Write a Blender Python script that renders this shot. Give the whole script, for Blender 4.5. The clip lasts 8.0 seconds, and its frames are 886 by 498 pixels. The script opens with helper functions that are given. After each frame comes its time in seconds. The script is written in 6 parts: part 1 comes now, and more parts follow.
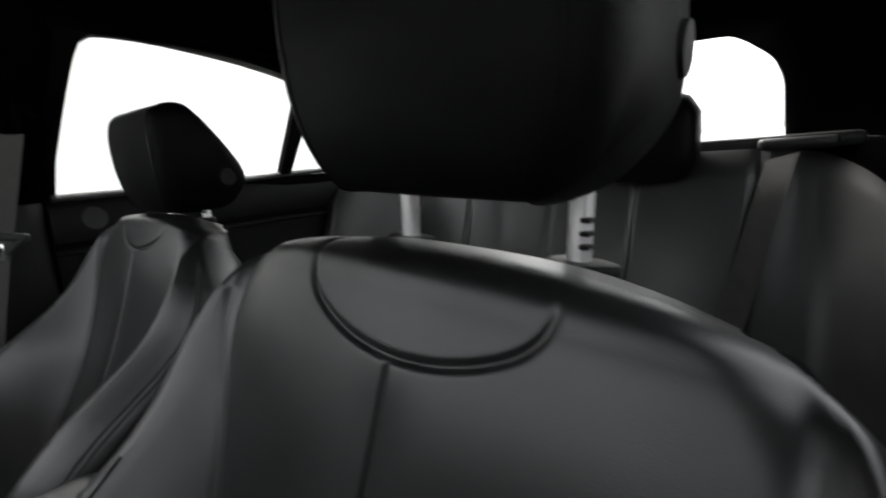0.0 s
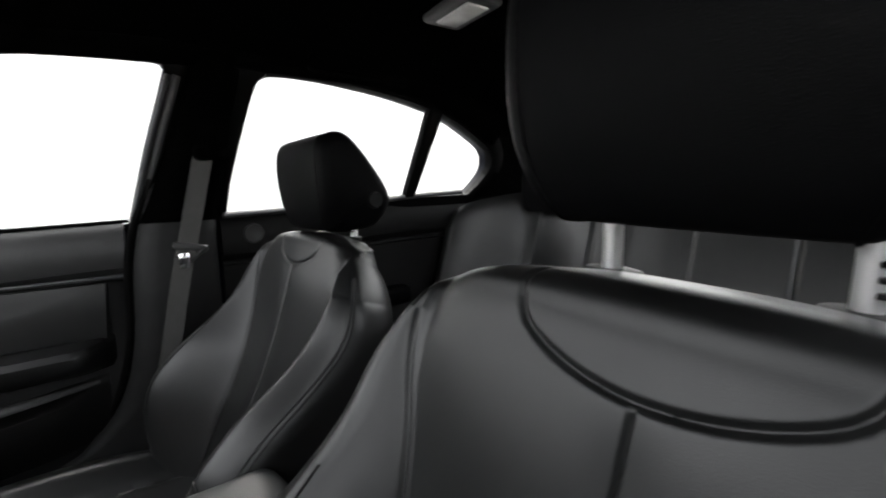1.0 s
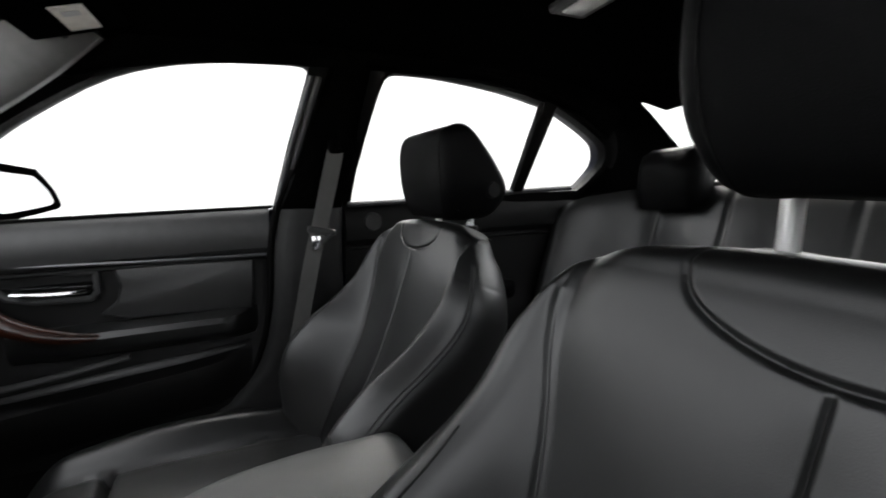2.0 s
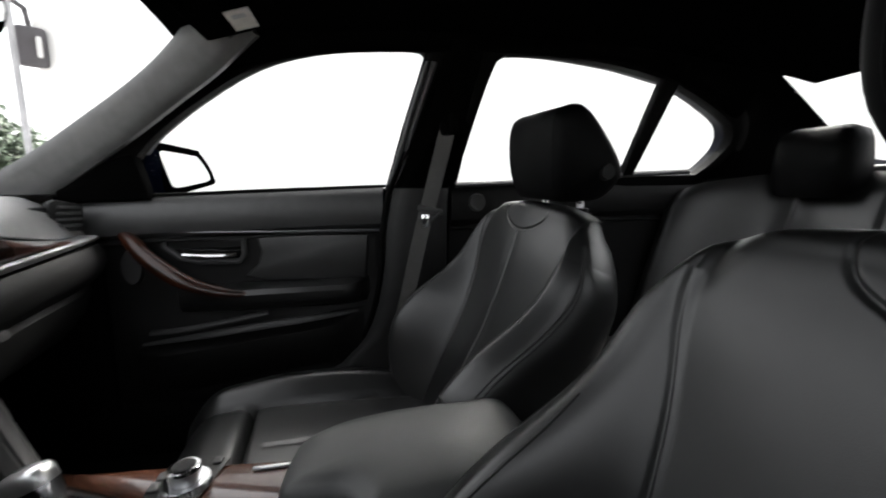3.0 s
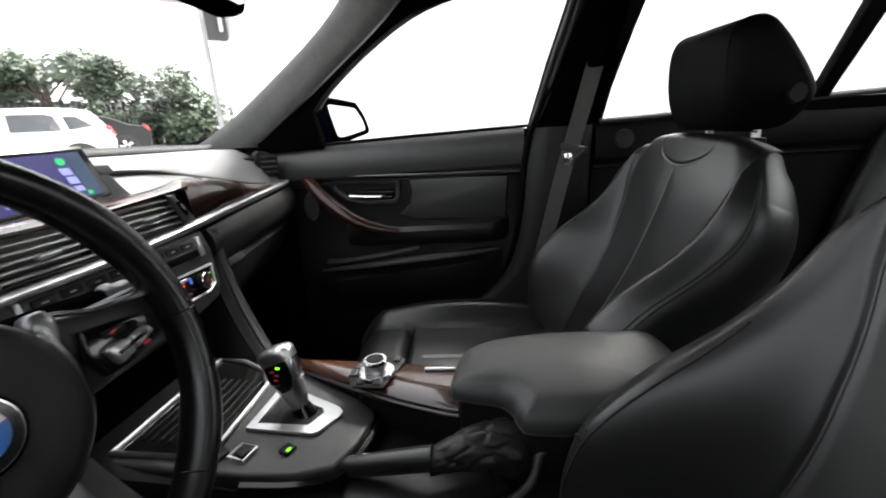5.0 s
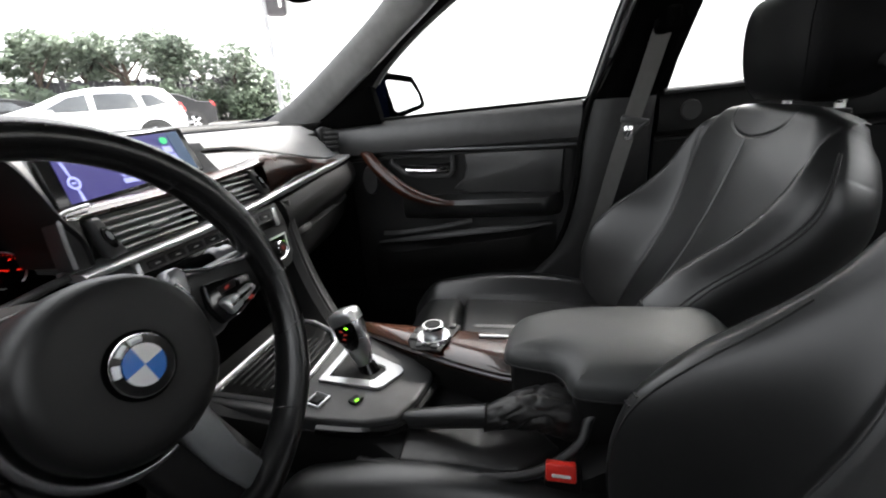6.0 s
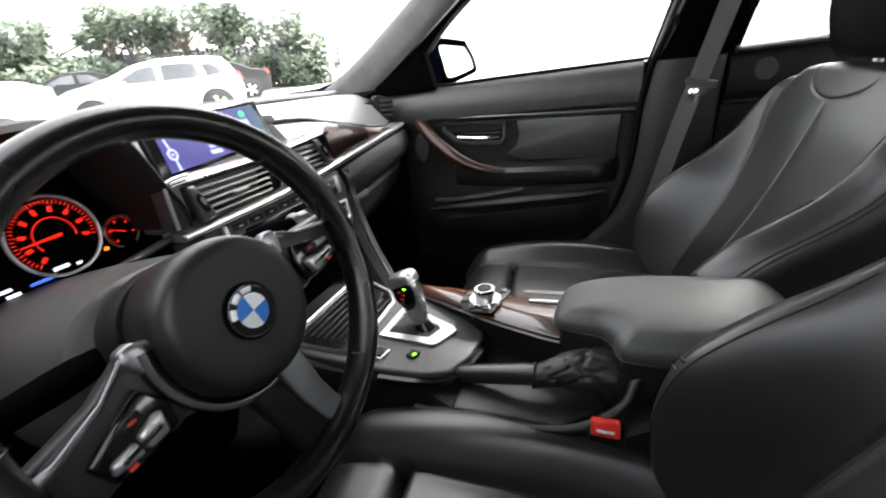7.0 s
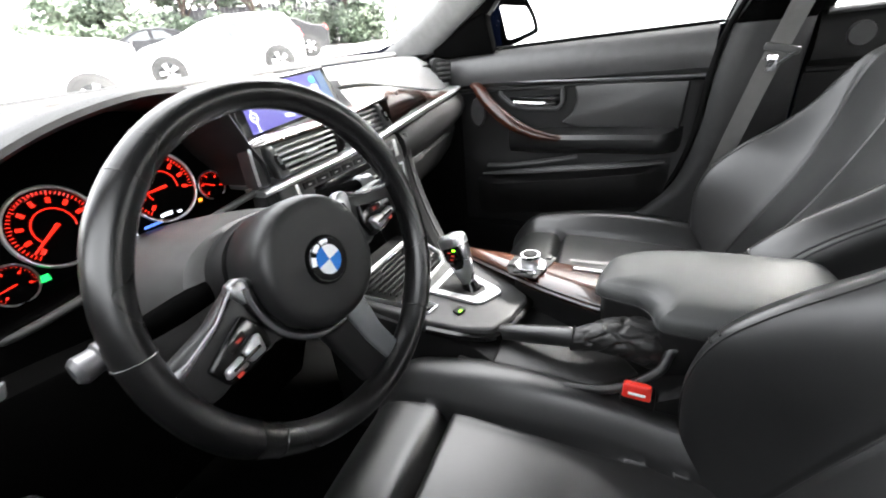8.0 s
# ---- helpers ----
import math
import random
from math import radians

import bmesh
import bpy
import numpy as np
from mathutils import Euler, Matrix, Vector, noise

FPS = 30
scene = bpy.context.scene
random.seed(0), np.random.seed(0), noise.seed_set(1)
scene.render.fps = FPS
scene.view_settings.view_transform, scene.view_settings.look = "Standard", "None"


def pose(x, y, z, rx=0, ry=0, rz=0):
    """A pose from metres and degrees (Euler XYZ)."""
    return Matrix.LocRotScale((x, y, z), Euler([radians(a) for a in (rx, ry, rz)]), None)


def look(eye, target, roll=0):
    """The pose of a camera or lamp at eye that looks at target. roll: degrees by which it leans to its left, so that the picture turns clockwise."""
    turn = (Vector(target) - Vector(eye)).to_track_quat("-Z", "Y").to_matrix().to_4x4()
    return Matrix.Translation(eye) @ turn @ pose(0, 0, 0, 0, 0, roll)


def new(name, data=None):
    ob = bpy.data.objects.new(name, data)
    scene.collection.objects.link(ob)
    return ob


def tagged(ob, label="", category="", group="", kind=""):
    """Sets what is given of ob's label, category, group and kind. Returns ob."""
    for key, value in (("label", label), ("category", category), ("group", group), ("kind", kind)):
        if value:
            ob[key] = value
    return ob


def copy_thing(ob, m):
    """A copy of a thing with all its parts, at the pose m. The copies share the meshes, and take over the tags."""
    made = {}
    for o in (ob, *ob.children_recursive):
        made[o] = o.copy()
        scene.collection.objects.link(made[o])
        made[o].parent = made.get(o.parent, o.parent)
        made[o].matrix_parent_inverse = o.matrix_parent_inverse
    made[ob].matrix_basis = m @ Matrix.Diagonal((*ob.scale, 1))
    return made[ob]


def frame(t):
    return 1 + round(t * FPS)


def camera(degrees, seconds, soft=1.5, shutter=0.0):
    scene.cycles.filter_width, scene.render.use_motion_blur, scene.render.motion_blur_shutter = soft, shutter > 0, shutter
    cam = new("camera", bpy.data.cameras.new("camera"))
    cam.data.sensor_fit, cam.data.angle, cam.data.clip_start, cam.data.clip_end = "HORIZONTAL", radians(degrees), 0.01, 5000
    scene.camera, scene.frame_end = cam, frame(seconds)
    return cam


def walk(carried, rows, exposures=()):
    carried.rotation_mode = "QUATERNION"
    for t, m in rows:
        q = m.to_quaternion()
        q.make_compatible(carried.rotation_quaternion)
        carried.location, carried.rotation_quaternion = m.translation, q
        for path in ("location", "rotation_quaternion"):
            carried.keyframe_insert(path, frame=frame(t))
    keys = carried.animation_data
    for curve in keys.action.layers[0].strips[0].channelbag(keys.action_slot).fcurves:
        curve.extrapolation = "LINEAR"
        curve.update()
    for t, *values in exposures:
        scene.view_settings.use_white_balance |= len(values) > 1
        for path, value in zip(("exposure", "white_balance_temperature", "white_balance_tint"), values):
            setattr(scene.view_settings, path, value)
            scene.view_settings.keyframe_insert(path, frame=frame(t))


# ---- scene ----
cam = camera(92.9, 8.0, 1.9, 0.5)
PATH = [
    (0, (-0.532, 0.79, 0.992), (0.799, -0.654, 0.613), -3.4),
    (0.5, (-0.5, 0.814, 1.001), (0.995, -0.485, 0.72), -4.2),
    (1, (-0.468, 0.845, 1.0), (1.152, -0.299, 0.748), -2.6),
    (1.5, (-0.457, 0.87, 0.991), (1.28, -0.093, 0.753), -2.1),
    (3, (-0.476, 0.938, 0.977), (1.467, 0.571, 0.674), -0.5),
    (3.5, (-0.491, 0.959, 0.975), (1.469, 0.797, 0.612), -1.3),
    (4, (-0.5, 0.971, 0.968), (1.458, 0.973, 0.56), -2.2),
    (4.5, (-0.51, 0.977, 0.968), (1.429, 1.089, 0.491), -3.0),
    (6, (-0.555, 0.991, 0.978), (1.286, 1.446, 0.342), -4.5),
    (6.5, (-0.573, 0.99, 0.983), (1.215, 1.537, 0.272), -5.4),
    (7, (-0.587, 0.994, 0.99), (1.138, 1.657, 0.225), -6.1),
    (7.5, (-0.605, 0.988, 0.994), (1.032, 1.776, 0.159), -6.8),
    (8, (-0.623, 0.982, 1.007), (0.945, 1.839, 0.108), -6.2),
]
walk(cam, [(t, look(eye, target, roll)) for t, eye, target, roll in PATH],
     [(0, 2.5), (1.0, 2.85), (1.5, 2.9), (3.0, 2.5), (4.5, 2.65), (6.5, 3.4), (7.2, 3.9), (8, 4.6)])


# ---- world, sun and exposure ----
world = bpy.data.worlds.new("overcast_sky")
scene.world = world
world.use_nodes = True
wn = world.node_tree
sky = wn.nodes.new("ShaderNodeTexSky")
sky.sky_type = "NISHITA"
sky.sun_disc = False
sky.sun_elevation = radians(44)
sky.sun_rotation = radians(118)
sky.air_density, sky.dust_density, sky.ozone_density = 1.0, 5.0, 1.0
grey = wn.nodes.new("ShaderNodeHueSaturation")      # cloud takes the blue out of the sky
grey.inputs["Saturation"].default_value = 0.12
wn.links.new(sky.outputs[0], grey.inputs["Color"])
wn.links.new(grey.outputs[0], wn.nodes["Background"].inputs[0])
wn.nodes["Background"].inputs[1].default_value = 0.15
sun = new("sun", bpy.data.lights.new("sun", "SUN"))
sun.data.energy, sun.data.angle, sun.data.color = 1.1, radians(20), (1.0, 0.97, 0.92)
sun.matrix_world = look((13, -7, 14), (0, 0, 0))


# ---- materials ----
def mat(name, color, rough=0.5, metal=0.0, coat=0.0, var=0.15, scale=40.0, bump=0.0, bscale=600.0, emit=None, power=1.0, color2=None, spec=0.5, streak=None):
    m = bpy.data.materials.new(name)
    m.use_nodes = True
    nt = m.node_tree
    b = nt.nodes["Principled BSDF"]
    b.inputs["Roughness"].default_value = rough
    b.inputs["Metallic"].default_value = metal
    b.inputs["Coat Weight"].default_value = coat
    b.inputs["Coat Roughness"].default_value = 0.06
    b.inputs["Specular IOR Level"].default_value = spec
    geo = nt.nodes.new("ShaderNodeNewGeometry")
    mapping = nt.nodes.new("ShaderNodeMapping")
    if streak:
        mapping.inputs["Scale"].default_value = streak
    nt.links.new(geo.outputs["Position"], mapping.inputs["Vector"])
    n1 = nt.nodes.new("ShaderNodeTexNoise")
    n1.inputs["Scale"].default_value, n1.inputs["Detail"].default_value = scale, 6
    nt.links.new(mapping.outputs[0], n1.inputs["Vector"])
    n2 = nt.nodes.new("ShaderNodeTexNoise")
    n2.inputs["Scale"].default_value, n2.inputs["Detail"].default_value = scale / 9, 3
    nt.links.new(mapping.outputs[0], n2.inputs["Vector"])
    mean = nt.nodes.new("ShaderNodeMath")
    mean.operation = "MULTIPLY_ADD"
    nt.links.new(n2.outputs[0], mean.inputs[0])
    mean.inputs[1].default_value = 0.6
    half = nt.nodes.new("ShaderNodeMath")
    half.operation = "MULTIPLY"
    half.inputs[1].default_value = 0.4
    nt.links.new(n1.outputs[0], half.inputs[0])
    nt.links.new(half.outputs[0], mean.inputs[2])
    ramp = nt.nodes.new("ShaderNodeValToRGB")
    c2 = color2 or tuple(min(1.0, c * (1 + var)) for c in color)
    c1 = color if color2 else tuple(c * (1 - var) for c in color)
    ramp.color_ramp.elements[0].position, ramp.color_ramp.elements[1].position = 0.40, 0.60
    ramp.color_ramp.elements[0].color, ramp.color_ramp.elements[1].color = (*c1, 1), (*c2, 1)
    nt.links.new(mean.outputs[0], ramp.inputs[0])
    nt.links.new(ramp.outputs[0], b.inputs["Base Color"])
    rr = nt.nodes.new("ShaderNodeMapRange")
    rr.inputs["From Min"].default_value, rr.inputs["From Max"].default_value = 0.35, 0.65
    rr.inputs["To Min"].default_value, rr.inputs["To Max"].default_value = max(0.02, rough * 0.9), min(1, rough * 1.12)
    nt.links.new(n2.outputs[0], rr.inputs[0])
    nt.links.new(rr.outputs[0], b.inputs["Roughness"])
    if bump:
        v = nt.nodes.new("ShaderNodeTexVoronoi")
        v.inputs["Scale"].default_value = bscale
        nt.links.new(geo.outputs["Position"], v.inputs["Vector"])
        bp = nt.nodes.new("ShaderNodeBump")
        bp.inputs["Strength"].default_value, bp.inputs["Distance"].default_value = bump, 0.0006
        nt.links.new(v.outputs["Distance"], bp.inputs["Height"])
        nt.links.new(bp.outputs[0], b.inputs["Normal"])
    if emit:
        b.inputs["Emission Color"].default_value = (*emit, 1)
        b.inputs["Emission Strength"].default_value = power
    return m


LEATHER = mat("black_leather", (0.0080, 0.0083, 0.0082), 0.38, spec=0.8, bump=0.08, bscale=1100, var=0.2)
LEATHER_SEAM = mat("seam_thread", (0.012, 0.012, 0.012), 0.6)
# seat leather again, darkened: shade on head restraints painted into the colour
SHADED_LEATHER = mat("headrest_leather", (0.0020, 0.0020, 0.0023), 0.56, bump=0.2, bscale=1000, var=0.15, spec=0.08)
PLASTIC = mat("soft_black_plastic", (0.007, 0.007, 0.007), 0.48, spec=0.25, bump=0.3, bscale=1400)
PLASTIC_GREY = mat("grey_trim_plastic", (0.040, 0.040, 0.040), 0.44, spec=0.4, bump=0.25, bscale=1400)
# black dash skin, its colour raised to stand in for windscreen sheen
DASH_SHEEN = mat("dash_sheen_skin", (0.15, 0.15, 0.149), 0.36, spec=0.7, bump=0.3, bscale=1100)
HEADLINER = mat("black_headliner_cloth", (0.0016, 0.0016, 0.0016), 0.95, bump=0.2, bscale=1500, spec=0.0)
CARPET = mat("black_carpet", (0.002, 0.002, 0.002), 0.95, bump=0.6, bscale=700, spec=0.1)
# seal rubber greyed for the light along the window's rear edge
SEAL_LIT = mat("lit_rubber_seal", (0.045, 0.046, 0.047), 0.45, spec=0.5)
RUBBER = mat("black_rubber_seal", (0.004, 0.004, 0.004), 0.7, spec=0.04)
MATT_BLACK = mat("matt_black_plastic", (0.002, 0.002, 0.002), 0.8, spec=0.0)
PIANO = mat("gloss_black", (0.004, 0.004, 0.004), 0.14, coat=0.2, spec=0.35)
CHROME = mat("bright_chrome", (0.80, 0.80, 0.81), 0.10, metal=1.0, var=0.03)
SATIN = mat("satin_silver", (0.55, 0.56, 0.57), 0.32, metal=0.9, var=0.06, streak=(20, 1, 1))
WOOD = mat("burl_walnut", (0.006, 0.0026, 0.0016), 0.28, coat=0.45, spec=0.35, scale=60, color2=(0.042, 0.011, 0.005), streak=(1, 0.35, 1))
WEBBING = mat("grey_belt_webbing", (0.055, 0.054, 0.051), 0.75, bump=0.5, bscale=1800)
POST_STEEL = mat("polished_post_steel", (0.95, 0.95, 0.95), 0.45, metal=1.0, var=0.03)
PILLAR_GREY = mat("pillar_grey_plastic", (0.075, 0.075, 0.074), 0.46, spec=0.4, bump=0.25, bscale=1400)
PILLAR_TRIM = mat("pillar_trim_plastic", (0.020, 0.020, 0.020), 0.5, spec=0.3, bump=0.25, bscale=1400)
STACK = mat("stack_satin_black", (0.020, 0.020, 0.020), 0.40, spec=0.5, bump=0.2, bscale=1400)
RED = mat("red_plastic", (0.75, 0.035, 0.025), 0.35)
STITCH_GREY = mat("grey_print", (0.35, 0.35, 0.35), 0.5)
BEIGE_CARD = mat("label_card", (0.55, 0.53, 0.47), 0.6)


def glass_material(name, tint=0.92, gloss=0.06):
    m = bpy.data.materials.new(name)
    m.use_nodes = True
    nt = m.node_tree
    nt.nodes.remove(nt.nodes["Principled BSDF"])
    tr = nt.nodes.new("ShaderNodeBsdfTransparent")
    tr.inputs[0].default_value = (tint, tint, tint * 0.995, 1)
    gl = nt.nodes.new("ShaderNodeBsdfGlossy")
    gl.inputs["Roughness"].default_value = 0.02
    fr = nt.nodes.new("ShaderNodeLayerWeight")
    pw = nt.nodes.new("ShaderNodeMath")
    pw.operation = "POWER"
    pw.inputs[1].default_value = 4.0
    nt.links.new(fr.outputs["Facing"], pw.inputs[0])
    mul = nt.nodes.new("ShaderNodeMath")
    mul.operation = "MULTIPLY_ADD"
    mul.inputs[1].default_value, mul.inputs[2].default_value = 5 * gloss, 0.2 * gloss
    mix = nt.nodes.new("ShaderNodeMixShader")
    nt.links.new(pw.outputs[0], mul.inputs[0])
    nt.links.new(mul.outputs[0], mix.inputs[0])
    nt.links.new(tr.outputs[0], mix.inputs[1])
    nt.links.new(gl.outputs[0], mix.inputs[2])
    nt.links.new(mix.outputs[0], nt.nodes["Material Output"].inputs[0])
    return m


GLASS = glass_material("clear_car_glass", 0.94, 0.02)
MIRROR = mat("mirror_silver", (0.9, 0.9, 0.9), 0.01, metal=1.0, var=0.01)


# ---- mesh helpers ----
def finish(name, verts, faces, material, parent=None, label="", angle=38):
    me = bpy.data.meshes.new(name)
    me.from_pydata([tuple(v) for v in verts], [], [tuple(f) for f in faces])
    me.validate()
    bm = bmesh.new()
    bm.from_mesh(me)
    bmesh.ops.recalc_face_normals(bm, faces=bm.faces)
    bm.to_mesh(me)
    bm.free()
    return dress(name, me, material, parent, label, angle)


def dress(name, me, material, parent, label, angle=38):
    me.polygons.foreach_set("use_smooth", [True] * len(me.polygons))
    me.set_sharp_from_angle(angle=radians(angle))
    me.materials.append(material)
    ob = new(name, me)
    if parent is not None:
        ob.parent = parent
        ob.matrix_parent_inverse = parent.matrix_basis.inverted()
    if label:
        ob["label"] = label
    return ob


def part(name, bm, material, parent=None, label="", angle=38):
    """One bmesh as one mesh under a thing."""
    bmesh.ops.recalc_face_normals(bm, faces=bm.faces)
    me = bpy.data.meshes.new(name)
    bm.to_mesh(me)
    bm.free()
    return dress(name, me, material, parent, label, angle)


def thing(name, place, label, category, group="", kind=""):
    ob = new(name)
    ob.empty_display_size = 0.05
    ob.matrix_basis = Matrix.Translation(place)
    return tagged(ob, label, category, group, kind)


def box(c, s, bev=0.003, seg=2, turn=None):
    """A bevelled box: centre, sizes, bevel, an optional turn in degrees."""
    bm = bmesh.new()
    bmesh.ops.create_cube(bm, size=1.0)
    bmesh.ops.scale(bm, vec=s, verts=bm.verts)
    if bev:
        bmesh.ops.bevel(bm, geom=list(bm.edges), offset=bev, segments=seg, affect="EDGES", profile=0.5)
    m = Matrix.Translation(c)
    if turn:
        m = m @ pose(0, 0, 0, *turn)
    bmesh.ops.transform(bm, matrix=m, verts=bm.verts)
    return bm


def joined(*bms):
    """Several bmeshes that make one part."""
    out = bms[0]
    for b in bms[1:]:
        me = bpy.data.meshes.new("tmp")
        b.to_mesh(me)
        b.free()
        out.from_mesh(me)
        bpy.data.meshes.remove(me)
    return out


def prism(poly, place, low, high, bev=0.003, seg=2):
    """An outline of (a, b) pairs carried by place(a, b, h) between two heights, its edges bevelled."""
    bm = bmesh.new()
    lo = [bm.verts.new(place(a, b, low)) for a, b in poly]
    hi = [bm.verts.new(place(a, b, high)) for a, b in poly]
    n = len(poly)
    bm.faces.new(lo)
    bm.faces.new(hi[::-1])
    for i in range(n):
        bm.faces.new((lo[i], lo[(i + 1) % n], hi[(i + 1) % n], hi[i]))
    bmesh.ops.recalc_face_normals(bm, faces=bm.faces)
    if bev:
        es = [e for e in bm.edges if len(e.link_faces) == 2 and e.calc_face_angle(0) > 0.6]
        bmesh.ops.bevel(bm, geom=es, offset=bev, segments=seg, affect="EDGES", profile=0.5)
    return bm


def smooth_path(pts, n=6, closed=False):
    """A Catmull-Rom line through the points."""
    p = [Vector(q) for q in pts]
    m = len(p)
    out = []
    for i in range(m if closed else m - 1):
        a, b, c, d = (p[(i + k) % m] if closed else p[min(max(i + k, 0), m - 1)] for k in (-1, 0, 1, 2))
        for j in range(n):
            t = j / n
            out.append(0.5 * ((2 * b) + (c - a) * t + (2 * a - 5 * b + 4 * c - d) * t * t + (3 * b - a - 3 * c + d) * t ** 3))
    if not closed:
        out.append(p[-1])
    return out


def tube(pts, r, n=10, closed=False, flat=1.0, caps=True):
    """A round bar along a line; r is a number or one for each point."""
    p = [Vector(q) for q in pts]
    m = len(p)
    rs = r if isinstance(r, (list, tuple)) else [r] * m
    bm = bmesh.new()
    rings = []
    up = None
    for i in range(m):
        a = p[(i - 1) % m] if closed or i else p[0]
        b = p[(i + 1) % m] if closed or i < m - 1 else p[-1]
        d = (b - a).normalized()
        if up is None:
            up = d.orthogonal().normalized()
        up = (up - d * up.dot(d)).normalized()
        side = d.cross(up)
        rings.append([bm.verts.new(p[i] + rs[i] * (math.cos(k * math.tau / n) * up + flat * math.sin(k * math.tau / n) * side)) for k in range(n)])
    for i in range(m if closed else m - 1):
        a, b = rings[i], rings[(i + 1) % m]
        for k in range(n):
            bm.faces.new((a[k], a[(k + 1) % n], b[(k + 1) % n], b[k]))
    if caps and not closed:
        bm.faces.new(rings[0])
        bm.faces.new(rings[-1][::-1])
    return bm


def skin(rows, closed=False):
    """Vertices and faces of a sheet through rows of points of equal length."""
    nv, nu = len(rows), len(rows[0])
    verts = [q for row in rows for q in row]
    faces = []
    for j in range(nv - 1):
        for i in range(nu if closed else nu - 1):
            k = (i + 1) % nu
            faces.append((j * nu + i, j * nu + k, (j + 1) * nu + k, (j + 1) * nu + i))
    return verts, faces


def loft(name, rings, material, parent=None, label="", caps=True, angle=38):
    """A closed body through rings of points."""
    v, f = skin(rings, True)
    n = len(rings[0])
    if caps:
        f.append(tuple(range(n)))
        f.append(tuple(range((len(rings) - 1) * n, len(rings) * n)))
    return finish(name, v, f, material, parent, label, angle)


def sheet(name, outer, holes, place, thick, material, parent=None, label=""):
    """A flat panel with openings, of real thickness: outlines of (a, b) pairs carried by place(a, b, h)."""
    bm = bmesh.new()
    edges = []
    for loop in [outer] + holes:
        vs = [bm.verts.new((a, b, 0)) for a, b in loop]
        edges += [bm.edges.new((vs[i], vs[(i + 1) % len(vs)])) for i in range(len(vs))]
    bmesh.ops.triangle_fill(bm, use_beauty=True, edges=edges, use_dissolve=False)
    flat = [v for v in bm.verts]
    geom = bmesh.ops.extrude_face_region(bm, geom=list(bm.faces))
    top = [g for g in geom["geom"] if isinstance(g, bmesh.types.BMVert)]
    for v in top:
        v.co.z = thick
    for v in bm.verts:
        v.co = Vector(place(v.co.x, v.co.y, v.co.z))
    return part(name, bm, material, parent, label, 30)


def around(poly, d):
    """An outline moved outwards by d."""
    n = len(poly)
    area = sum(poly[i][0] * poly[(i + 1) % n][1] - poly[(i + 1) % n][0] * poly[i][1] for i in range(n))
    s = 1 if area > 0 else -1
    out = []
    for i in range(n):
        a, b, c = Vector(poly[i - 1]), Vector(poly[i]), Vector(poly[(i + 1) % n])
        u, v = (b - a).normalized(), (c - b).normalized()
        nn = Vector((u.y + v.y, -u.x - v.x))
        if nn.length < 1e-6:
            nn = Vector((u.y, -u.x))
        nn.normalize()
        k = d / max(0.5, nn.dot(Vector((u.y, -u.x))))
        out.append(tuple(b + s * k * nn))
    return out


def lerp(pairs, x):
    """Straight steps through (x, y) pairs."""
    if x <= pairs[0][0]:
        return pairs[0][1]
    for (a, p), (b, q) in zip(pairs, pairs[1:]):
        if x <= b:
            return p + (q - p) * (x - a) / (b - a)
    return pairs[-1][1]


def soft(pairs, x, d=0.03):
    """The same steps, rounded over a reach d."""
    return sum(lerp(pairs, x + d * k / 4) for k in range(-4, 5)) / 9


def ease(t):
    t = min(1, max(0, t))
    return t * t * (3 - 2 * t)


def near_line(px, py, line):
    """How far a point of the plane lies from a line of points."""
    best = 9.0
    for (ax, ay), (bx, by) in zip(line, line[1:]):
        dx, dy = bx - ax, by - ay
        t = max(0.0, min(1.0, ((px - ax) * dx + (py - ay) * dy) / (dx * dx + dy * dy + 1e-12)))
        best = min(best, math.hypot(px - ax - t * dx, py - ay - t * dy))
    return best


# ---- car shell ----
def flank(side, off=0.0):
    """Carries (y, z, h) to the leaning plane of the side windows; side is +1 or -1."""
    def place(y, z, h):
        x = 0.722 - max(0.0, z - 0.967) * 0.416 + off + h
        return (side * x, y, z)
    return place


FRONT_OPEN = [(1.525, 0.946), (0.872, 0.968), (0.828, 1.126), (0.782, 1.270), (0.780, 1.290), (0.797, 1.298), (0.887, 1.297), (1.040, 1.281),
              (1.168, 1.246), (1.303, 1.174), (1.418, 1.096), (1.482, 1.036)]
REAR_OPEN = [(0.672, 0.966), (0.661, 1.053), (0.626, 1.19), (0.602, 1.265), (0.585, 1.287), (0.554, 1.297), (0.438, 1.297), (0.252, 1.279), (0.117, 1.255), (0.157, 0.995)]
QUARTER_OPEN = [(0.068, 1.246), (-0.030, 1.208), (-0.128, 1.163), (-0.162, 1.138), (-0.176, 1.108), (-0.170, 1.078), (-0.132, 1.030), (-0.096, 1.0), (0.130, 0.996)]


def curved(pts):
    """Outline points joined by a smooth curve."""
    return [(q.x, q.y) for q in smooth_path([(a, b, 0) for a, b in pts], 3)]


FRONT_OPEN = FRONT_OPEN[:1] + FRONT_OPEN[1:2] + curved(FRONT_OPEN[2:])
TIP = curved(QUARTER_OPEN[:8])
QUARTER_OPEN = TIP + [(0.130, 0.996)]
REAR_OPEN = REAR_OPEN[:1] + curved(REAR_OPEN[1:9]) + REAR_OPEN[9:]
REAR_ALL = REAR_OPEN[:-1] + TIP + [(0.140, 0.996)]


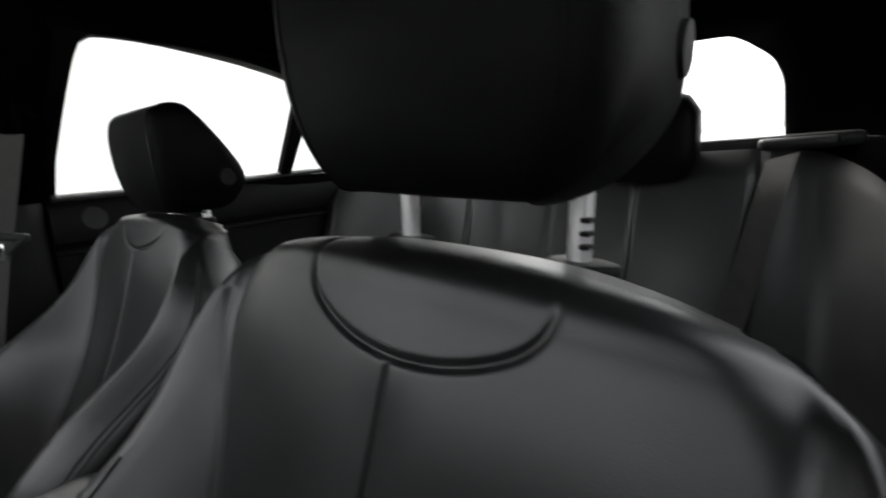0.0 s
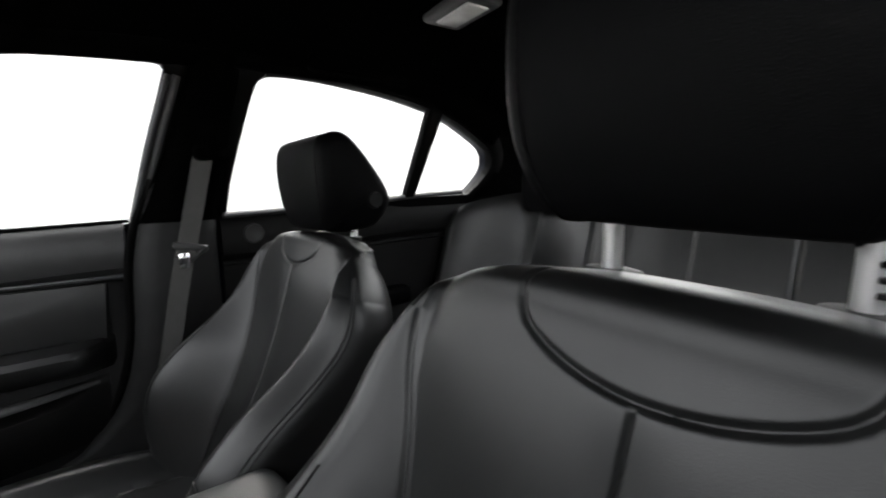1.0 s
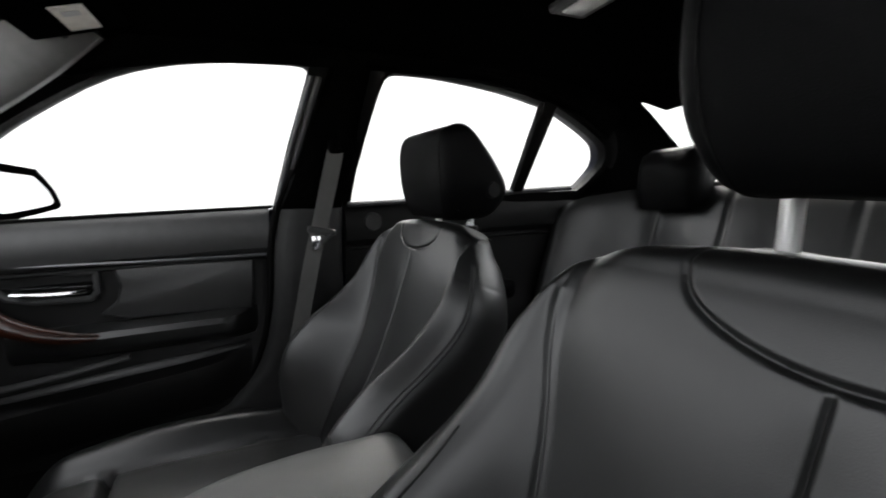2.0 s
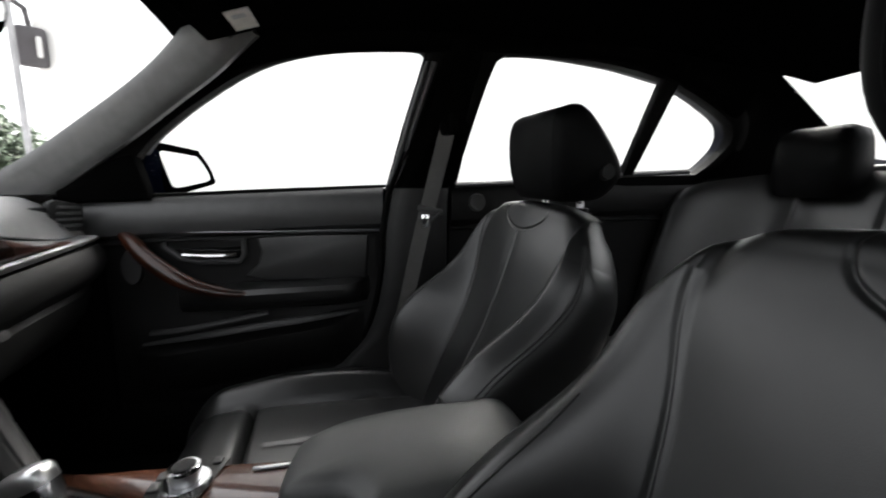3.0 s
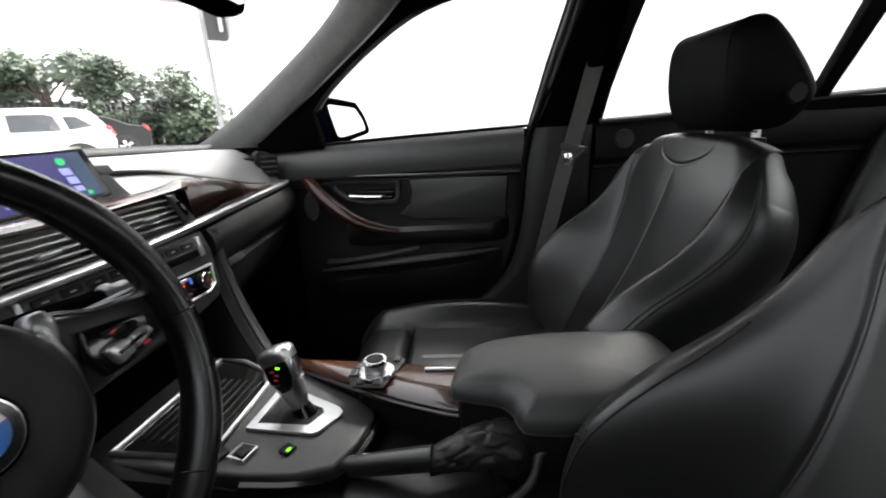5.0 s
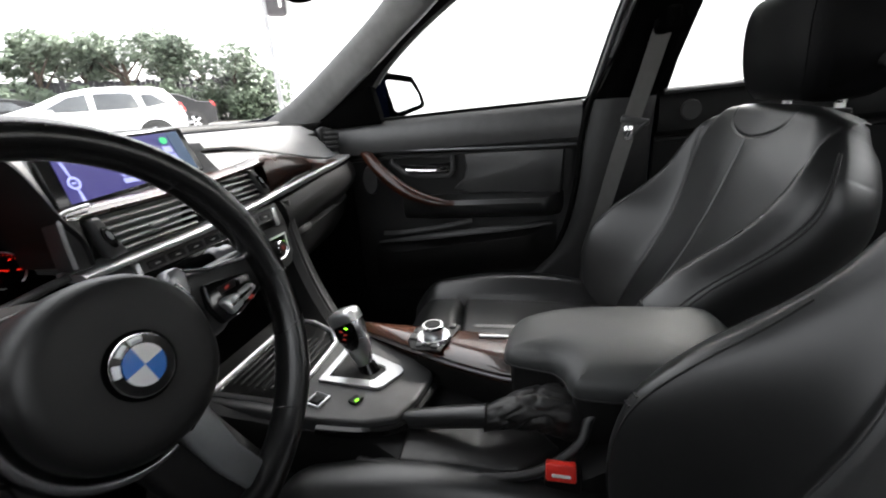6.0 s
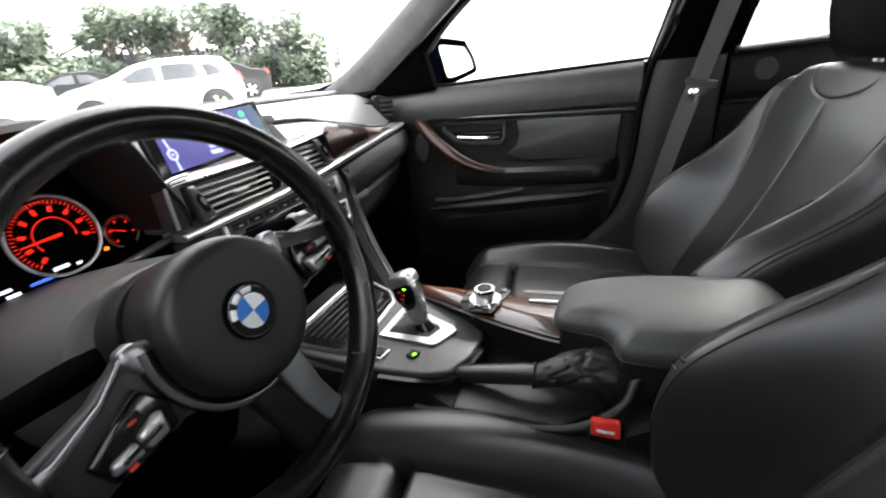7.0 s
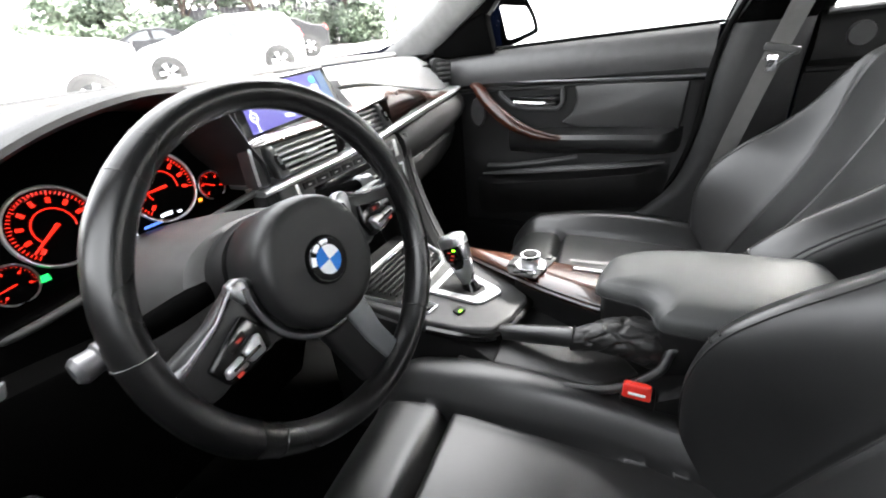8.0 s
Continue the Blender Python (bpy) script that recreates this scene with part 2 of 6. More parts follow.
def ring(name, opening, place, width, inner, outer, material, parent, label=""):
    """A frame round an opening, thicker towards the cabin."""
    a, b = opening, around(opening, width)
    c = around(opening, width * 0.45)
    low = [q[1] < 0.99 for q in a]                       # no frame stands up along the sill
    b = [(p[0] + (q[0] - p[0]) * 0.25, p[1] + (q[1] - p[1]) * 0.25) if k else q for p, q, k in zip(a, b, low)]
    c = [(p[0] + (q[0] - p[0]) * 0.25, p[1] + (q[1] - p[1]) * 0.25) if k else q for p, q, k in zip(a, c, low)]
    rings = []
    for i in range(len(opening)):
        inn = 0.014 if low[i] else inner
        rings.append([place(*a[i], outer), place(*a[i], inn * 0.45), place(*c[i], inn), place(*b[i], inn * 0.75), place(*b[i], outer)])
    rings.append(rings[0])
    v, f = skin(rings, True)
    return finish(name, v, f, material, parent, label, 50)


def body_side(side, name):
    """The steel side of the car with its openings."""
    outer = [(2.35, 0.36), (2.35, 0.97), (1.90, 0.985), (1.56, 1.06), (1.40, 1.19), (1.22, 1.29), (0.95, 1.335), (0.45, 1.345), (0.05, 1.31), (-0.30, 1.22), (-0.72, 1.06), (-1.0, 1.04), (-1.0, 0.36)]
    holes = [around(FRONT_OPEN, 0.012), around(REAR_ALL, 0.012)]
    return tagged(sheet(name, outer, holes, flank(side, 0.03), 0.05, PAINT, None), "dark blue painted steel side of the car body", "car body", kind="structure")


PAINT = mat("dark_blue_paint", (0.0012, 0.0022, 0.008), 0.35, spec=0.08)
body_side(1, "wall_passenger_side")
body_side(-1, "wall_driver_side")

# floor pan, bulkheads
tagged(part("floor", box((0, 0.75, 0.24), (1.52, 3.3, 0.05), 0.01), CARPET), "black carpeted car floor", "floor", kind="structure")
tagged(part("wall_bulkhead", box((0, 1.86, 0.58), (1.50, 0.06, 0.66), 0.01), CARPET), "black carpeted bulkhead below the dashboard", "bulkhead", kind="structure")
tagged(part("wall_cowl", box((0, 2.0, 0.925), (1.54, 0.74, 0.02), 0.004), PLASTIC), "black cowl panel under the windscreen", "panel", kind="structure")
tagged(part("wall_boot", box((0, -0.62, 0.634), (1.50, 0.06, 0.748), 0.01), CARPET), "black panel behind the rear seats", "bulkhead", kind="structure")
for side, word in ((1, "passenger"), (-1, "driver")):
    tagged(part("wall_footwell_" + word, box((side * 0.722, 1.725, 0.55), (0.036, 0.26, 0.50), 0.008), CARPET), "black carpeted side trim of the footwell", "footwell trim", kind="structure")
    tagged(part("trim_rear_quarter_" + word, box((side * 0.722, -0.40, 0.72), (0.030, 0.56, 0.60), 0.010), CARPET), "black cloth trim beside the rear bench", "trim", kind="structure")
    tagged(part("sill_" + word, box((side * 0.745, 0.75, 0.31), (0.11, 3.3, 0.16), 0.02), CARPET), "black carpeted door sill", "sill", kind="structure")


def roof_lining():
    rows = []
    for j in range(25):
        y = 1.318 - 1.638 * j / 24
        edge = lerp([(-0.32, 1.225), (-0.05, 1.295), (0.25, 1.316), (0.80, 1.318), (1.05, 1.302), (1.25, 1.288), (1.335, 1.290)], y)
        mid = lerp([(-0.32, 1.245), (0.0, 1.325), (0.5, 1.375), (0.9, 1.37), (1.2, 1.345), (1.335, 1.325)], y)
        half = lerp([(-0.32, 0.545), (0.2, 0.60), (0.8, 0.60), (1.10, 0.590), (1.25, 0.575), (1.335, 0.555)], y)
        row = []
        for i in range(33):
            u = -1 + 2 * i / 32
            row.append((half * u, y, mid + (edge - mid) * abs(u) ** 2.6 + 0.022 * u * ease(-y / 0.3)))
        rows.append(row)
    v, f = skin(rows)
    up = [(x * 1.06, y, z + 0.035) for x, y, z in v]
    n = len(v)
    f2 = [tuple(n + k for k in q[::-1]) for q in f]
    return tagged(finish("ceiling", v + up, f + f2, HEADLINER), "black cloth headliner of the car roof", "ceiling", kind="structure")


roof_lining()


def screen_glass(name, bottom, top, bow_b, bow_t, label):
    """A bowed sheet of glass between two edges: (half width, y, z)."""
    rows = []
    for j in range(9):
        t = j / 8
        row = []
        for i in range(25):
            u = -1 + i / 12
            w = bottom[0] + (top[0] - bottom[0]) * t
            y = bottom[1] + (top[1] - bottom[1]) * t - (bow_b + (bow_t - bow_b) * t) * u * u
            z = bottom[2] + (top[2] - bottom[2]) * t + 0.018 * math.sin(math.pi * t)
            row.append((w * u, y, z))
        rows.append(row)
    v, f = skin(rows)
    n = len(v)
    v2 = [(x, y, z + 0.006) for x, y, z in v]
    ob = finish(name, v + v2, f + [tuple(n + k for k in q[::-1]) for q in f], GLASS)
    ob.visible_shadow = False
    return tagged(ob, label, "window", kind="structure")


screen_glass("window_windscreen", (0.70, 2.02, 0.955), (0.49, 1.345, 1.298), 0.16, 0.04, "clear curved windscreen of the car")
screen_glass("window_rear", (0.60, -0.70, 1.035), (0.55, -0.28, 1.250), -0.08, -0.10, "clear sloping rear window of the car")


def pillar(name, line, material, label, category="pillar"):
    """A trim bar along a line of (point, half width across, half depth), its flat turned to the cabin."""
    pts = smooth_path([q[0] for q in line], 6)
    ws = smooth_path([(q[1], q[2], 0) for q in line], 6)
    rings = []
    for i, p in enumerate(pts):
        a, b = pts[max(i - 1, 0)], pts[min(i + 1, len(pts) - 1)]
        d = (b - a).normalized()
        to = (Vector((0.0, p.y, p.z - 0.1)) - p)
        to = (to - d * to.dot(d)).normalized()
        s = d.cross(to)
        w, h = ws[i].x, ws[i].y
        ring_pts = []
        for k in range(14):
            a_ = k * math.tau / 14
            cx, cy = math.cos(a_), math.sin(a_)
            ring_pts.append(p + s * w * math.copysign(abs(cx) ** 0.6, cx) + to * h * math.copysign(abs(cy) ** 0.7, cy))
        rings.append(ring_pts)
    ob = loft(name, rings, material)
    return tagged(ob, label, category, kind="structure")


for side, word in ((1, "passenger"), (-1, "driver")):
    pillar("trim_front_pillar_" + word, [((side * 0.745, 1.885, 0.914), 0.052, 0.026), ((side * 0.715, 1.705, 0.999), 0.052, 0.028), ((side * 0.650, 1.515, 1.104), 0.048, 0.026),
           ((side * 0.590, 1.365, 1.190), 0.046, 0.026), ((side * 0.545, 1.265, 1.255), 0.052, 0.024), ((side * 0.515, 1.18, 1.330), 0.06, 0.02)],
           PILLAR_GREY, "grey plastic trim of the windscreen pillar")
    # roof edge rails above the doors
    pillar("trim_roof_rail_" + word, [((side * 0.555, 1.24, 1.262), 0.04, 0.02), ((side * 0.57, 1.02, 1.308), 0.036, 0.02), ((side * 0.572, 0.75, 1.325), 0.036, 0.02), ((side * 0.575, 0.45, 1.330), 0.036, 0.02),
            ((side * 0.575, 0.20, 1.315), 0.036, 0.02), ((side * 0.585, 0.0, 1.265), 0.04, 0.02), ((side * 0.60, -0.15, 1.205), 0.05, 0.02)], HEADLINER, "black roof edge trim above the doors")
    # rear quarter panel beside the rear window
    rows = []
    for j in range(24):
        t = -0.15 + 1.15 * j / 23
        row = []
        for i in range(9):
            s = i / 8
            p = Vector((0.60, 0.06, 1.30)).lerp(Vector((0.685, -0.10, 0.985)), t)
            q = Vector((0.565, -0.215, 1.285)).lerp(Vector((0.625, -0.66, 1.02)), t) if side > 0 else Vector([soft([(-0.15, a), (0.0, b), (0.2, c_), (0.4, e), (1.0, g)], t, 0.06) for a, b, c_, e, g in ((0.27, 0.365, 0.422, 0.437, 0.432), (-0.29, -0.333, -0.41, -0.49, -0.73), (1.25, 1.224, 1.184, 1.145, 1.02))])
            p.y = soft([(-0.15, 0.16), (0, 0.07), (0.2, -0.06), (0.35, -0.150), (0.48, -0.190), (0.6, -0.200), (0.8, -0.180), (1, -0.10)], t, 0.05)
            c = p.lerp(q, s) + Vector((0.035, 0, 0)) * math.sin(math.pi * s)
            row.append((side * c.x, c.y, c.z))
        rows.append(row)
    v, f = skin(rows)
    n = len(v)
    v += [(x + side * 0.03, y, z) for x, y, z in v]
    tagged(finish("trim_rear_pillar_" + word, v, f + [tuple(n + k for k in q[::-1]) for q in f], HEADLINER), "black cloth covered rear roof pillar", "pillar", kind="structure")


# ---- doors ----
def pane(name, opening, place, parent):
    bm = prism(around(opening, 0.004), place, 0.010, 0.014, 0)
    ob = part(name, bm, GLASS, parent, "clear side window glass")
    ob.visible_shadow = False
    return ob


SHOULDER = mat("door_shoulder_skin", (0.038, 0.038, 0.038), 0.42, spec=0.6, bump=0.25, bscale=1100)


def door_profile(y, bulge=1.0):
    """The cabin side of a door in section: (x, z) from the sill down."""
    return [(0.742, 0.962), (0.738, 0.971), (0.728, 0.973), (0.716, 0.966), (0.706, 0.948), (0.701, 0.920), (0.702, 0.892), (0.708, 0.872), (0.722, 0.864), (0.728, 0.858),
            (0.722, 0.853), (0.722, 0.847), (0.738, 0.842), (0.742, 0.80), (0.744, 0.74), (0.744, 0.69), (0.742, 0.65), (0.735, 0.625), (0.730, 0.60), (0.728, 0.55), (0.726, 0.48), (0.732, 0.38), (0.75, 0.30)]


def sill_drop(y):
    """How far the sill line falls or rises from its height at the middle pillar."""
    return lerp([(-0.2, 0.034), (0.20, 0.028), (0.67, 0.004), (0.87, 0.0), (1.50, -0.020), (1.62, -0.030)], y)


def door_panel(name, y0, y1, side, parent, label, end=None, skin_=None):
    shoulder = []
    rings = []
    n = 40
    for j in range(n + 1):
        y = y0 + (y1 - y0) * j / n
        row = []
        for x, z in door_profile(y):
            k = (z - 0.70) / 0.27
            yy = y
            if end:
                yy = y + end(z) * (1 - j / n)
            row.append((side * x, yy, z + max(0, k) * sill_drop(y)))
        shoulder.append(row[:10] + [(side * 0.77, row[9][1], row[9][2]), (side * 0.77, row[0][1], row[0][2])])
        row = row[9:]
        row.append((side * 0.79, y, 0.30))
        row.append((side * 0.79, y, 0.85))
        rings.append(row)
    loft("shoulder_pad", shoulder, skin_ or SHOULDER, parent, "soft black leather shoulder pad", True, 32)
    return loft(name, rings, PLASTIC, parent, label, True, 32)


def front_door(side):
    d = thing("front_door", (side * 0.75, 1.2, 0.3), "black leather-trimmed front door with burl wood pull handle, closed", "car door")
    place = flank(side)
    ring("window_frame", FRONT_OPEN, place, 0.048, -0.018, 0.028, RUBBER, d)
    pane("window_glass", FRONT_OPEN, place, d)
    for back, r in ((0.010, 0.0060), (0.026, 0.0075)):
        part("window_seal", tube(smooth_path([place(y - back, z, -0.020) for y, z in ((0.872, 0.974), (0.850, 1.05), (0.828, 1.126), (0.804, 1.20), (0.782, 1.268))], 5), r, 8), SEAL_LIT, d, "rubber window seal, its highlight in the colour")
    # panel: its rear edge follows the pillar, leaning forward towards the sill step
    edge = lambda z: lerp([(0.30, 0.26), (0.42, 0.20), (0.50, 0.095), (0.60, 0.04), (0.75, 0.012), (0.96, 0.0)], z)
    door_panel("door_panel", 0.882, 1.66, side, d, "black soft door panel", edge)
    part("belt_seal", tube([(side * 0.727, 0.872, 0.9745), (side * 0.727, 1.2, 0.9655), (side * 0.727, 1.51, 0.9545)], 0.0042, 8), RUBBER, d)
    # padded insert
    part("insert_panel", prism([(0.925, 0.842), (1.225, 0.846), (1.215, 0.80), (1.225, 0.765), (1.26, 0.735), (1.20, 0.718), (0.935, 0.712)],
         lambda a, b, h: (side * (0.742 - h), a, b), 0.0, 0.012, 0.006, 3), LEATHER, d, "padded black leather insert")
    # thin light strip under the shoulder
    part("trim_strip", tube([(side * 0.712, 0.895, 0.853), (side * 0.712, 1.15, 0.855), (side * 0.713, 1.38, 0.860), (side * 0.717, 1.50, 0.864)], 0.0042, 8), SATIN_DARK, d, "thin satin trim strip")
    # armrest shelf
    rings = []
    for j in range(33):
        t = j / 32
        y = 0.925 + 0.50 * t
        grow = ease(t / 0.12) * (0.35 + 0.65 * ease((1.02 - t) / 0.3))
        top = 0.712 - 0.004 * t
        w = 0.085 * grow
        rings.append([(side * 0.746, y, top + 0.006), (side * (0.744 - 0.5 * w), y, top + 0.005), (side * (0.744 - 0.9 * w), y, top), (side * (0.744 - w), y, top - 0.012),
                      (side * (0.744 - 0.97 * w), y, top - 0.032), (side * (0.744 - 0.8 * w), y, top - 0.05), (side * (0.744 - 0.3 * w), y, top - 0.066), (side * 0.746, y, top - 0.07)])
    loft("armrest", rings, LEATHER, d, "padded black leather armrest")
    # handle recess and lever
    bez = [(1.252, 0.842), (1.455, 0.850), (1.46, 0.82), (1.42, 0.785), (1.37, 0.772), (1.27, 0.770), (1.252, 0.79)]
    inner = around(bez, -0.012)
    rings = []
    for a, b in zip(bez, inner):
        rings.append([(side * 0.742, *a), (side * 0.728, *a), (side * 0.726, *[(p + q) / 2 for p, q in zip(a, b)]), (side * 0.730, *b), (side * 0.752, *b)])
    rings.append(rings[0])
    v, f = skin(rings, True)
    finish("handle_bezel", v, f, PLASTIC_GREY, d, "black handle recess")
    part("recess_back", prism(inner, lambda a, b, h: (side * (0.742 - h), a, b), 0.0, 0.002, 0), PIANO, d)
    part("door_handle", tube(smooth_path([(side * 0.722, 1.275, 0.798), (side * 0.714, 1.31, 0.797), (side * 0.712, 1.36, 0.799), (side * 0.722, 1.405, 0.802)]), 0.0075, 10, flat=0.6), CHROME, d, "chrome door lever")
    part("lock_button", box((side * 0.70, 1.36, 0.716), (0.010, 0.012, 0.006), 0.002), CHROME, d)
    # wood pull handle
    line = smooth_path([(side * 0.728, 1.545, 0.866), (side * 0.700, 1.515, 0.846), (side * 0.672, 1.465, 0.800), (side * 0.656, 1.40, 0.752), (side * 0.655, 1.34, 0.722), (side * 0.662, 1.275, 0.704), (side * 0.676, 1.20, 0.694)], 8)
    rs = [lerp([(0, 0.015), (0.2, 0.019), (0.45, 0.021), (0.75, 0.015), (1, 0.004)], i / (len(line) - 1)) for i in range(len(line))]
    part("pull_handle", tube(line, rs, 12, flat=0.7), WOOD, d, "dark burl walnut pull handle")
    part("pull_cap", tube([(side * 0.716, 1.545, 0.863), (side * 0.708, 1.522, 0.850), (side * 0.696, 1.500, 0.834)], [0.004, 0.008, 0.003], 8, flat=0.6), CHROME, d, "chrome end of the pull handle")
    # loudspeaker cover ahead of the handle
    bm = bmesh.new()
    bmesh.ops.create_cone(bm, cap_ends=True, segments=28, radius1=0.036, radius2=0.032, depth=0.014, matrix=Matrix.Translation((side * 0.738, 1.535, 0.77)) @ pose(0, 0, 0, 0, -90 * side, 0) @ Matrix.Diagonal((1.35, 0.75, 1, 1)))
    part("speaker_cover", bm, PLASTIC_GREY, d)
    # map pocket and its ribs
    rings = []
    for j in range(25):
        t = j / 24
        y = 0.945 + 0.60 * t
        z = 0.612 - 0.075 * t
        w = 0.055 * ease(t / 0.15) * ease((1.05 - t) / 0.25)
        rings.append([(side * 0.735, y, z + 0.02), (side * (0.730 - 0.6 * w), y, z + 0.008), (side * (0.730 - w), y, z - 0.006), (side * (0.730 - w), y, z - 0.022), (side * (0.728 - 0.8 * w), y, z - 0.07), (side * 0.735, y, z - 0.14)])
    loft("map_pocket", rings, PLASTIC, d, "black door pocket")
    part("pocket_rib", tube(smooth_path([(side * 0.700, 0.960, 0.628), (side * 0.672, 1.06, 0.624), (side * 0.668, 1.20, 0.612), (side * 0.676, 1.36, 0.592), (side * 0.712, 1.52, 0.566)]), [0.004 + 0.0075 * math.sin(math.pi * k / 24) for k in range(25)], 10, flat=0.45), PLASTIC_GREY, d, "raised blade along the pocket")
    part("pocket_rib", tube(smooth_path([(side * 0.690, 1.20, 0.640), (side * 0.684, 1.30, 0.624), (side * 0.690, 1.42, 0.606), (side * 0.715, 1.50, 0.596)]), 0.008, 8, flat=0.5), PLASTIC_GREY, d)
    # mirror triangle at the foot of the windscreen pillar
    part("mirror_corner", prism([(1.46, 0.945), (1.66, 0.94), (1.665, 0.975), (1.56, 1.03), (1.47, 1.055)], place, -0.022, 0.02, 0.006), MATT_BLACK, d, "black mirror corner trim")
    return d


SATIN_DARK = mat("dark_satin_trim", (0.16, 0.16, 0.165), 0.38, metal=0.7)
front_door(1)
front_door(-1)["label"] = "black leather-trimmed driver door, closed"


HOUSING = mat("mirror_housing_blue", (0.00025, 0.0004, 0.0012), 0.6, spec=0.0)
RIM_BLACK = mat("mirror_rim_black", (0.0002, 0.0002, 0.0002), 0.9, spec=0.0)


def wing_mirror(side):
    d = thing("wing_mirror", (side * 0.82, 1.5, 0.97), "dark blue wing mirror outside the passenger window", "car mirror")
    c = Vector((side * 0.935, 1.462, 1.022))
    out = [(-0.142, 0.060), (-0.130, 0.070), (-0.100, 0.071), (0.048, 0.064), (0.066, 0.058), (0.110, 0.020), (0.133, -0.018), (0.132, -0.030), (0.106, -0.040), (-0.05, -0.063), (-0.088, -0.060), (-0.100, -0.048), (-0.121, 0.002)]
    out = [(q.x, q.y) for q in smooth_path([(a, b, 0) for a, b in out], 3, True)]
    rings = []
    for dy, k in ((0.002, 0.96), (0.008, 1.02), (0.03, 1.05), (0.065, 0.95), (0.095, 0.65), (0.105, 0.30)):
        rings.append([(c.x + side * a * k, c.y + dy - 0.22 * a * k, c.z + b * k) for a, b in out])
    loft("housing", rings, HOUSING, d, "dark blue gloss housing")
    part("mirror_rim", prism([(a * 1.05, b * 1.06) for a, b in out], lambda a, b, h: (c.x + side * a, c.y + h - 0.22 * a, c.z + b), -0.010, 0.010, 0.002), RIM_BLACK, d, "black mirror rim")
    part("mirror_glass", prism([(a * 0.80 - 0.002, b * 0.74) for a, b in out], lambda a, b, h: (c.x + side * a, c.y + h - 0.22 * a, c.z + b), -0.0120, -0.0105, 0), MIRROR, d, "bright reflecting mirror glass")
    part("mirror_foot", prism([(-0.20, -0.075), (-0.07, -0.064), (-0.05, -0.04), (-0.10, 0.055), (-0.20, 0.070)], lambda a, b, h: (c.x + side * a, c.y + h, c.z + b), 0.015, 0.07, 0.01), HOUSING, d)


wing_mirror(1)


def rear_door(side, label):
    d = thing("rear_door", (side * 0.75, 0.4, 0.3), label, "car door", "rear doors")
    place = flank(side)
    ring("window_frame", REAR_ALL, place, 0.046, -0.016, 0.028, RUBBER, d)
    pane("window_glass", REAR_OPEN, place, d)
    pane("quarter_glass", QUARTER_OPEN, place, d)
    part("division_bar", prism([(0.160, 0.985), (0.117, 1.262), (0.066, 1.250), (0.126, 0.985)][::-1], place, -0.010, 0.024, 0.004), RUBBER, d, "black window division bar")
    # rear shoulder pad in the darker plastic: its shade is put in by colour
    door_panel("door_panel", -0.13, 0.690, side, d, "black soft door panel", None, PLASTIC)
    part("sill_trim", tube([(side * 0.714, 0.680, 0.975), (side * 0.712, 0.40, 0.985), (side * 0.705, 0.10, 1.004), (side * 0.700, -0.07, 1.010)], 0.010, 8, flat=0.6), PLASTIC_GREY, d, "grey sill edge")
    bm = bmesh.new()
    bmesh.ops.create_cone(bm, cap_ends=True, segments=28, radius1=0.026, radius2=0.023, depth=0.012, matrix=Matrix.Translation((side * 0.698, 0.615, 0.925)) @ pose(0, 0, 0, 0, -90 * side, 0))
    part("tweeter_grille", bm, PLASTIC_GREY, d, "round tweeter grille")
    part("armrest", box((side * 0.71, 0.36, 0.69), (0.07, 0.40, 0.06), 0.02, 3), SHADED_LEATHER, d)
    return d


rear_door(1, "black trimmed rear passenger door, closed, bright window")
rear_door(-1, "black trimmed rear door behind the driver seat, closed")


def middle_pillar(side, word):
    """The trim between the doors, with its step down to the sill."""
    fr = [(1.315, 0.728), (1.20, 0.762), (1.10, 0.792), (0.967, 0.850), (0.864, 0.872), (0.728, 0.883), (0.62, 0.905), (0.54, 0.940), (0.463, 1.02), (0.43, 1.10), (0.40, 1.20), (0.36, 1.22)]
    rr = [(1.315, 0.620), (1.20, 0.648), (1.10, 0.665), (0.967, 0.695), (0.864, 0.70), (0.728, 0.70), (0.62, 0.70), (0.54, 0.70), (0.463, 0.70), (0.43, 0.70), (0.40, 0.70), (0.36, 0.70)]
    xs = [(0.36, 0.715), (0.55, 0.705), (0.70, 0.688), (0.95, 0.665), (0.97, 0.668), (1.10, 0.620), (1.20, 0.585), (1.315, 0.545)]
    rings = []
    for (z, ya), (_, yb) in zip(fr, rr):
        x = lerp(xs, z)
        w = ya - yb
        rings.append([(side * (x + 0.05), ya + 0.004, z), (side * (x + 0.026), ya + 0.003, z), (side * (x + 0.014), ya - 0.010, z), (side * (x + 0.004), ya - 0.022, z), (side * x, ya - 0.045, z),
                      (side * x, ya - 0.6 * w, z), (side * (x + 0.006), yb + 0.03, z), (side * (x + 0.022), yb + 0.008, z), (side * (x + 0.05), yb, z)])
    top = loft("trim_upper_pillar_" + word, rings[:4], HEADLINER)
    tagged(top, "black upper middle pillar trim with the belt guide", "pillar", kind="structure")
    ob = loft("trim_middle_pillar_" + word, rings[3:], PILLAR_TRIM)
    tagged(ob, "dark grey plastic middle pillar trim between the doors", "pillar", kind="structure")
    part("door_seal", tube(smooth_path([(side * (lerp(xs, z) + 0.028), y + 0.012, z) for z, y in fr[:9]], 4), 0.008, 8), RUBBER, ob)


middle_pillar(1, "passenger")
middle_pillar(-1, "driver")


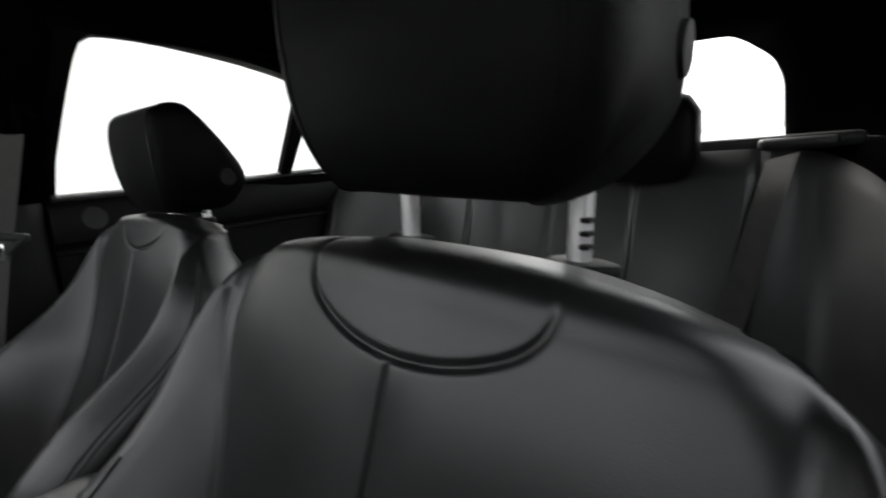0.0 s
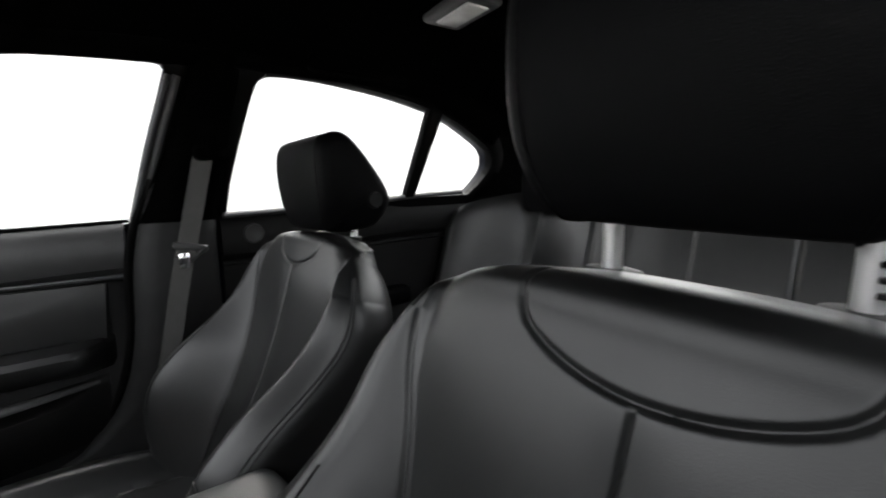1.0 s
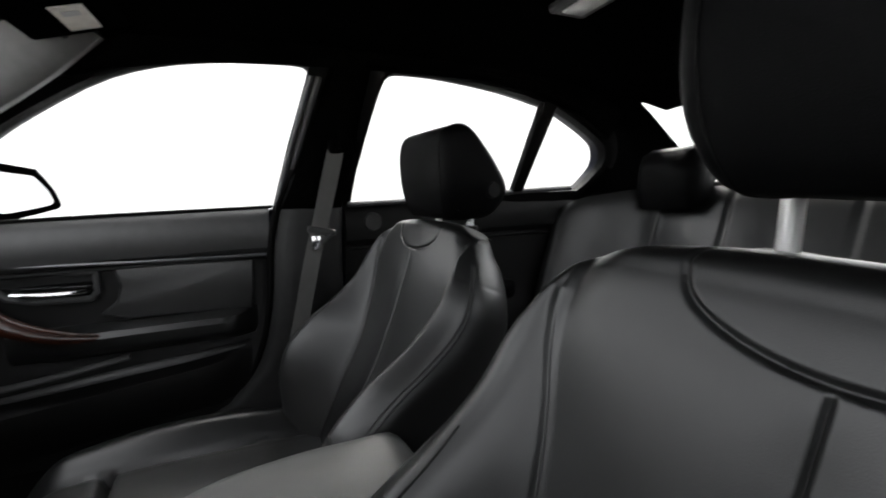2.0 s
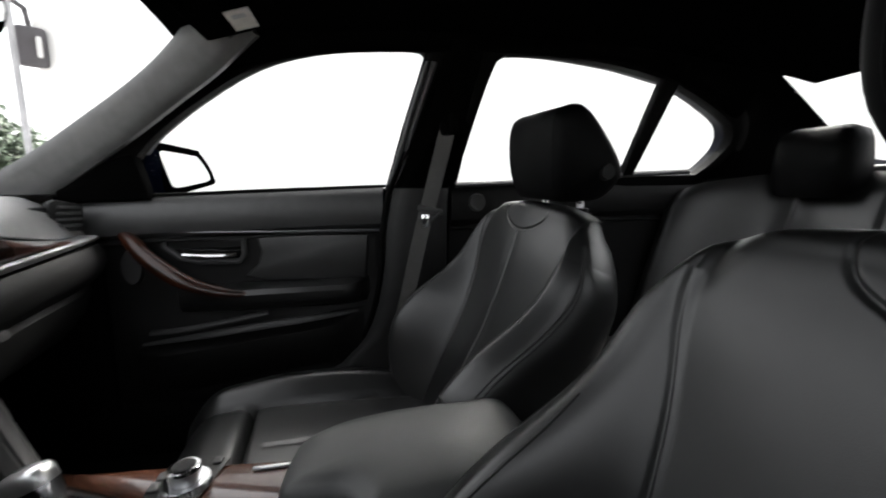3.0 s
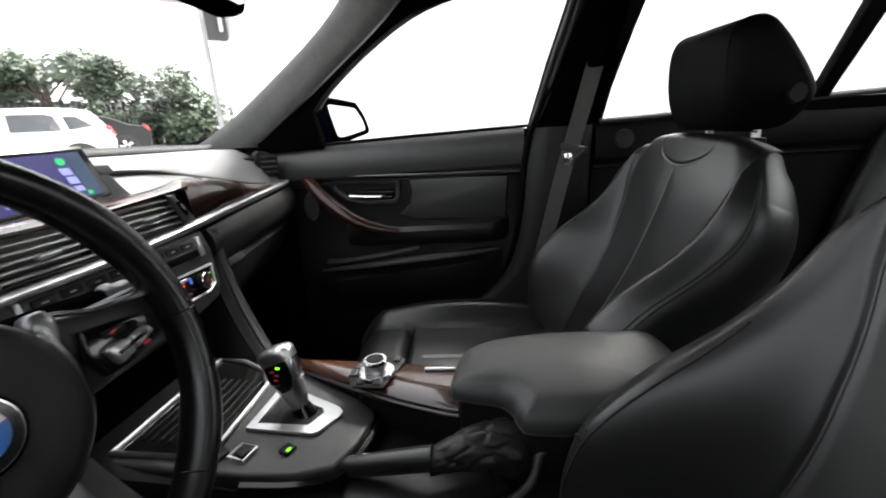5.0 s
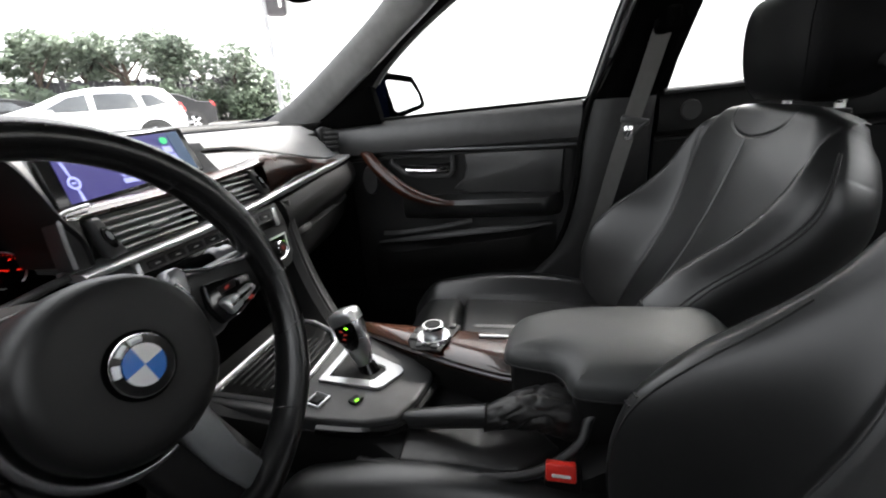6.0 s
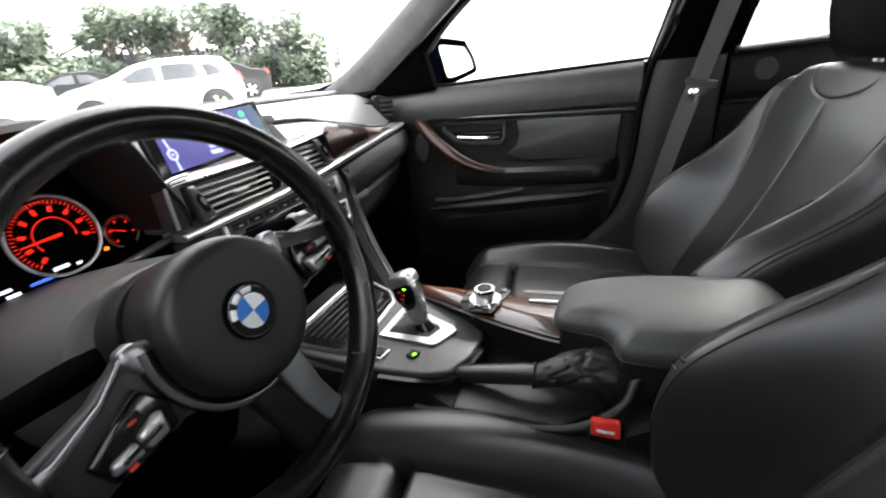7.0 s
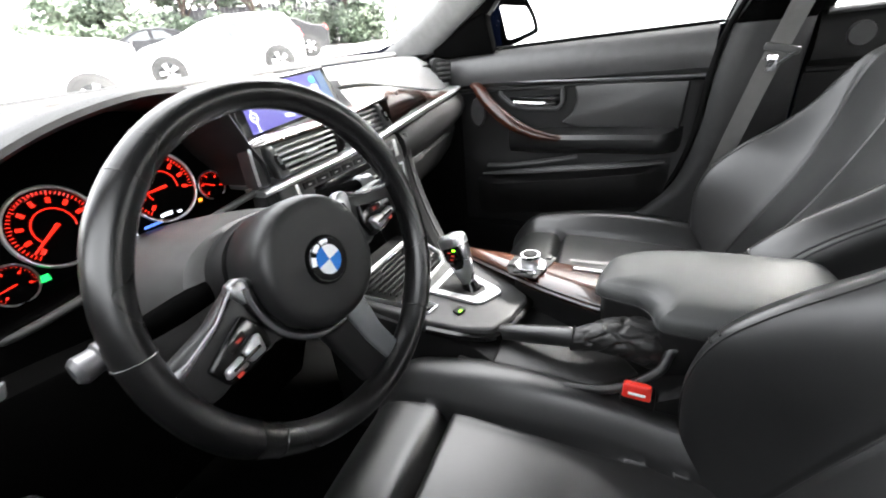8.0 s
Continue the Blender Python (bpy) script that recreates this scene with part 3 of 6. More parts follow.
def strap(name, pts, width, parent, turn, axis=0):
    """A flat belt along a line; turn gives the direction of its width."""
    p = smooth_path(pts, 8)
    bm = bmesh.new()
    rows = []
    for q in p:
        w = Vector(turn) * width / 2
        nrm = Vector((0.0012, 0, 0)) if axis == 0 else Vector((0, 0.0012, 0.0004))
        rows.append([bm.verts.new(q + s * w + k * nrm) for s, k in ((-1, -1), (1, -1), (1, 1), (-1, 1))])
    for a, b in zip(rows, rows[1:]):
        for k in range(4):
            bm.faces.new((a[k], a[(k + 1) % 4], b[(k + 1) % 4], b[k]))
    return part(name, bm, WEBBING, parent)


def seat_belt(side):
    d = thing("seat_belt", (side * 0.64, 0.75, 1.1), "grey webbing front seat belt hanging from the middle pillar", "seat belt", "front seat belts")
    strap("webbing", [(side * 0.590, 0.722, 1.115), (side * 0.604, 0.745, 1.02), (side * 0.618, 0.767, 0.93), (side * 0.630, 0.790, 0.84), (side * 0.650, 0.820, 0.70), (side * 0.664, 0.845, 0.58), (side * 0.675, 0.865, 0.42)], 0.044, d, (0.45, 0.80, 0.2))
    part("guide_loop", joined(box((side * 0.590, 0.705, 1.115), (0.03, 0.075, 0.035), 0.012, 3), box((side * 0.578, 0.705, 1.128), (0.02, 0.03, 0.05), 0.008, 3)), MATT_BLACK, d, "black belt guide loop")
    part("tongue", joined(box((side * 0.612, 0.765, 0.912), (0.010, 0.068, 0.016), 0.004, 2, (12, 0, 0)), tube([(side * 0.609, 0.738, 0.908), (side * 0.607, 0.768, 0.880), (side * 0.607, 0.795, 0.895)], 0.004, 8)), PLASTIC_GREY, d)
    part("tongue_plate", box((side * 0.603, 0.780, 0.884), (0.004, 0.020, 0.034), 0.001), CHROME, d, "chrome belt tongue")


seat_belt(1)
seat_belt(-1)


# ---- front seats ----
SEAT_CENTRE = [(0.010, 0.0005), (0.046, 0.005), (0.066, -0.001), (0.075, -0.017), (0.085, -0.040), (0.103, -0.085), (0.136, -0.18), (0.178, -0.28), (0.2265, -0.37), (0.267, -0.45), (0.287, -0.50)]
SEAT_HALF = [(-0.50, 0.229), (-0.42, 0.259), (-0.33, 0.267), (-0.24, 0.264), (-0.16, 0.260), (-0.10, 0.254), (-0.06, 0.230), (-0.03, 0.204), (-0.012, 0.176), (0.0, 0.147), (0.004, 0.1145)]
SEAT_TOP = [(0.0, 0.105), (0.006, 0.127), (0.016, 0.143), (0.03, 0.157), (0.058, 0.174), (0.09, 0.207), (0.128, 0.234), (0.16, 0.246)]
SEAT_BOLSTER = [(-0.50, 0.054), (-0.44, 0.099), (-0.37, 0.136), (-0.30, 0.133), (-0.24, 0.094), (-0.17, 0.046), (-0.12, 0.031), (-0.07, 0.028), (-0.03, 0.0175), (0.004, 0.0067)]
SEAT_THICK = [(-0.50, 0.13), (-0.30, 0.14), (-0.12, 0.135), (-0.07, 0.128), (-0.036, 0.112), (-0.012, 0.085), (0.0, 0.045), (0.004, 0.020)]
SEAM_X = [(0.0, 0.150), (0.06, 0.184), (0.10, 0.194), (0.15, 0.188), (0.22, 0.164), (0.32, 0.140), (0.55, 0.122)]
PANEL = [(-0.076, 0.0), (-0.087, 0.035), (-0.091, 0.060), (-0.084, 0.082), (-0.066, 0.096), (-0.035, 0.107), (0.0, 0.111), (0.035, 0.107), (0.066, 0.096), (0.084, 0.082), (0.091, 0.060), (0.087, 0.035), (0.076, 0.0)]
PANEL = [(q.x, q.y) for q in smooth_path([(a, b, 0) for a, b in PANEL], 4)]


def seat_profile(v):
    """The middle line of the backrest: y and z at v from the crest down."""
    k = v * (len(SEAT_CENTRE) - 1)
    i = min(int(k), len(SEAT_CENTRE) - 2)
    t = k - i
    p = [SEAT_CENTRE[max(0, min(len(SEAT_CENTRE) - 1, i + j))] for j in (-1, 0, 1, 2)]
    out = []
    for c in (0, 1):
        a, b, d, e = (q[c] for q in p)
        out.append(0.5 * (2 * b + (d - a) * t + (2 * a - 5 * b + 4 * d - e) * t * t + (3 * b - a - 3 * d + e) * t ** 3))
    return out


# length along the leather from the crest, for each v
SEAT_RUN = [(0.0, 0.0)]
for k in range(1, 401):
    (ya, za), (yb, zb) = seat_profile((k - 1) / 400), seat_profile(k / 400)
    SEAT_RUN.append((k / 400, SEAT_RUN[-1][1] + math.hypot(yb - ya, zb - za)))


def seat_point(u, v, lift=0.0):
    """A point of the backrest's front: u from -1 to 1 with the side seams at half way, v down."""
    y, z = seat_profile(v)
    y2, z2 = seat_profile(min(1, v + 0.02))
    y1, z1 = seat_profile(max(0, v - 0.02))
    n = Vector((0, -(z2 - z1), y2 - y1)).normalized()
    flat = Vector((0, 0.92, 0.39))
    s = lerp(SEAT_RUN, v)
    w = soft(SEAT_HALF, z, 0.025) if z < -0.075 else soft(SEAT_TOP, s, 0.02 * ease(s / 0.04))
    seam = soft(SEAM_X, s, 0.03)
    b = soft(SEAT_BOLSTER, z, 0.05)
    a = abs(u)
    a = seam * a / 0.5 if a < 0.5 else seam + (w - seam) * (a - 0.5) / 0.5
    x = math.copysign(a, u)
    h = b * ease((a - seam + 0.012) / max(0.02, (w - seam) * 0.72)) if a > seam - 0.012 else 0.0
    edge = (a - 0.74 * w) / (0.26 * w)
    if edge > 0:
        h -= (0.030 * (0.12 + 0.88 * ease(s / 0.06)) + 0.045 * ease(-z / 0.15)) * (1 - math.sqrt(max(0.0, 1 - min(1, edge) ** 2)))
    z -= 0.026 * (a / 0.17) ** 3 * (1 - ease(s / 0.085))        # rounded shoulders
    h += 0.008 * math.cos(min(1, a / max(0.01, seam)) * math.pi / 2)
    g = 0.0
    if v > 0.01:
        d = near_line(x, s, PANEL) if s < 0.14 and a < 0.12 else 1.0
        g += 0.0030 * math.exp(-(d / 0.0025) ** 2) * (ease((s - 0.045) / 0.04) if x < 0 else 1.0)
        g += 0.0030 * math.exp(-((a - seam) / 0.0024) ** 2) * ease((s - 0.07) / 0.05)
        if s > 0.111:
            g += 0.0030 * math.exp(-(a / 0.0020) ** 2) * ease((s - 0.111) / 0.01)
            g += 0.0025 * math.exp(-(a / 0.020) ** 2) * ease((s - 0.111) / 0.05)
    return Vector((x, y, z)) + flat * (h + lift) - n * g


def backrest(o):
    rings = []
    nv = 260
    fine = [k * 0.0035 for k in range(-5, 6)]                 # closer lines where the seams run
    us = sorted(set([round(-1 + 2 * i / 240, 5) for i in range(241)] + [round(-0.3 + 0.6 * i / 180, 5) for i in range(181)] + [round(c + k, 5) for c in (-0.5, 0.0, 0.5) for k in fine]))
    for j in range(nv + 1):
        v = (j / nv) ** 1.15
        y, z = seat_profile(v)
        front = [seat_point(u, v) for u in us]
        w = front[-1].x
        t = max(lerp(SEAT_THICK, z), (y + 0.012) / 0.92 if z > -0.02 else 0.0)
        base = Vector((0, y, z)) - Vector((0, 0.92, 0.39)) * t
        slim = soft([(-0.5, 0.94), (-0.25, 0.92), (-0.06, 0.90), (0.0, 0.90)], z)
        back = []
        p1 = front[-1]
        for k in range(1, 24):
            s = k / 24
            c = math.cos(math.pi * s)
            r = abs(math.sin(math.pi * s)) ** 0.45
            x = w * math.copysign(abs(c) ** 0.5, c) * (1 + (slim - 1) * r)
            q = Vector((x, 0, 0)) + Vector((0, p1.y, p1.z)).lerp(Vector((0, base.y, base.z)), r)
            q.z -= r * 0.026 * (abs(x) / 0.17) ** 3 * (1 - ease(lerp(SEAT_RUN, v) / 0.085))
            back.append(q)
        if j == 0:                                            # the crest closes along one line
            ym = 0.75 * y + 0.25 * base.y
            rings.append([Vector((q.x * 0.97, ym, z - 0.003 - 0.026 * (abs(q.x) / 0.17) ** 3)) + o for q in front + back])
        rings.append([q + o for q in front + back])
    return rings


def front_seat(o, label):
    o = Vector(o)
    s = thing("front_seat", o, label, "car seat", "front seats")
    loft("backrest", backrest(o), LEATHER, s, "black leather backrest with sewn shoulder panel", True, 60)
    # sewn seams on the side bolsters
    for side in (-1, 1):
        for off in (0.0, 0.016):
            pts = [seat_point(side * (0.965 - off), 0.42 + 0.56 * k / 39, 0.0005) + o for k in range(40)]
            part("stitching", tube(pts, 0.0020, 6), LEATHER_SEAM, s)
        pts = [seat_point(side * (0.75 + 0.06 * (k / 20)), 0.60 + 0.39 * k / 20, 0.0002) + o for k in range(21)]
        part("panel_seam", tube(pts, 0.0016, 5), LEATHER_SEAM, s)
        for off in (0.0, 0.014):
            pts = [seat_point(side * (0.79 + 0.20 * k / 14), 0.755 + off + 0.06 * (k / 14) ** 2, 0.0004) + o for k in range(15)]
            part("stitching", tube(pts, 0.0017, 6), LEATHER_SEAM, s)
    # headrest: rounded hexagonal side view, soft front corners
    prof = [(0.046, 0.040), (0.058, 0.046), (0.066, 0.062), (0.074, 0.105), (0.076, 0.150), (0.070, 0.176), (0.055, 0.188), (0.030, 0.193), (0.010, 0.186), (-0.020, 0.156), (-0.052, 0.118), (-0.066, 0.094), (-0.066, 0.076), (-0.052, 0.052), (-0.034, 0.042), (0.0, 0.038)]
    prof = [(q.x, q.y) for q in smooth_path([(a, b, 0) for a, b in prof], 4, True)]
    prof = [(a, 0.193 - (0.193 - b) * 1.17) for a, b in prof]
    NARROW = [(0.000, 0.70), (0.020, 0.76), (0.040, 0.90), (0.065, 0.98), (0.10, 1.0), (0.155, 0.99), (0.18, 0.96), (0.195, 0.92)]
    cy = sum(a for a, b in prof) / len(prof)
    cz = sum(b for a, b in prof) / len(prof)
    rings = []
    W = 0.120
    for k in range(41):
        u = -1 + 2 * k / 40
        a = abs(u)
        e = max(0.0, (a - 0.78) / 0.22)
        inset = 0.020 * (1 - math.sqrt(max(0.0, 1 - e * e)))
        outline = around(prof, -inset) if inset > 1e-5 else prof
        rings.append([o + Vector((W * u * soft(NARROW, pz, 0.02), py + (0.006 * (1 - u * u) if py > 0.03 else 0.0), pz)) for py, pz in outline])
    h = loft("headrest", rings, SHADED_LEATHER, s, "black leather head restraint", True, 60)
    for side in (-1, 1):
        pts = [o + Vector((side * W * 0.80 * soft(NARROW, pz, 0.02), py + (0.002 if py > 0.03 else 0.0), pz)) for py, pz in around(prof, 0.0003)]
        part("stitching", tube(pts, 0.0009, 5, True), SHADED_LEATHER, h)
    bm = bmesh.new()
    bmesh.ops.create_cone(bm, cap_ends=True, segments=24, radius1=0.017, radius2=0.014, depth=0.010, matrix=Matrix.Translation(o + Vector((-W * 0.968, -0.026, 0.070))) @ pose(0, 0, 0, 0, -90, 0))
    part("release_button", bm, PLASTIC, h, "round black release button")
    for side in (-1, 1):
        p = part("headrest_post", tube([o + Vector((side * 0.07, -0.004, -0.04)), o + Vector((side * 0.07, 0.0, 0.09))], 0.0075, 14), POST_STEEL, s, "chrome headrest post")
        if side < 0:
            for k in range(3):
                part("notch", box(o + Vector((side * 0.07 - 0.006, 0.004, 0.010 + 0.008 * k)), (0.006, 0.008, 0.003), 0.0005, 1), PLASTIC, p)
        bm = prism([(math.cos(a) * (0.026 if math.cos(a) < 0 else 0.020), math.sin(a) * 0.014) for a in [k * math.tau / 20 for k in range(20)]],
                   lambda a, b, hh: o + Vector((side * 0.07 + a, b, -0.004 + hh)), -0.006, 0.004, 0.002)
        part("post_collar", bm, PLASTIC, s)
    # cushion
    rows = []
    ny, nx = 90, 91
    for j in range(ny + 1):
        t = j / ny
        y = 0.22 + 0.59 * t
        w = lerp([(0.0, 0.225), (0.3, 0.255), (0.7, 0.262), (0.92, 0.250), (1.0, 0.235)], t)
        row = []
        base = -0.487 + 0.024 * t + 0.012 * math.sin(math.pi * t)
        base -= 0.07 * max(0, (t - 0.86) / 0.14) ** 2.2
        for i in range(nx):
            u = -1 + 2 * i / (nx - 1)
            x = w * u
            a = abs(x)
            bol = 0.052 * (0.55 + 0.45 * math.sin(math.pi * min(1, t * 1.05)))
            hgt = bol * ease((a - 0.135) / 0.065)
            e = (a - 0.80 * w) / (0.2 * w)
            if e > 0:
                hgt -= 0.075 * (1 - math.sqrt(max(0, 1 - min(1, e) ** 2.2)))
            hgt += 0.005 * math.cos(min(1, a / 0.15) * math.pi / 2)
            hgt -= 0.007 * math.exp(-((a - 0.150) / 0.0042) ** 2) * (1 if t < 0.93 else 0.4)
            if a < 0.150:
                hgt -= 0.032 * math.exp(-((y - 0.665) / 0.0062) ** 2)
                hgt += 0.006 * ease((y - 0.665) / 0.03)
                if y < 0.62:
                    hgt -= 0.0035 * math.exp(-((a - 0.0) / 0.004) ** 2)
            row.append(Vector((x, y, base + hgt)) + o)
        rows.append(row)
    v, f = skin(rows)
    # skirt down to the base
    rim = [i for i in range(nx)] + [j * nx + nx - 1 for j in range(1, ny + 1)] + [ny * nx + i for i in range(nx - 2, -1, -1)] + [j * nx for j in range(ny - 1, 0, -1)]
    low = []
    for k in rim:
        q = v[k]
        low.append(len(v))
        v.append(Vector((o.x + (q.x - o.x) * 0.96, o.y + 0.50 + (q.y - o.y - 0.50) * 0.97, o.z - 0.60)))
    for k in range(len(rim)):
        m = (k + 1) % len(rim)
        f.append((rim[k], rim[m], low[m], low[k]))
    f.append(tuple(low))
    finish("cushion", v, f, LEATHER, s, "black leather seat cushion with thigh support", 60)
    part("seat_base", box(o + Vector((0, 0.48, -0.63)), (0.44, 0.50, 0.08), 0.015), PLASTIC, s)
    return s


passenger = front_seat((0.368, 0.522, 0.931), "black leather passenger seat with sewn seams, empty")
driver = copy_thing(passenger, Matrix.Translation((-0.352, 0.554, 0.9356)) @ pose(0, 0, 0, 0, -3.4, 3.6))
passenger.matrix_basis = Matrix.Translation((0.368, 0.522, 0.931)) @ pose(0, 0, 0, 0, -1.5, 4.5)
for child in driver.children:                    # the driver's head restraint is pulled up a little
    if child.name.startswith("headrest") and "post" not in child.name:
        child.location = (0.0184, 0.010, 0.027)
        child.scale = (0.95, 1, 1)
        for piece in child.children:
            if piece.name.startswith("release_button"):
                piece.location = (0, -0.004, 0.020)
driver["label"] = "black leather driver seat with deep side bolsters, empty"


# ---- rear bench ----
def rear_bench():
    b = thing("rear_bench", (0, -0.3, 0.5), "black leather rear bench seat with upright backrest", "car seat")
    rows = []
    nx, nz = 181, 60
    for j in range(nz + 1):
        t = j / nz
        row = []
        for i in range(nx):
            x = -0.715 + 1.43 * i / (nx - 1)
            a = abs(x)
            top = soft([(0, 0.985), (0.20, 0.995), (0.45, 1.004), (0.58, 1.0), (0.66, 0.975), (0.72, 0.93)] if x > 0 else [(0, 0.985), (0.20, 0.995), (0.45, 0.992), (0.53, 0.978), (0.59, 0.94), (0.66, 0.86), (0.72, 0.78)], a, 0.02)
            z = 0.45 + (top - 0.45) * t
            y = -0.12 - 0.17 * ((z - 0.45) / 0.55)
            y += (0.25 if x > 0 else 0.10) * ease((a - 0.52) / 0.18)
            y += 0.012 * math.cos((a - 0.33) / 0.16 * math.pi / 2) if 0.17 < a < 0.49 else 0
            for sx in (-0.425, -0.19, 0.02, 0.29, 0.52):
                y -= 0.008 * math.exp(-((x - sx) / 0.005) ** 2)
            if t > 0.9:
                y -= 0.014 * ((t - 0.9) / 0.1) ** 2
            row.append((x, y, z))
        rows.append(row)
    v, f = skin(rows)
    n = len(v)
    v += [(x, y - 0.12, z - 0.03) for x, y, z in v]
    f += [tuple(n + k for k in q[::-1]) for q in f]
    for k in range(nx - 1):
        f.append((nz * nx + k, nz * nx + k + 1, n + nz * nx + k + 1, n + nz * nx + k))
    finish("backrest", v, f, LEATHER, b, "black leather bench backrest", 60)
    part("cushion", box((0, 0.10, 0.46), (1.28, 0.52, 0.14), 0.05, 4), LEATHER, b)
    for x in (-0.215, 0.455):
        rings = []
        for k in range(13):
            u = -1 + k / 6
            sh = 1 - 0.35 * max(0, (abs(u) - 0.7) / 0.3) ** 2
            rings.append([(x + 0.105 * u, -0.25 + p * sh, 1.020 + q * sh) for p, q in ((0.035, -0.085), (0.045, -0.03), (0.042, 0.04), (0.03, 0.085), (0.0, 0.098), (-0.04, 0.09), (-0.055, 0.0), (-0.04, -0.08))])
        loft("headrest", rings, SHADED_LEATHER, b, "low black rear head restraint", True, 60)
    return b


rear_bench()


def rear_belt(side):
    d = thing("rear_seat_belt", (side * 0.55, -0.3, 1.02), "grey webbing rear seat belt along the bench backrest", "seat belt", "rear seat belts")
    lean = [(0.975, -0.276), (0.90, -0.240), (0.80, -0.205), (0.70, -0.170), (0.60, -0.145)]
    strap("webbing", [(side * (0.462 - 0.16 * (0.975 - z)), y + 0.012, z) for z, y in lean], 0.052, d, (0.96, 0.05, 0.25 * side), 1)
    part("belt_guide", box((side * 0.480, -0.325, 0.999), (0.125, 0.06, 0.024), 0.010, 3), PILLAR_TRIM, d, "black belt guide on the shelf edge")


rear_belt(-1)
tagged(part("parcel_shelf", box((0, -0.56, 1.003), (1.16, 0.42, 0.03), 0.012), PILLAR_TRIM), "black cloth parcel shelf behind the rear seats", "shelf")


# ---- dashboard ----
PAD_LIP = [(-0.74, 0.930), (-0.05, 0.944), (0.04, 0.942), (0.13, 0.936), (0.24, 0.917), (0.42, 0.886), (0.55, 0.866), (0.74, 0.858)]
WOOD_TOP = [(-0.74, 0.900), (-0.03, 0.901), (0.113, 0.911), (0.162, 0.918), (0.224, 0.916), (0.335, 0.896), (0.447, 0.866), (0.54, 0.864), (0.74, 0.866)]
BAR_TOP = [(-0.74, 0.832), (-0.23, 0.834), (-0.04, 0.836), (0.165, 0.848), (0.454, 0.861), (0.60, 0.866), (0.74, 0.868)]


def fascia_y(x):
    """The line of the dashboard's front, which bows away towards the passenger door."""
    return soft([(-0.74, 1.475), (-0.23, 1.487), (0.12, 1.497), (0.35, 1.525), (0.60, 1.552), (0.74, 1.590)], x, 0.05)


def dashboard():
    d = thing("dashboard", (0, 1.6, 0.7), "black soft-touch dashboard with burl wood and satin trim", "dashboard")
    rows = []
    nx = 149
    for i in range(nx):
        x = -0.74 + 1.48 * i / (nx - 1)
        fy = fascia_y(x)
        side = ease((abs(x) - 0.60) / 0.14)
        lip = soft(PAD_LIP, x, 0.03)                # lower edge of the upper pad
        top = max(lip + 0.030, 0.962 - 0.018 * side)
        wood = min(soft(WOOD_TOP, x, 0.02), lip - 0.004)
        prof = [(2.02 - 0.30 * (x / 0.74) ** 2, 0.952), (1.86 - 0.22 * (x / 0.74) ** 2, 0.962), (fy + 0.19, top), (fy + 0.13, top - 0.003), (fy + 0.085, lip + 0.72 * (top - lip)), (fy + 0.058, lip + 0.42 * (top - lip)), (fy + 0.040, lip + 0.012),
                (fy + 0.034, lip + 0.003), (fy + 0.036, lip), (fy + 0.044, lip - 0.002), (fy + 0.036, lip - 0.25 * (lip - wood)), (fy + 0.022, wood + 0.25 * (lip - wood)), (fy + 0.014, wood + 0.001), (fy + 0.016, wood - 0.008),
                (fy + 0.030, 0.835), (fy + 0.075, 0.80), (fy + 0.085, 0.76), (fy + 0.09, 0.70), (fy + 0.10, 0.64), (fy + 0.13, 0.60), (fy + 0.21, 0.59)]
        if -0.215 < x < 0.045:                 # recess of the display
            prof = [(max(y, 1.57 - 0.001 * k), z) if 4 <= k < 13 else (y, z) for k, (y, z) in enumerate(prof)]
        if -0.60 < x < -0.185:                 # hollow for the instruments
            prof = [(y, z - 0.03) if k < 2 else (max(y, 1.66 - 0.003 * k), z - 0.03) if k < 16 else (y, z - 0.03) for k, (y, z) in enumerate(prof)]
        rows.append([(x, y, z) for y, z in prof])
    v, f = skin(rows)
    finish("dash_body", v, f, DASH_SHEEN, d, "black grained dashboard skin, window sheen in its colour", 40)
    part("defroster_slot", tube(smooth_path([(-0.60, 1.80, 0.970), (-0.3, 1.86, 0.974), (0.1, 1.88, 0.975), (0.45, 1.85, 0.973), (0.66, 1.78, 0.968)]), 0.012, 6, flat=0.4), PLASTIC, d)
    # wood fascia: a tapering passenger piece, a strip over the vents and a turned-down end
    rings = []
    for j in range(49):
        x = 0.150 + 0.375 * j / 48
        fy, zl, zh = fascia_y(x), soft(BAR_TOP, x), soft(WOOD_TOP, x, 0.012)
        zh = max(zh, zl + 0.003)
        bulge = 0.012 * math.sin(math.pi * min(1, j / 40))
        rings.append([(x, fy + 0.004, zl - 0.004), (x, fy - 0.004, zl), (x, fy - 0.007 - bulge * 0.6, zl + (zh - zl) * 0.3), (x, fy - 0.004 - bulge, zl + (zh - zl) * 0.6), (x, fy + 0.002 - bulge * 0.5, zl + (zh - zl) * 0.88), (x, fy + 0.010, zh), (x, fy + 0.03, zh), (x, fy + 0.03, zl)])
    loft("wood_trim", rings, WOOD, d, "glossy dark burl wood trim")
    rings = []
    for j in range(41):
        x = -0.224 + 0.376 * j / 40
        fy, zl, zh = fascia_y(x), 0.8905 + 0.009 * ease((x + 0.05) / 0.18), soft(WOOD_TOP, x, 0.012)
        rings.append([(x, fy + 0.006, zl), (x, fy - 0.004, zl + 0.001), (x, fy - 0.006, (zl + zh) / 2), (x, fy - 0.001, zh - 0.001), (x, fy + 0.012, zh + 0.002), (x, fy + 0.03, zh), (x, fy + 0.03, zl)])
    loft("wood_strip", rings, WOOD, d, "burl wood strip over the air vents")
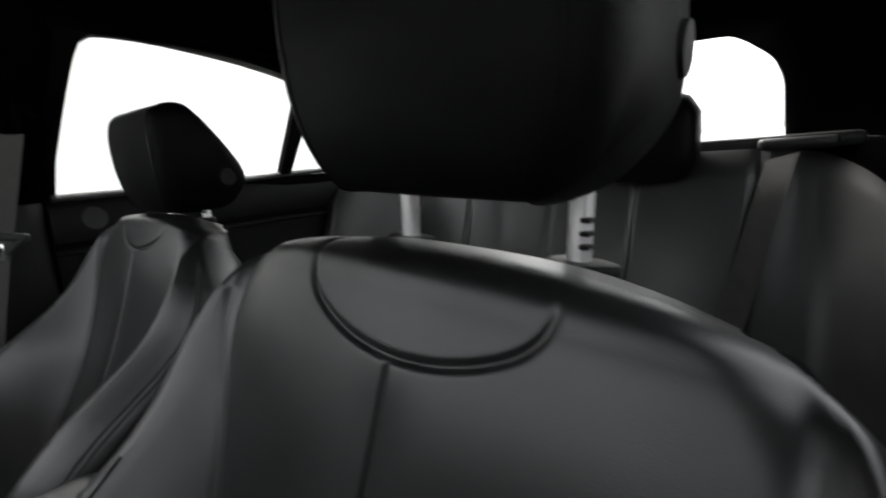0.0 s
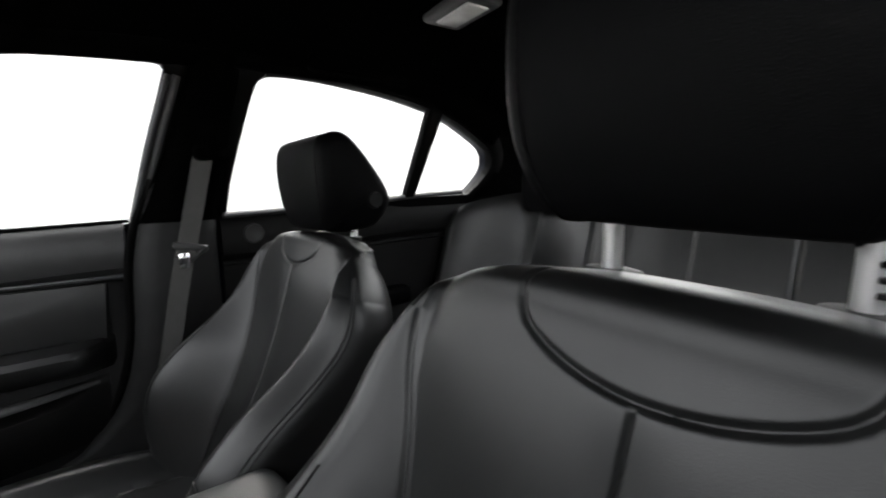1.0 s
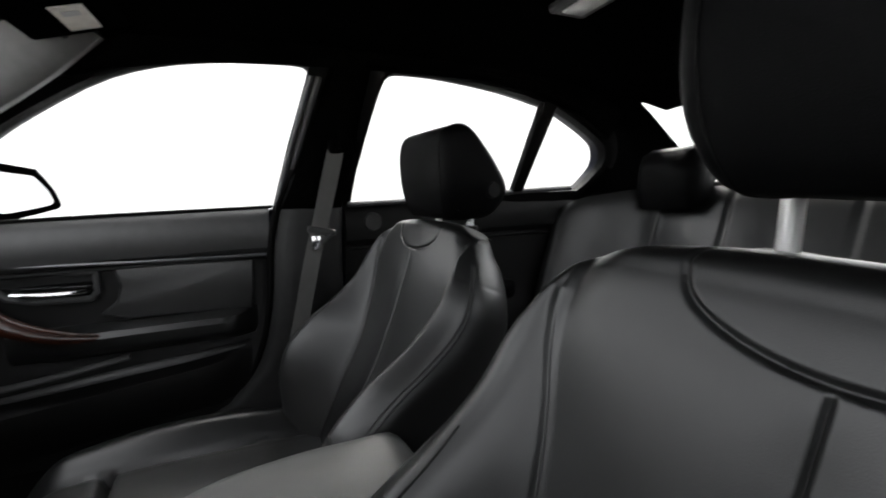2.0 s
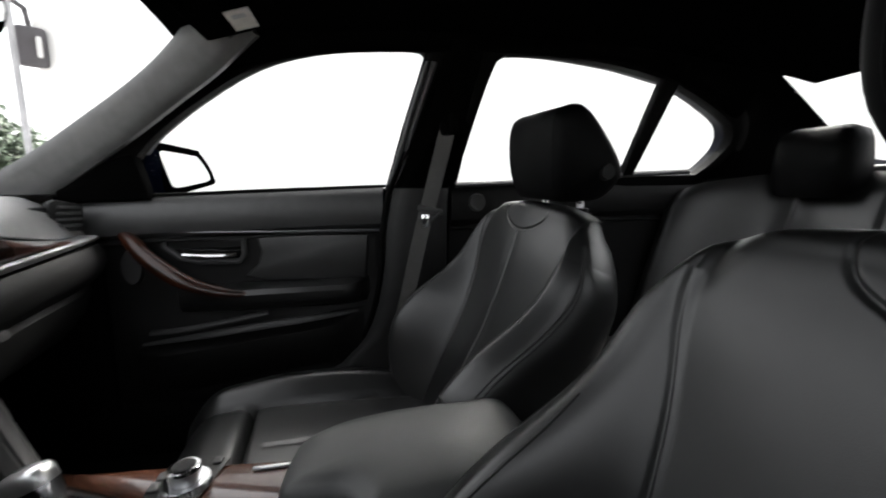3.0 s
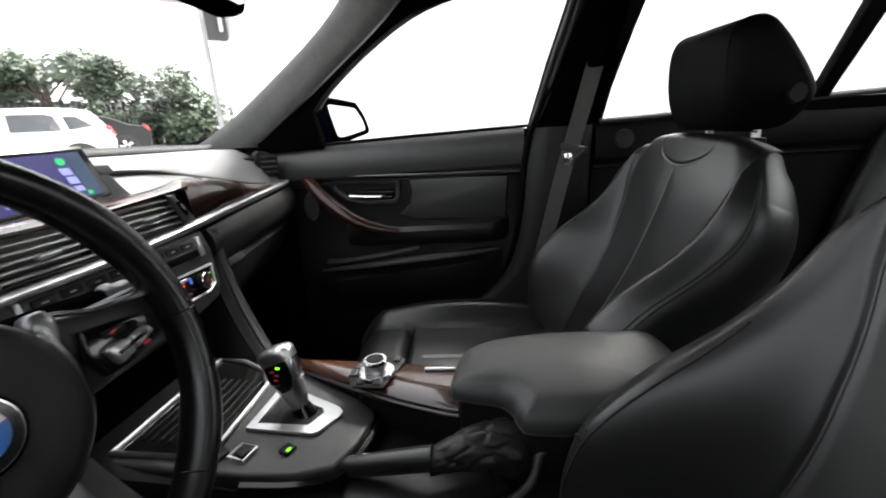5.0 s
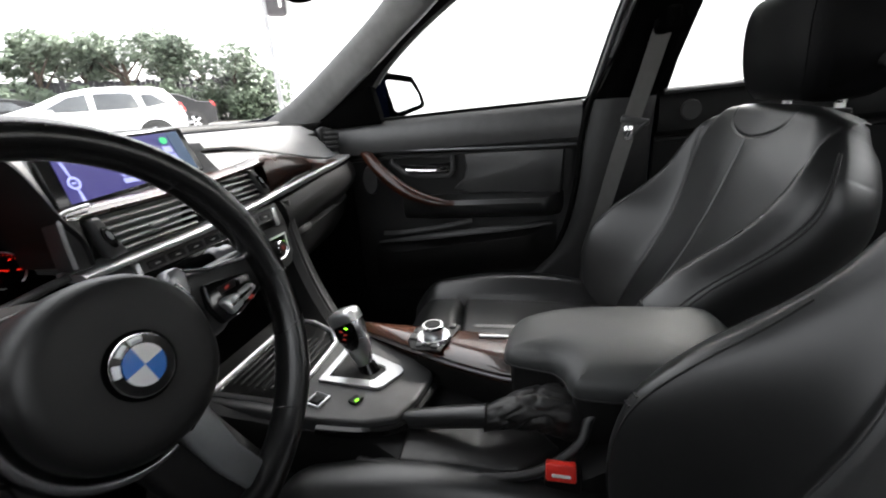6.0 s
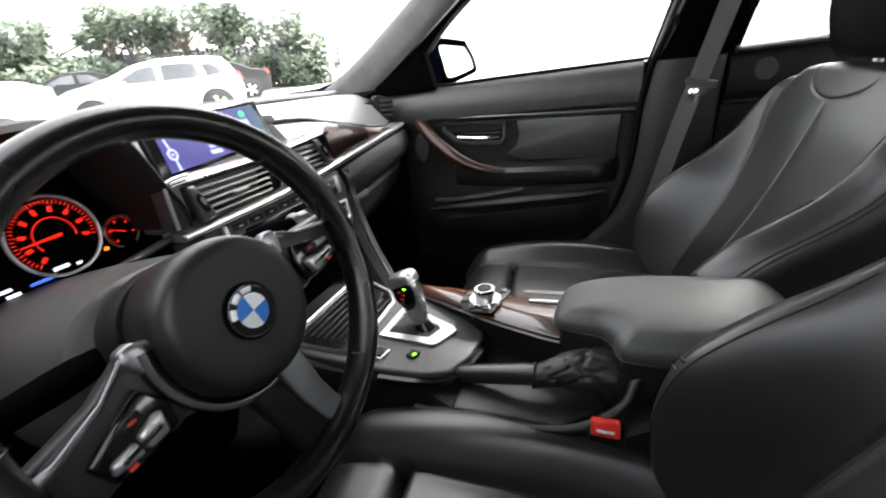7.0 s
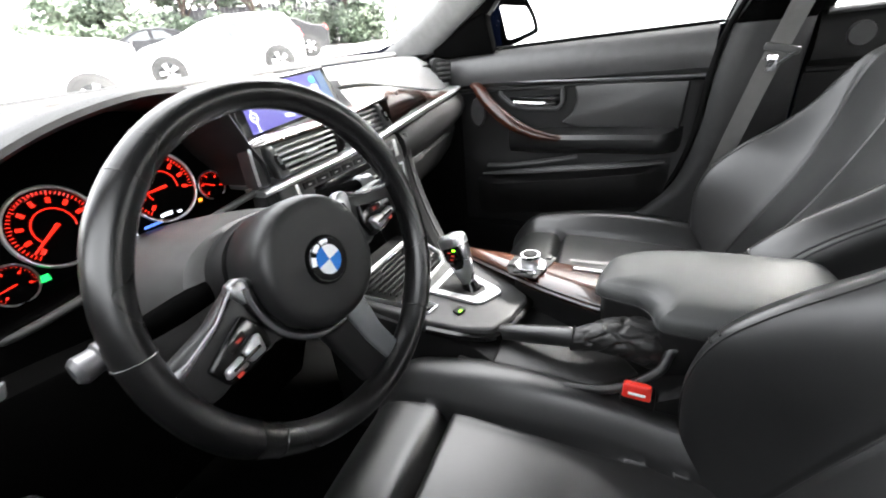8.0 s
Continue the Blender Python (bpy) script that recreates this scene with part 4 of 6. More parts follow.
    part("fascia_end", prism([(-0.231, 0.838), (-0.208, 0.836), (-0.206, 0.890), (-0.222, 0.902), (-0.230, 0.894)], lambda a, b, h: (a, fascia_y(a) - h, b), -0.02, 0.005, 0.003, 3), STACK, d, "satin black end of the fascia")
    # satin bar along the dash
    bm = bmesh.new()
    rr = []
    for j in range(61):
        x = -0.226 + 0.872 * j / 60
        zt = soft(BAR_TOP, x)
        h = lerp([(-0.23, 0.010), (0.05, 0.013), (0.20, 0.016), (0.46, 0.016), (0.65, 0.012)], x)
        fy = fascia_y(x)
        rr.append([bm.verts.new((x, fy + a, zt - h * b)) for a, b in ((0.004, 0.0), (-0.008, 0.06), (-0.012, 0.3), (-0.012, 0.6), (-0.008, 0.95), (0.0, 1.0), (0.03, 1.0), (0.03, 0.0))])
    for a, b in zip(rr, rr[1:]):
        for k in range(8):
            bm.faces.new((a[k], a[(k + 1) % 8], b[(k + 1) % 8], b[k]))
    bm.faces.new(rr[0])
    bm.faces.new(rr[-1][::-1])
    part("satin_bar", bm, SATIN, d, "satin silver trim bar")
    # glove box
    rings = []
    for j in range(25):
        x = 0.180 + 0.485 * j / 24
        fy = fascia_y(x) - 0.006
        z0 = soft(BAR_TOP, x) - 0.020
        rings.append([(x, fy + 0.05, z0), (x, fy + 0.002, z0 - 0.003), (x, fy - 0.010, z0 - 0.020), (x, fy - 0.012, z0 - 0.045), (x, fy + 0.0, z0 - 0.070), (x, fy + 0.020, z0 - 0.090), (x, fy + 0.030, z0 - 0.100),
                      (x, fy + 0.026, z0 - 0.112), (x, fy + 0.05, z0 - 0.17), (x, fy + 0.09, z0 - 0.22), (x, fy + 0.20, z0 - 0.23)])
    g = loft("glove_box", rings, SHADE_SKIN, d, "black glove box lid, shade in its colour")
    part("glove_latch", box((0.300, fascia_y(0.30) + 0.016, 0.734), (0.060, 0.012, 0.018), 0.004), PLASTIC_GREY, g, "glove box latch")
    return d


CHEEK_PAD = mat("cheek_pad_skin", (0.013, 0.013, 0.013), 0.42, spec=0.4, bump=0.2, bscale=1100)
# dash skin below the bar, its shade put into the colour
SHADE_SKIN = mat("shaded_dash_skin", (0.007, 0.007, 0.007), 0.5, spec=0.22, bump=0.3, bscale=1100)
dash = dashboard()


# dark slats coloured pale, in place of the highlights on their edges
SLAT_GLINT = mat("vent_slat_glint", (0.20, 0.20, 0.20), 0.35)


def vent_block():
    d = thing("centre_vents", (-0.03, 1.5, 0.87), "pair of black slatted centre air vents with side tabs", "air vent")
    P = lambda a, b, h: (a, fascia_y(a) - h, b)
    part("housing", prism([(-0.206, 0.834), (0.160, 0.846), (0.112, 0.902), (-0.204, 0.892)], P, -0.050, -0.030, 0.002), MATT_BLACK, d, "black vent well")
    # reflection on the glossy fascia corner, modelled as a thin satin tube
    part("corner_glint", tube(smooth_path([P(-0.228, 0.842, 0.006), P(-0.229, 0.885, 0.007), P(-0.222, 0.901, 0.005), P(-0.19, 0.904, 0.003)], 5), 0.0022, 8), SATIN, d, "bright reflection on the fascia corner, as a satin line")
    part("divider", prism([(-0.040, 0.838), (-0.012, 0.840), (-0.018, 0.894), (-0.042, 0.892)], P, -0.03, 0.002, 0.003), PIANO, d, "gloss black bridge between the vents")
    for side, low, high, zl, zh in ((-1, (-0.166, -0.042), (-0.188, -0.042), 0.840, 0.889), (1, (0.004, 0.124), (-0.014, 0.094), 0.848, 0.899)):
        v = part("vent_box", joined(*[prism([(low[0], z0), (low[1], z0), (low[1], z0 + 0.003), (low[0], z0 + 0.003)] if z0 < 0.87 else [(high[0], z0), (high[1], z0), (high[1], z0 + 0.003), (high[0], z0 + 0.003)], P, -0.03, 0.003, 0.001) for z0 in (zl - 0.002, zh)]), PLASTIC, d, "vent opening")
        for k in range(5):
            t = (k + 0.6) / 5.2
            z = zl + (zh - zl) * t
            x0, x1 = low[0] + (high[0] - low[0]) * t, low[1] + (high[1] - low[1]) * t
            part("slat", prism([(-0.0055, -0.0011), (0.0005, -0.0009), (0.0005, 0.0009), (-0.0055, 0.0011)], lambda a, b, h: (x0 + (x1 - x0) * h, fascia_y(x0 + (x1 - x0) * h) + 0.002 + a, z + b + a * 0.3), 0.0, 1.0, 0.0005, 1), SLAT_GLINT, v)
        xm = (low[0] + low[1] + high[0] + high[1]) / 4
        part("slider", prism([(-0.014, -0.0026), (0.014, -0.0020), (0.014, 0.0032), (-0.014, 0.0026)], lambda a, b, h: P(xm + a, (zl + zh) / 2 - 0.003 + b, h), 0.0, 0.009, 0.0015), SATIN, v, "satin slider")
        tab = [(-0.200, 0.889), (-0.187, 0.890), (-0.164, 0.841), (-0.187, 0.837)] if side < 0 else [(0.092, 0.900), (0.108, 0.899), (0.153, 0.851), (0.126, 0.847)]
        tb = part("vent_tab", prism(tab, P, -0.01, 0.009, 0.004, 3), PLASTIC_GREY, d, "grey vent tab with thumb wheel")
        cx, cz = sum(q[0] for q in tab) / 4, sum(q[1] for q in tab) / 4
        sl = (tab[3][0] - tab[0][0] + tab[2][0] - tab[1][0]) / 2 / 0.05
        part("thumb_wheel", prism([(0.006 * math.cos(g) - sl * 0.013 * math.sin(g), 0.014 * math.sin(g)) for g in [i * math.tau / 20 for i in range(20)]], lambda a, b, h: P(cx + a, cz + b, h), 0.006, 0.0115, 0.001), PIANO, tb)
        part("wheel_mark", prism([(0.0028 * math.cos(g) - sl * 0.006 * math.sin(g), 0.006 * math.sin(g)) for g in [i * math.tau / 12 for i in range(12)]], lambda a, b, h: P(cx + a, cz + b + 0.003, h), 0.011, 0.0122, 0), SATIN, tb)


vent_block()


def side_vent():
    d = thing("side_vent", (0.655, 1.6, 0.92), "small round-cornered air vent at the end of the dashboard", "air vent")
    place = lambda a, b, h: (0.628 + a * 0.75 - h * 0.6, 1.612 - a * 0.35 - h * 0.8, 0.915 + b)
    part("housing", prism([(-0.035, -0.035), (0.05, -0.04), (0.055, 0.022), (-0.012, 0.036), (-0.03, 0.030)], place, -0.02, 0.008, 0.004), PLASTIC, d)
    for k in range(4):
        part("slat", prism([(-0.024 + 0.004 * k, -0.026 + 0.014 * k), (0.044, -0.028 + 0.014 * k), (0.044, -0.022 + 0.014 * k), (-0.024 + 0.004 * k, -0.020 + 0.014 * k)], place, 0.006, 0.014, 0.001, 1), PLASTIC_GREY, d)


side_vent()


def glow(name, color, power, base=(0.01, 0.01, 0.01)):
    m = mat(name, base, 0.3, emit=color, power=power)
    return m


SCREEN_BLUE = glow("screen_blue", (0.035, 0.030, 0.17), 0.17)
SCREEN_TEAL = glow("screen_teal", (0.02, 0.06, 0.13), 0.16)
SCREEN_ICON = glow("screen_icon", (0.25, 0.27, 0.55), 0.30)
SCREEN_GREEN = glow("screen_green", (0.02, 0.55, 0.15), 0.22)
GAUGE_RED = glow("gauge_red", (1.0, 0.02, 0.008), 0.09)
GAUGE_ORANGE = glow("gauge_orange", (1.0, 0.25, 0.02), 0.16)
GAUGE_WHITE = glow("gauge_white", (0.8, 0.85, 0.95), 0.16)
GAUGE_BLUE = glow("gauge_blue", (0.05, 0.12, 0.5), 0.16)
GAUGE_GREEN = glow("gauge_green", (0.02, 0.9, 0.15), 0.10)
LED_GREEN = glow("led_green", (0.25, 1.0, 0.02), 0.30)
LED_RED = glow("led_red", (1.0, 0.05, 0.02), 0.25)
LED_DIM = glow("led_dim_red", (1.0, 0.08, 0.05), 0.02)


def info_screen():
    d = thing("display_screen", (-0.10, 1.53, 0.94), "wide dashboard display with blue menu and dark frame", "screen")
    place = lambda a, b, h: (a, 1.520 + (b - 0.905) * 0.25 - h, b)
    inset = lambda q, k: [(a + (-0.082 - a) * k, b + (0.940 - b) * k * 2.2) for a, b in q]
    edge = [(-0.199, 0.896), (0.034, 0.911), (0.022, 0.981), (-0.196, 0.974)]
    part("frame", prism(edge, place, -0.014, 0.0, 0.004, 3), PIANO, d, "gloss black screen frame")
    part("display", prism([(-0.182, 0.9035), (0.019, 0.9165), (0.009, 0.974), (-0.180, 0.967)], place, 0.0, 0.0012, 0), SCREEN_BLUE, d, "blue lit display")
    # teal reflection on the glass, drawn as a glowing strip
    part("teal_reflection", prism([(-0.004, 0.9155), (0.0185, 0.917), (0.0085, 0.9735), (-0.012, 0.9725)], place, 0.0012, 0.0018, 0), SCREEN_TEAL, d, "teal reflection at the side of the display")
    ring_ = [(-0.169 + 0.0062 * math.cos(k * math.tau / 24), 0.926 + 0.0062 * math.sin(k * math.tau / 24)) for k in range(24)]
    part("menu_ring", tube([place(a, b, 0.002) for a, b in ring_], 0.0015, 6, True), SCREEN_ICON, d)
    part("menu_mark", prism([(-0.1715, 0.9248), (-0.1665, 0.9248), (-0.1665, 0.9272), (-0.1715, 0.9272)], place, 0.0012, 0.0022, 0), SCREEN_ICON, d)
    for q in ([(-0.1695, 0.9045), (-0.1655, 0.9045), (-0.1670, 0.9190), (-0.1690, 0.9190)], [(-0.1705, 0.9330), (-0.1685, 0.9330), (-0.1720, 0.9650), (-0.1765, 0.9650)]):
        part("menu_line", prism(q, place, 0.0012, 0.0022, 0), SCREEN_ICON, d)
    for a, b, w, hgt in ((-0.098, 0.918, 0.020, 0.006), (-0.102, 0.926, 0.010, 0.005), (-0.020, 0.9495, 0.014, 0.009), (-0.0155, 0.938, 0.014, 0.009), (-0.012, 0.927, 0.012, 0.007), (-0.062, 0.950, 0.010, 0.003), (-0.060, 0.942, 0.016, 0.003)):
        part("menu_icon", prism([(a - w / 2, b - hgt / 2), (a + w / 2, b - hgt / 2), (a + w / 2 - 0.002, b + hgt / 2), (a - w / 2 - 0.002, b + hgt / 2)], place, 0.0018, 0.0024, 0), SCREEN_ICON, d)
    for a, b, r in ((-0.022, 0.9625, 0.0048), (-0.001, 0.9205, 0.0030)):
        part("pin_icon", prism([(a + 1.3 * r * math.cos(k * math.tau / 14), b + r * math.sin(k * math.tau / 14)) for k in range(14)], place, 0.0018, 0.0026, 0), SCREEN_GREEN, d)
    # wedge of dashboard between the instruments and the display, pale by the painted sheen
    part("end_wedge", prism([(-0.246, 0.960), (-0.203, 0.962), (-0.197, 0.905), (-0.214, 0.902)], place, -0.03, -0.004, 0.003), DASH_SHEEN, d, "soft dashboard wedge beside the display, sheen in its colour")


info_screen()




def hvac():
    d = thing("climate_panel", (0, 1.48, 0.76), "dark climate and radio panel with knobs and buttons", "control panel")
    place = lambda a, b, h: (a, 1.500 - (0.83 - b) * 0.22 - h, b)
    part("panel", prism([(-0.185, 0.826), (0.166, 0.828), (0.175, 0.789), (0.162, 0.727), (0.146, 0.708), (0.094, 0.700), (-0.14, 0.690), (-0.185, 0.72)], place, -0.06, 0.0, 0.006, 3), STACK, d, "dark satin panel")
    fr = part("radio_strip", prism([(-0.155, 0.784), (0.145, 0.787), (0.147, 0.819), (-0.155, 0.820)], place, -0.002, 0.004, 0.003, 3), PLASTIC_GREY, d, "radio unit")
    part("slot", prism([(-0.120, 0.7875), (0.132, 0.7885), (0.134, 0.8015), (-0.120, 0.8025)], place, 0.003, 0.0052, 0.001), PIANO, fr, "dark radio display")
    part("silver_bracket", prism([(0.136, 0.786), (0.147, 0.787), (0.149, 0.820), (0.139, 0.820)], place, 0.0, 0.0065, 0.002), SATIN, fr, "satin end of the radio")
    part("silver_bracket", prism([(-0.157, 0.784), (-0.149, 0.784), (-0.149, 0.820), (-0.157, 0.820)], place, 0.0, 0.0065, 0.002), SATIN, fr, "satin end of the radio")
    for k in range(8):
        a = -0.125 + 0.034 * k
        part("button", prism([(a - 0.014, 0.8055), (a + 0.014, 0.8055), (a + 0.014, 0.8160), (a - 0.014, 0.8160)], place, 0.003, 0.0062, 0.001, 1), PLASTIC, fr)
        part("key_mark", prism([(a - 0.004, 0.8095), (a + 0.004, 0.8095), (a + 0.004, 0.8115), (a - 0.004, 0.8115)], place, 0.0062, 0.0066, 0), STITCH_GREY, fr)
    climate = [(-0.160, 0.728), (0.125, 0.727), (0.144, 0.735), (0.152, 0.768), (-0.160, 0.772)]
    cf = part("climate_face", prism(climate, place, 0.0, 0.003, 0.002), PIANO, d, "gloss black climate face")
    part("silver_frame", tube([place(*q, 0.003) for q in climate], 0.0022, 6, True), SATIN, cf, "thin satin frame")
    for a, b in ((0.116, 0.7495), (-0.125, 0.7495)):
        bm = prism([(0.0120 * math.cos(g), 0.0120 * math.sin(g)) for g in [i * math.tau / 28 for i in range(28)]], lambda p, q, h: place(a + p, b + q, h), 0.0, 0.014, 0.0015)
        k = part("climate_knob", bm, PLASTIC, d, "round temperature knob")
        part("knob_ring", tube([place(a + 0.0118 * math.cos(j * math.tau / 28), b + 0.0118 * math.sin(j * math.tau / 28), 0.0135) for j in range(28)], 0.0017, 6, True), CHROME, k, "chrome knob ring")
        part("knob_mark", prism([(0.004 * math.cos(g), 0.004 * math.sin(g)) for g in [i * math.tau / 12 for i in range(12)]], lambda p, q, h: place(a + p, b + q, h), 0.014, 0.0146, 0), LED_DIM, k)
    for a, b, w, hh, m in ((0.090, 0.757, 0.005, 0.010, GAUGE_BLUE), (0.068, 0.7545, 0.012, 0.0045, LED_RED), (0.135, 0.754, 0.008, 0.004, LED_GREEN), (0.134, 0.748, 0.005, 0.004, LED_GREEN), (0.078, 0.738, 0.008, 0.003, LED_DIM), (-0.02, 0.735, 0.010, 0.003, LED_DIM), (-0.085, 0.757, 0.010, 0.004, LED_RED)):
        part("indicator", prism([(a - w / 2, b - hh / 2), (a + w / 2, b - hh / 2), (a + w / 2, b + hh / 2), (a - w / 2, b + hh / 2)], place, 0.003, 0.0045, 0), m, cf)
    part("heat_key", prism([(0.058, 0.759), (0.084, 0.760), (0.084, 0.765), (0.058, 0.764)], place, 0.003, 0.0065, 0.0012), SATIN, cf, "satin rocker key")
    for k in range(6):
        a = -0.085 + 0.030 * k
        part("button", prism([(a - 0.012, 0.731), (a + 0.012, 0.731), (a + 0.012, 0.741), (a - 0.012, 0.741)], place, 0.003, 0.0058, 0.001, 1), PLASTIC, cf)
    part("climate_display", prism([(-0.08, 0.746), (0.045, 0.746), (0.045, 0.764), (-0.08, 0.765)], place, 0.003, 0.0042, 0.0005, 1), PLASTIC, cf)
    return d


hvac()


def console_cheek(side):
    """The upright side trim that runs from the dash down to the tunnel."""
    rings = []
    for j in range(21):
        t = j / 20
        z = 0.822 - 0.36 * t
        y = 1.505 - 0.15 * t * t - 0.02 * t
        x = side * (0.200 - 0.050 * t * t)
        w = 0.022 + 0.006 * math.sin(math.pi * t)
        rings.append([(x - w, y + 0.09, z), (x - w, y + 0.006, z), (x - w * 0.6, y - 0.006, z), (x + w * 0.4, y - 0.006, z), (x + w, y + 0.006, z), (x + w, y + 0.20, z)])
    d = thing("console_cheek", (side * 0.2, 1.45, 0.46), "dark padded side trim of the centre console", "console trim", "console cheeks")
    loft("cheek_body", rings, PILLAR_TRIM, d)
    pad = [[(p[0] + (q[0] - p[0]) * k, p[1] - e, p[2]) for k, e in ((0.05, -0.004), (0.15, 0.004), (0.5, 0.007), (0.85, 0.004), (0.95, -0.004))] for p, q in ((r[2], r[3]) for r in rings)]
    loft("cheek_pad", pad, CHEEK_PAD, d, "soft black cheek pad")
    return d


console_cheek(1)
console_cheek(-1)


# ---- instrument cluster ----
def dial(d, x, z, r, needle, spread=1.0):
    y = 1.575
    g = part("dial_face", prism([(x + r * math.cos(k * math.tau / 48), z + r * math.sin(k * math.tau / 48)) for k in range(48)], lambda a, b, h: (a, y - h + (b - 0.85) * 0.15, b), 0.0, 0.002, 0), MATT_BLACK, d, "black dial face")
    at = lambda ang, rad, h=0.003: Vector((x + rad * math.cos(ang), y - h + (z + rad * math.sin(ang) - 0.85) * 0.15, z + rad * math.sin(ang)))
    part("dial_ring", tube([at(k * math.tau / 48, r) for k in range(48)], r * 0.045, 6, True), SATIN, g, "satin dial ring")
    big = r > 0.03
    ticks = 9 if big else 5
    bm = None
    for k in range(ticks):
        ang = radians(225 - 240 * k / (ticks - 1))
        part("numeral_bar", tube([at(ang, r * 0.60), at(ang, r * 0.74)], r * 0.050, 5), GAUGE_RED, g)
    for k in range((ticks - 1) * 5 + 1):
        ang = radians(225 - 240 * k / ((ticks - 1) * 5))
        t = tube([at(ang, r * (0.82 if k % 5 else 0.79)), at(ang, r * 0.90)], r * 0.014, 4)
        bm = t if bm is None else joined(bm, t)
    if big:
        bm = joined(bm, tube([at(radians(215 - 230 * k / 30), r * 0.46) for k in range(31)], r * 0.016, 5))
    part("scale_line", bm, GAUGE_RED, g, "red lit scale")
    part("needle", tube([at(radians(needle), -r * 0.1, 0.006), at(radians(needle), r * 0.80, 0.006)], [r * 0.05, r * 0.02], 6), GAUGE_RED, g, "red needle")
    return g


# hood skin, its colour lowered against the red glow of the dials
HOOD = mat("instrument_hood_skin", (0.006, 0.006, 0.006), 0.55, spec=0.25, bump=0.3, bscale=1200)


def cluster():
    d = thing("instrument_cluster", (-0.35, 1.58, 0.85), "instrument cluster with red lit dials under a black hood", "instrument cluster")
    # face
    face = [(-0.560, 0.790), (-0.515, 0.778), (-0.40, 0.768), (-0.30, 0.768), (-0.22, 0.790), (-0.205, 0.82), (-0.21, 0.90), (-0.23, 0.945), (-0.30, 0.968), (-0.42, 0.962), (-0.52, 0.92)]
    part("cluster_face", prism(face, lambda a, b, h: (a, 1.590 - h + (b - 0.85) * 0.15, b), 0.0, 0.010, 0.003), MATT_BLACK, d, "dark instrument face")
    # hood: an arch that reaches towards the driver
    arch = smooth_path([(-0.588, 0, 0.79), (-0.572, 0, 0.86), (-0.533, 0, 0.912), (-0.482, 0, 0.946), (-0.418, 0, 0.969), (-0.350, 0, 0.980), (-0.292, 0, 0.976), (-0.258, 0, 0.958), (-0.240, 0, 0.925), (-0.228, 0, 0.897), (-0.212, 0, 0.868), (-0.210, 0, 0.840)], 5)
    rows = []
    for q in arch:
        row = []
        for y, k, up in ((1.61, 0.90, -0.004), (1.53, 0.95, -0.003), (1.472, 0.985, -0.002), (1.462, 1.0, 0.001), (1.465, 1.012, 0.005), (1.49, 1.015, 0.007), (1.56, 1.0, 0.004), (1.66, 0.97, -0.004), (1.78, 0.93, -0.012)):
            row.append((-0.395 + (q.x + 0.395) * k, y + 0.10 * abs(q.x + 0.36), 0.85 + (q.z - 0.85) * k + up))
        rows.append(row)
    v, f = skin(rows)
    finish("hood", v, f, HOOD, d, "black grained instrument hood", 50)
    part("lower_lip", tube(smooth_path([(-0.585, 1.535, 0.800), (-0.53, 1.515, 0.790), (-0.47, 1.505, 0.797), (-0.42, 1.50, 0.806), (-0.34, 1.50, 0.817), (-0.253, 1.50, 0.828), (-0.224, 1.50, 0.832), (-0.209, 1.50, 0.850), (-0.213, 1.50, 0.876), (-0.227, 1.50, 0.900)], 6), 0.0048, 10), PLASTIC_GREY, d, "grey lower edge of the instrument surround")
    part("lower_cover", prism([(-0.585, 0.795), (-0.42, 0.801), (-0.253, 0.823), (-0.21, 0.828), (-0.21, 0.76), (-0.585, 0.74)], lambda a, b, h: (a, 1.512 - h, b), -0.08, 0.0, 0.003), MATT_BLACK, d, "black panel under the instruments")
    dial(d, -0.432, 0.860, 0.044, 214)
    dial(d, -0.306, 0.863, 0.0455, 183)
    dial(d, -0.238, 0.843, 0.0205, 155)
    dial(d, -0.490, 0.819, 0.0215, 188)
    y = 1.570
    for a, b, w, hgt, m in ((-0.336, 0.821, 0.026, 0.003, GAUGE_BLUE), (-0.321, 0.803, 0.024, 0.0035, GAUGE_ORANGE), (-0.265, 0.812, 0.009, 0.007, GAUGE_ORANGE), (-0.264, 0.829, 0.005, 0.004, GAUGE_ORANGE),
                            (-0.371, 0.825, 0.011, 0.0030, GAUGE_WHITE), (-0.366, 0.818, 0.012, 0.0030, GAUGE_WHITE), (-0.358, 0.813, 0.009, 0.0030, GAUGE_WHITE), (-0.381, 0.812, 0.008, 0.0035, GAUGE_WHITE), (-0.350, 0.804, 0.010, 0.0035, GAUGE_WHITE), (-0.380, 0.801, 0.013, 0.0040, GAUGE_WHITE), (-0.368, 0.807, 0.008, 0.003, GAUGE_RED),
                            (-0.316, 0.828, 0.016, 0.004, GAUGE_WHITE), (-0.298, 0.8255, 0.006, 0.003, GAUGE_WHITE), (-0.465, 0.812, 0.011, 0.007, GAUGE_GREEN)):
        part("warning_light", box((a, y, b), (w, 0.002, hgt), 0), m, d)
    return d


cluster()


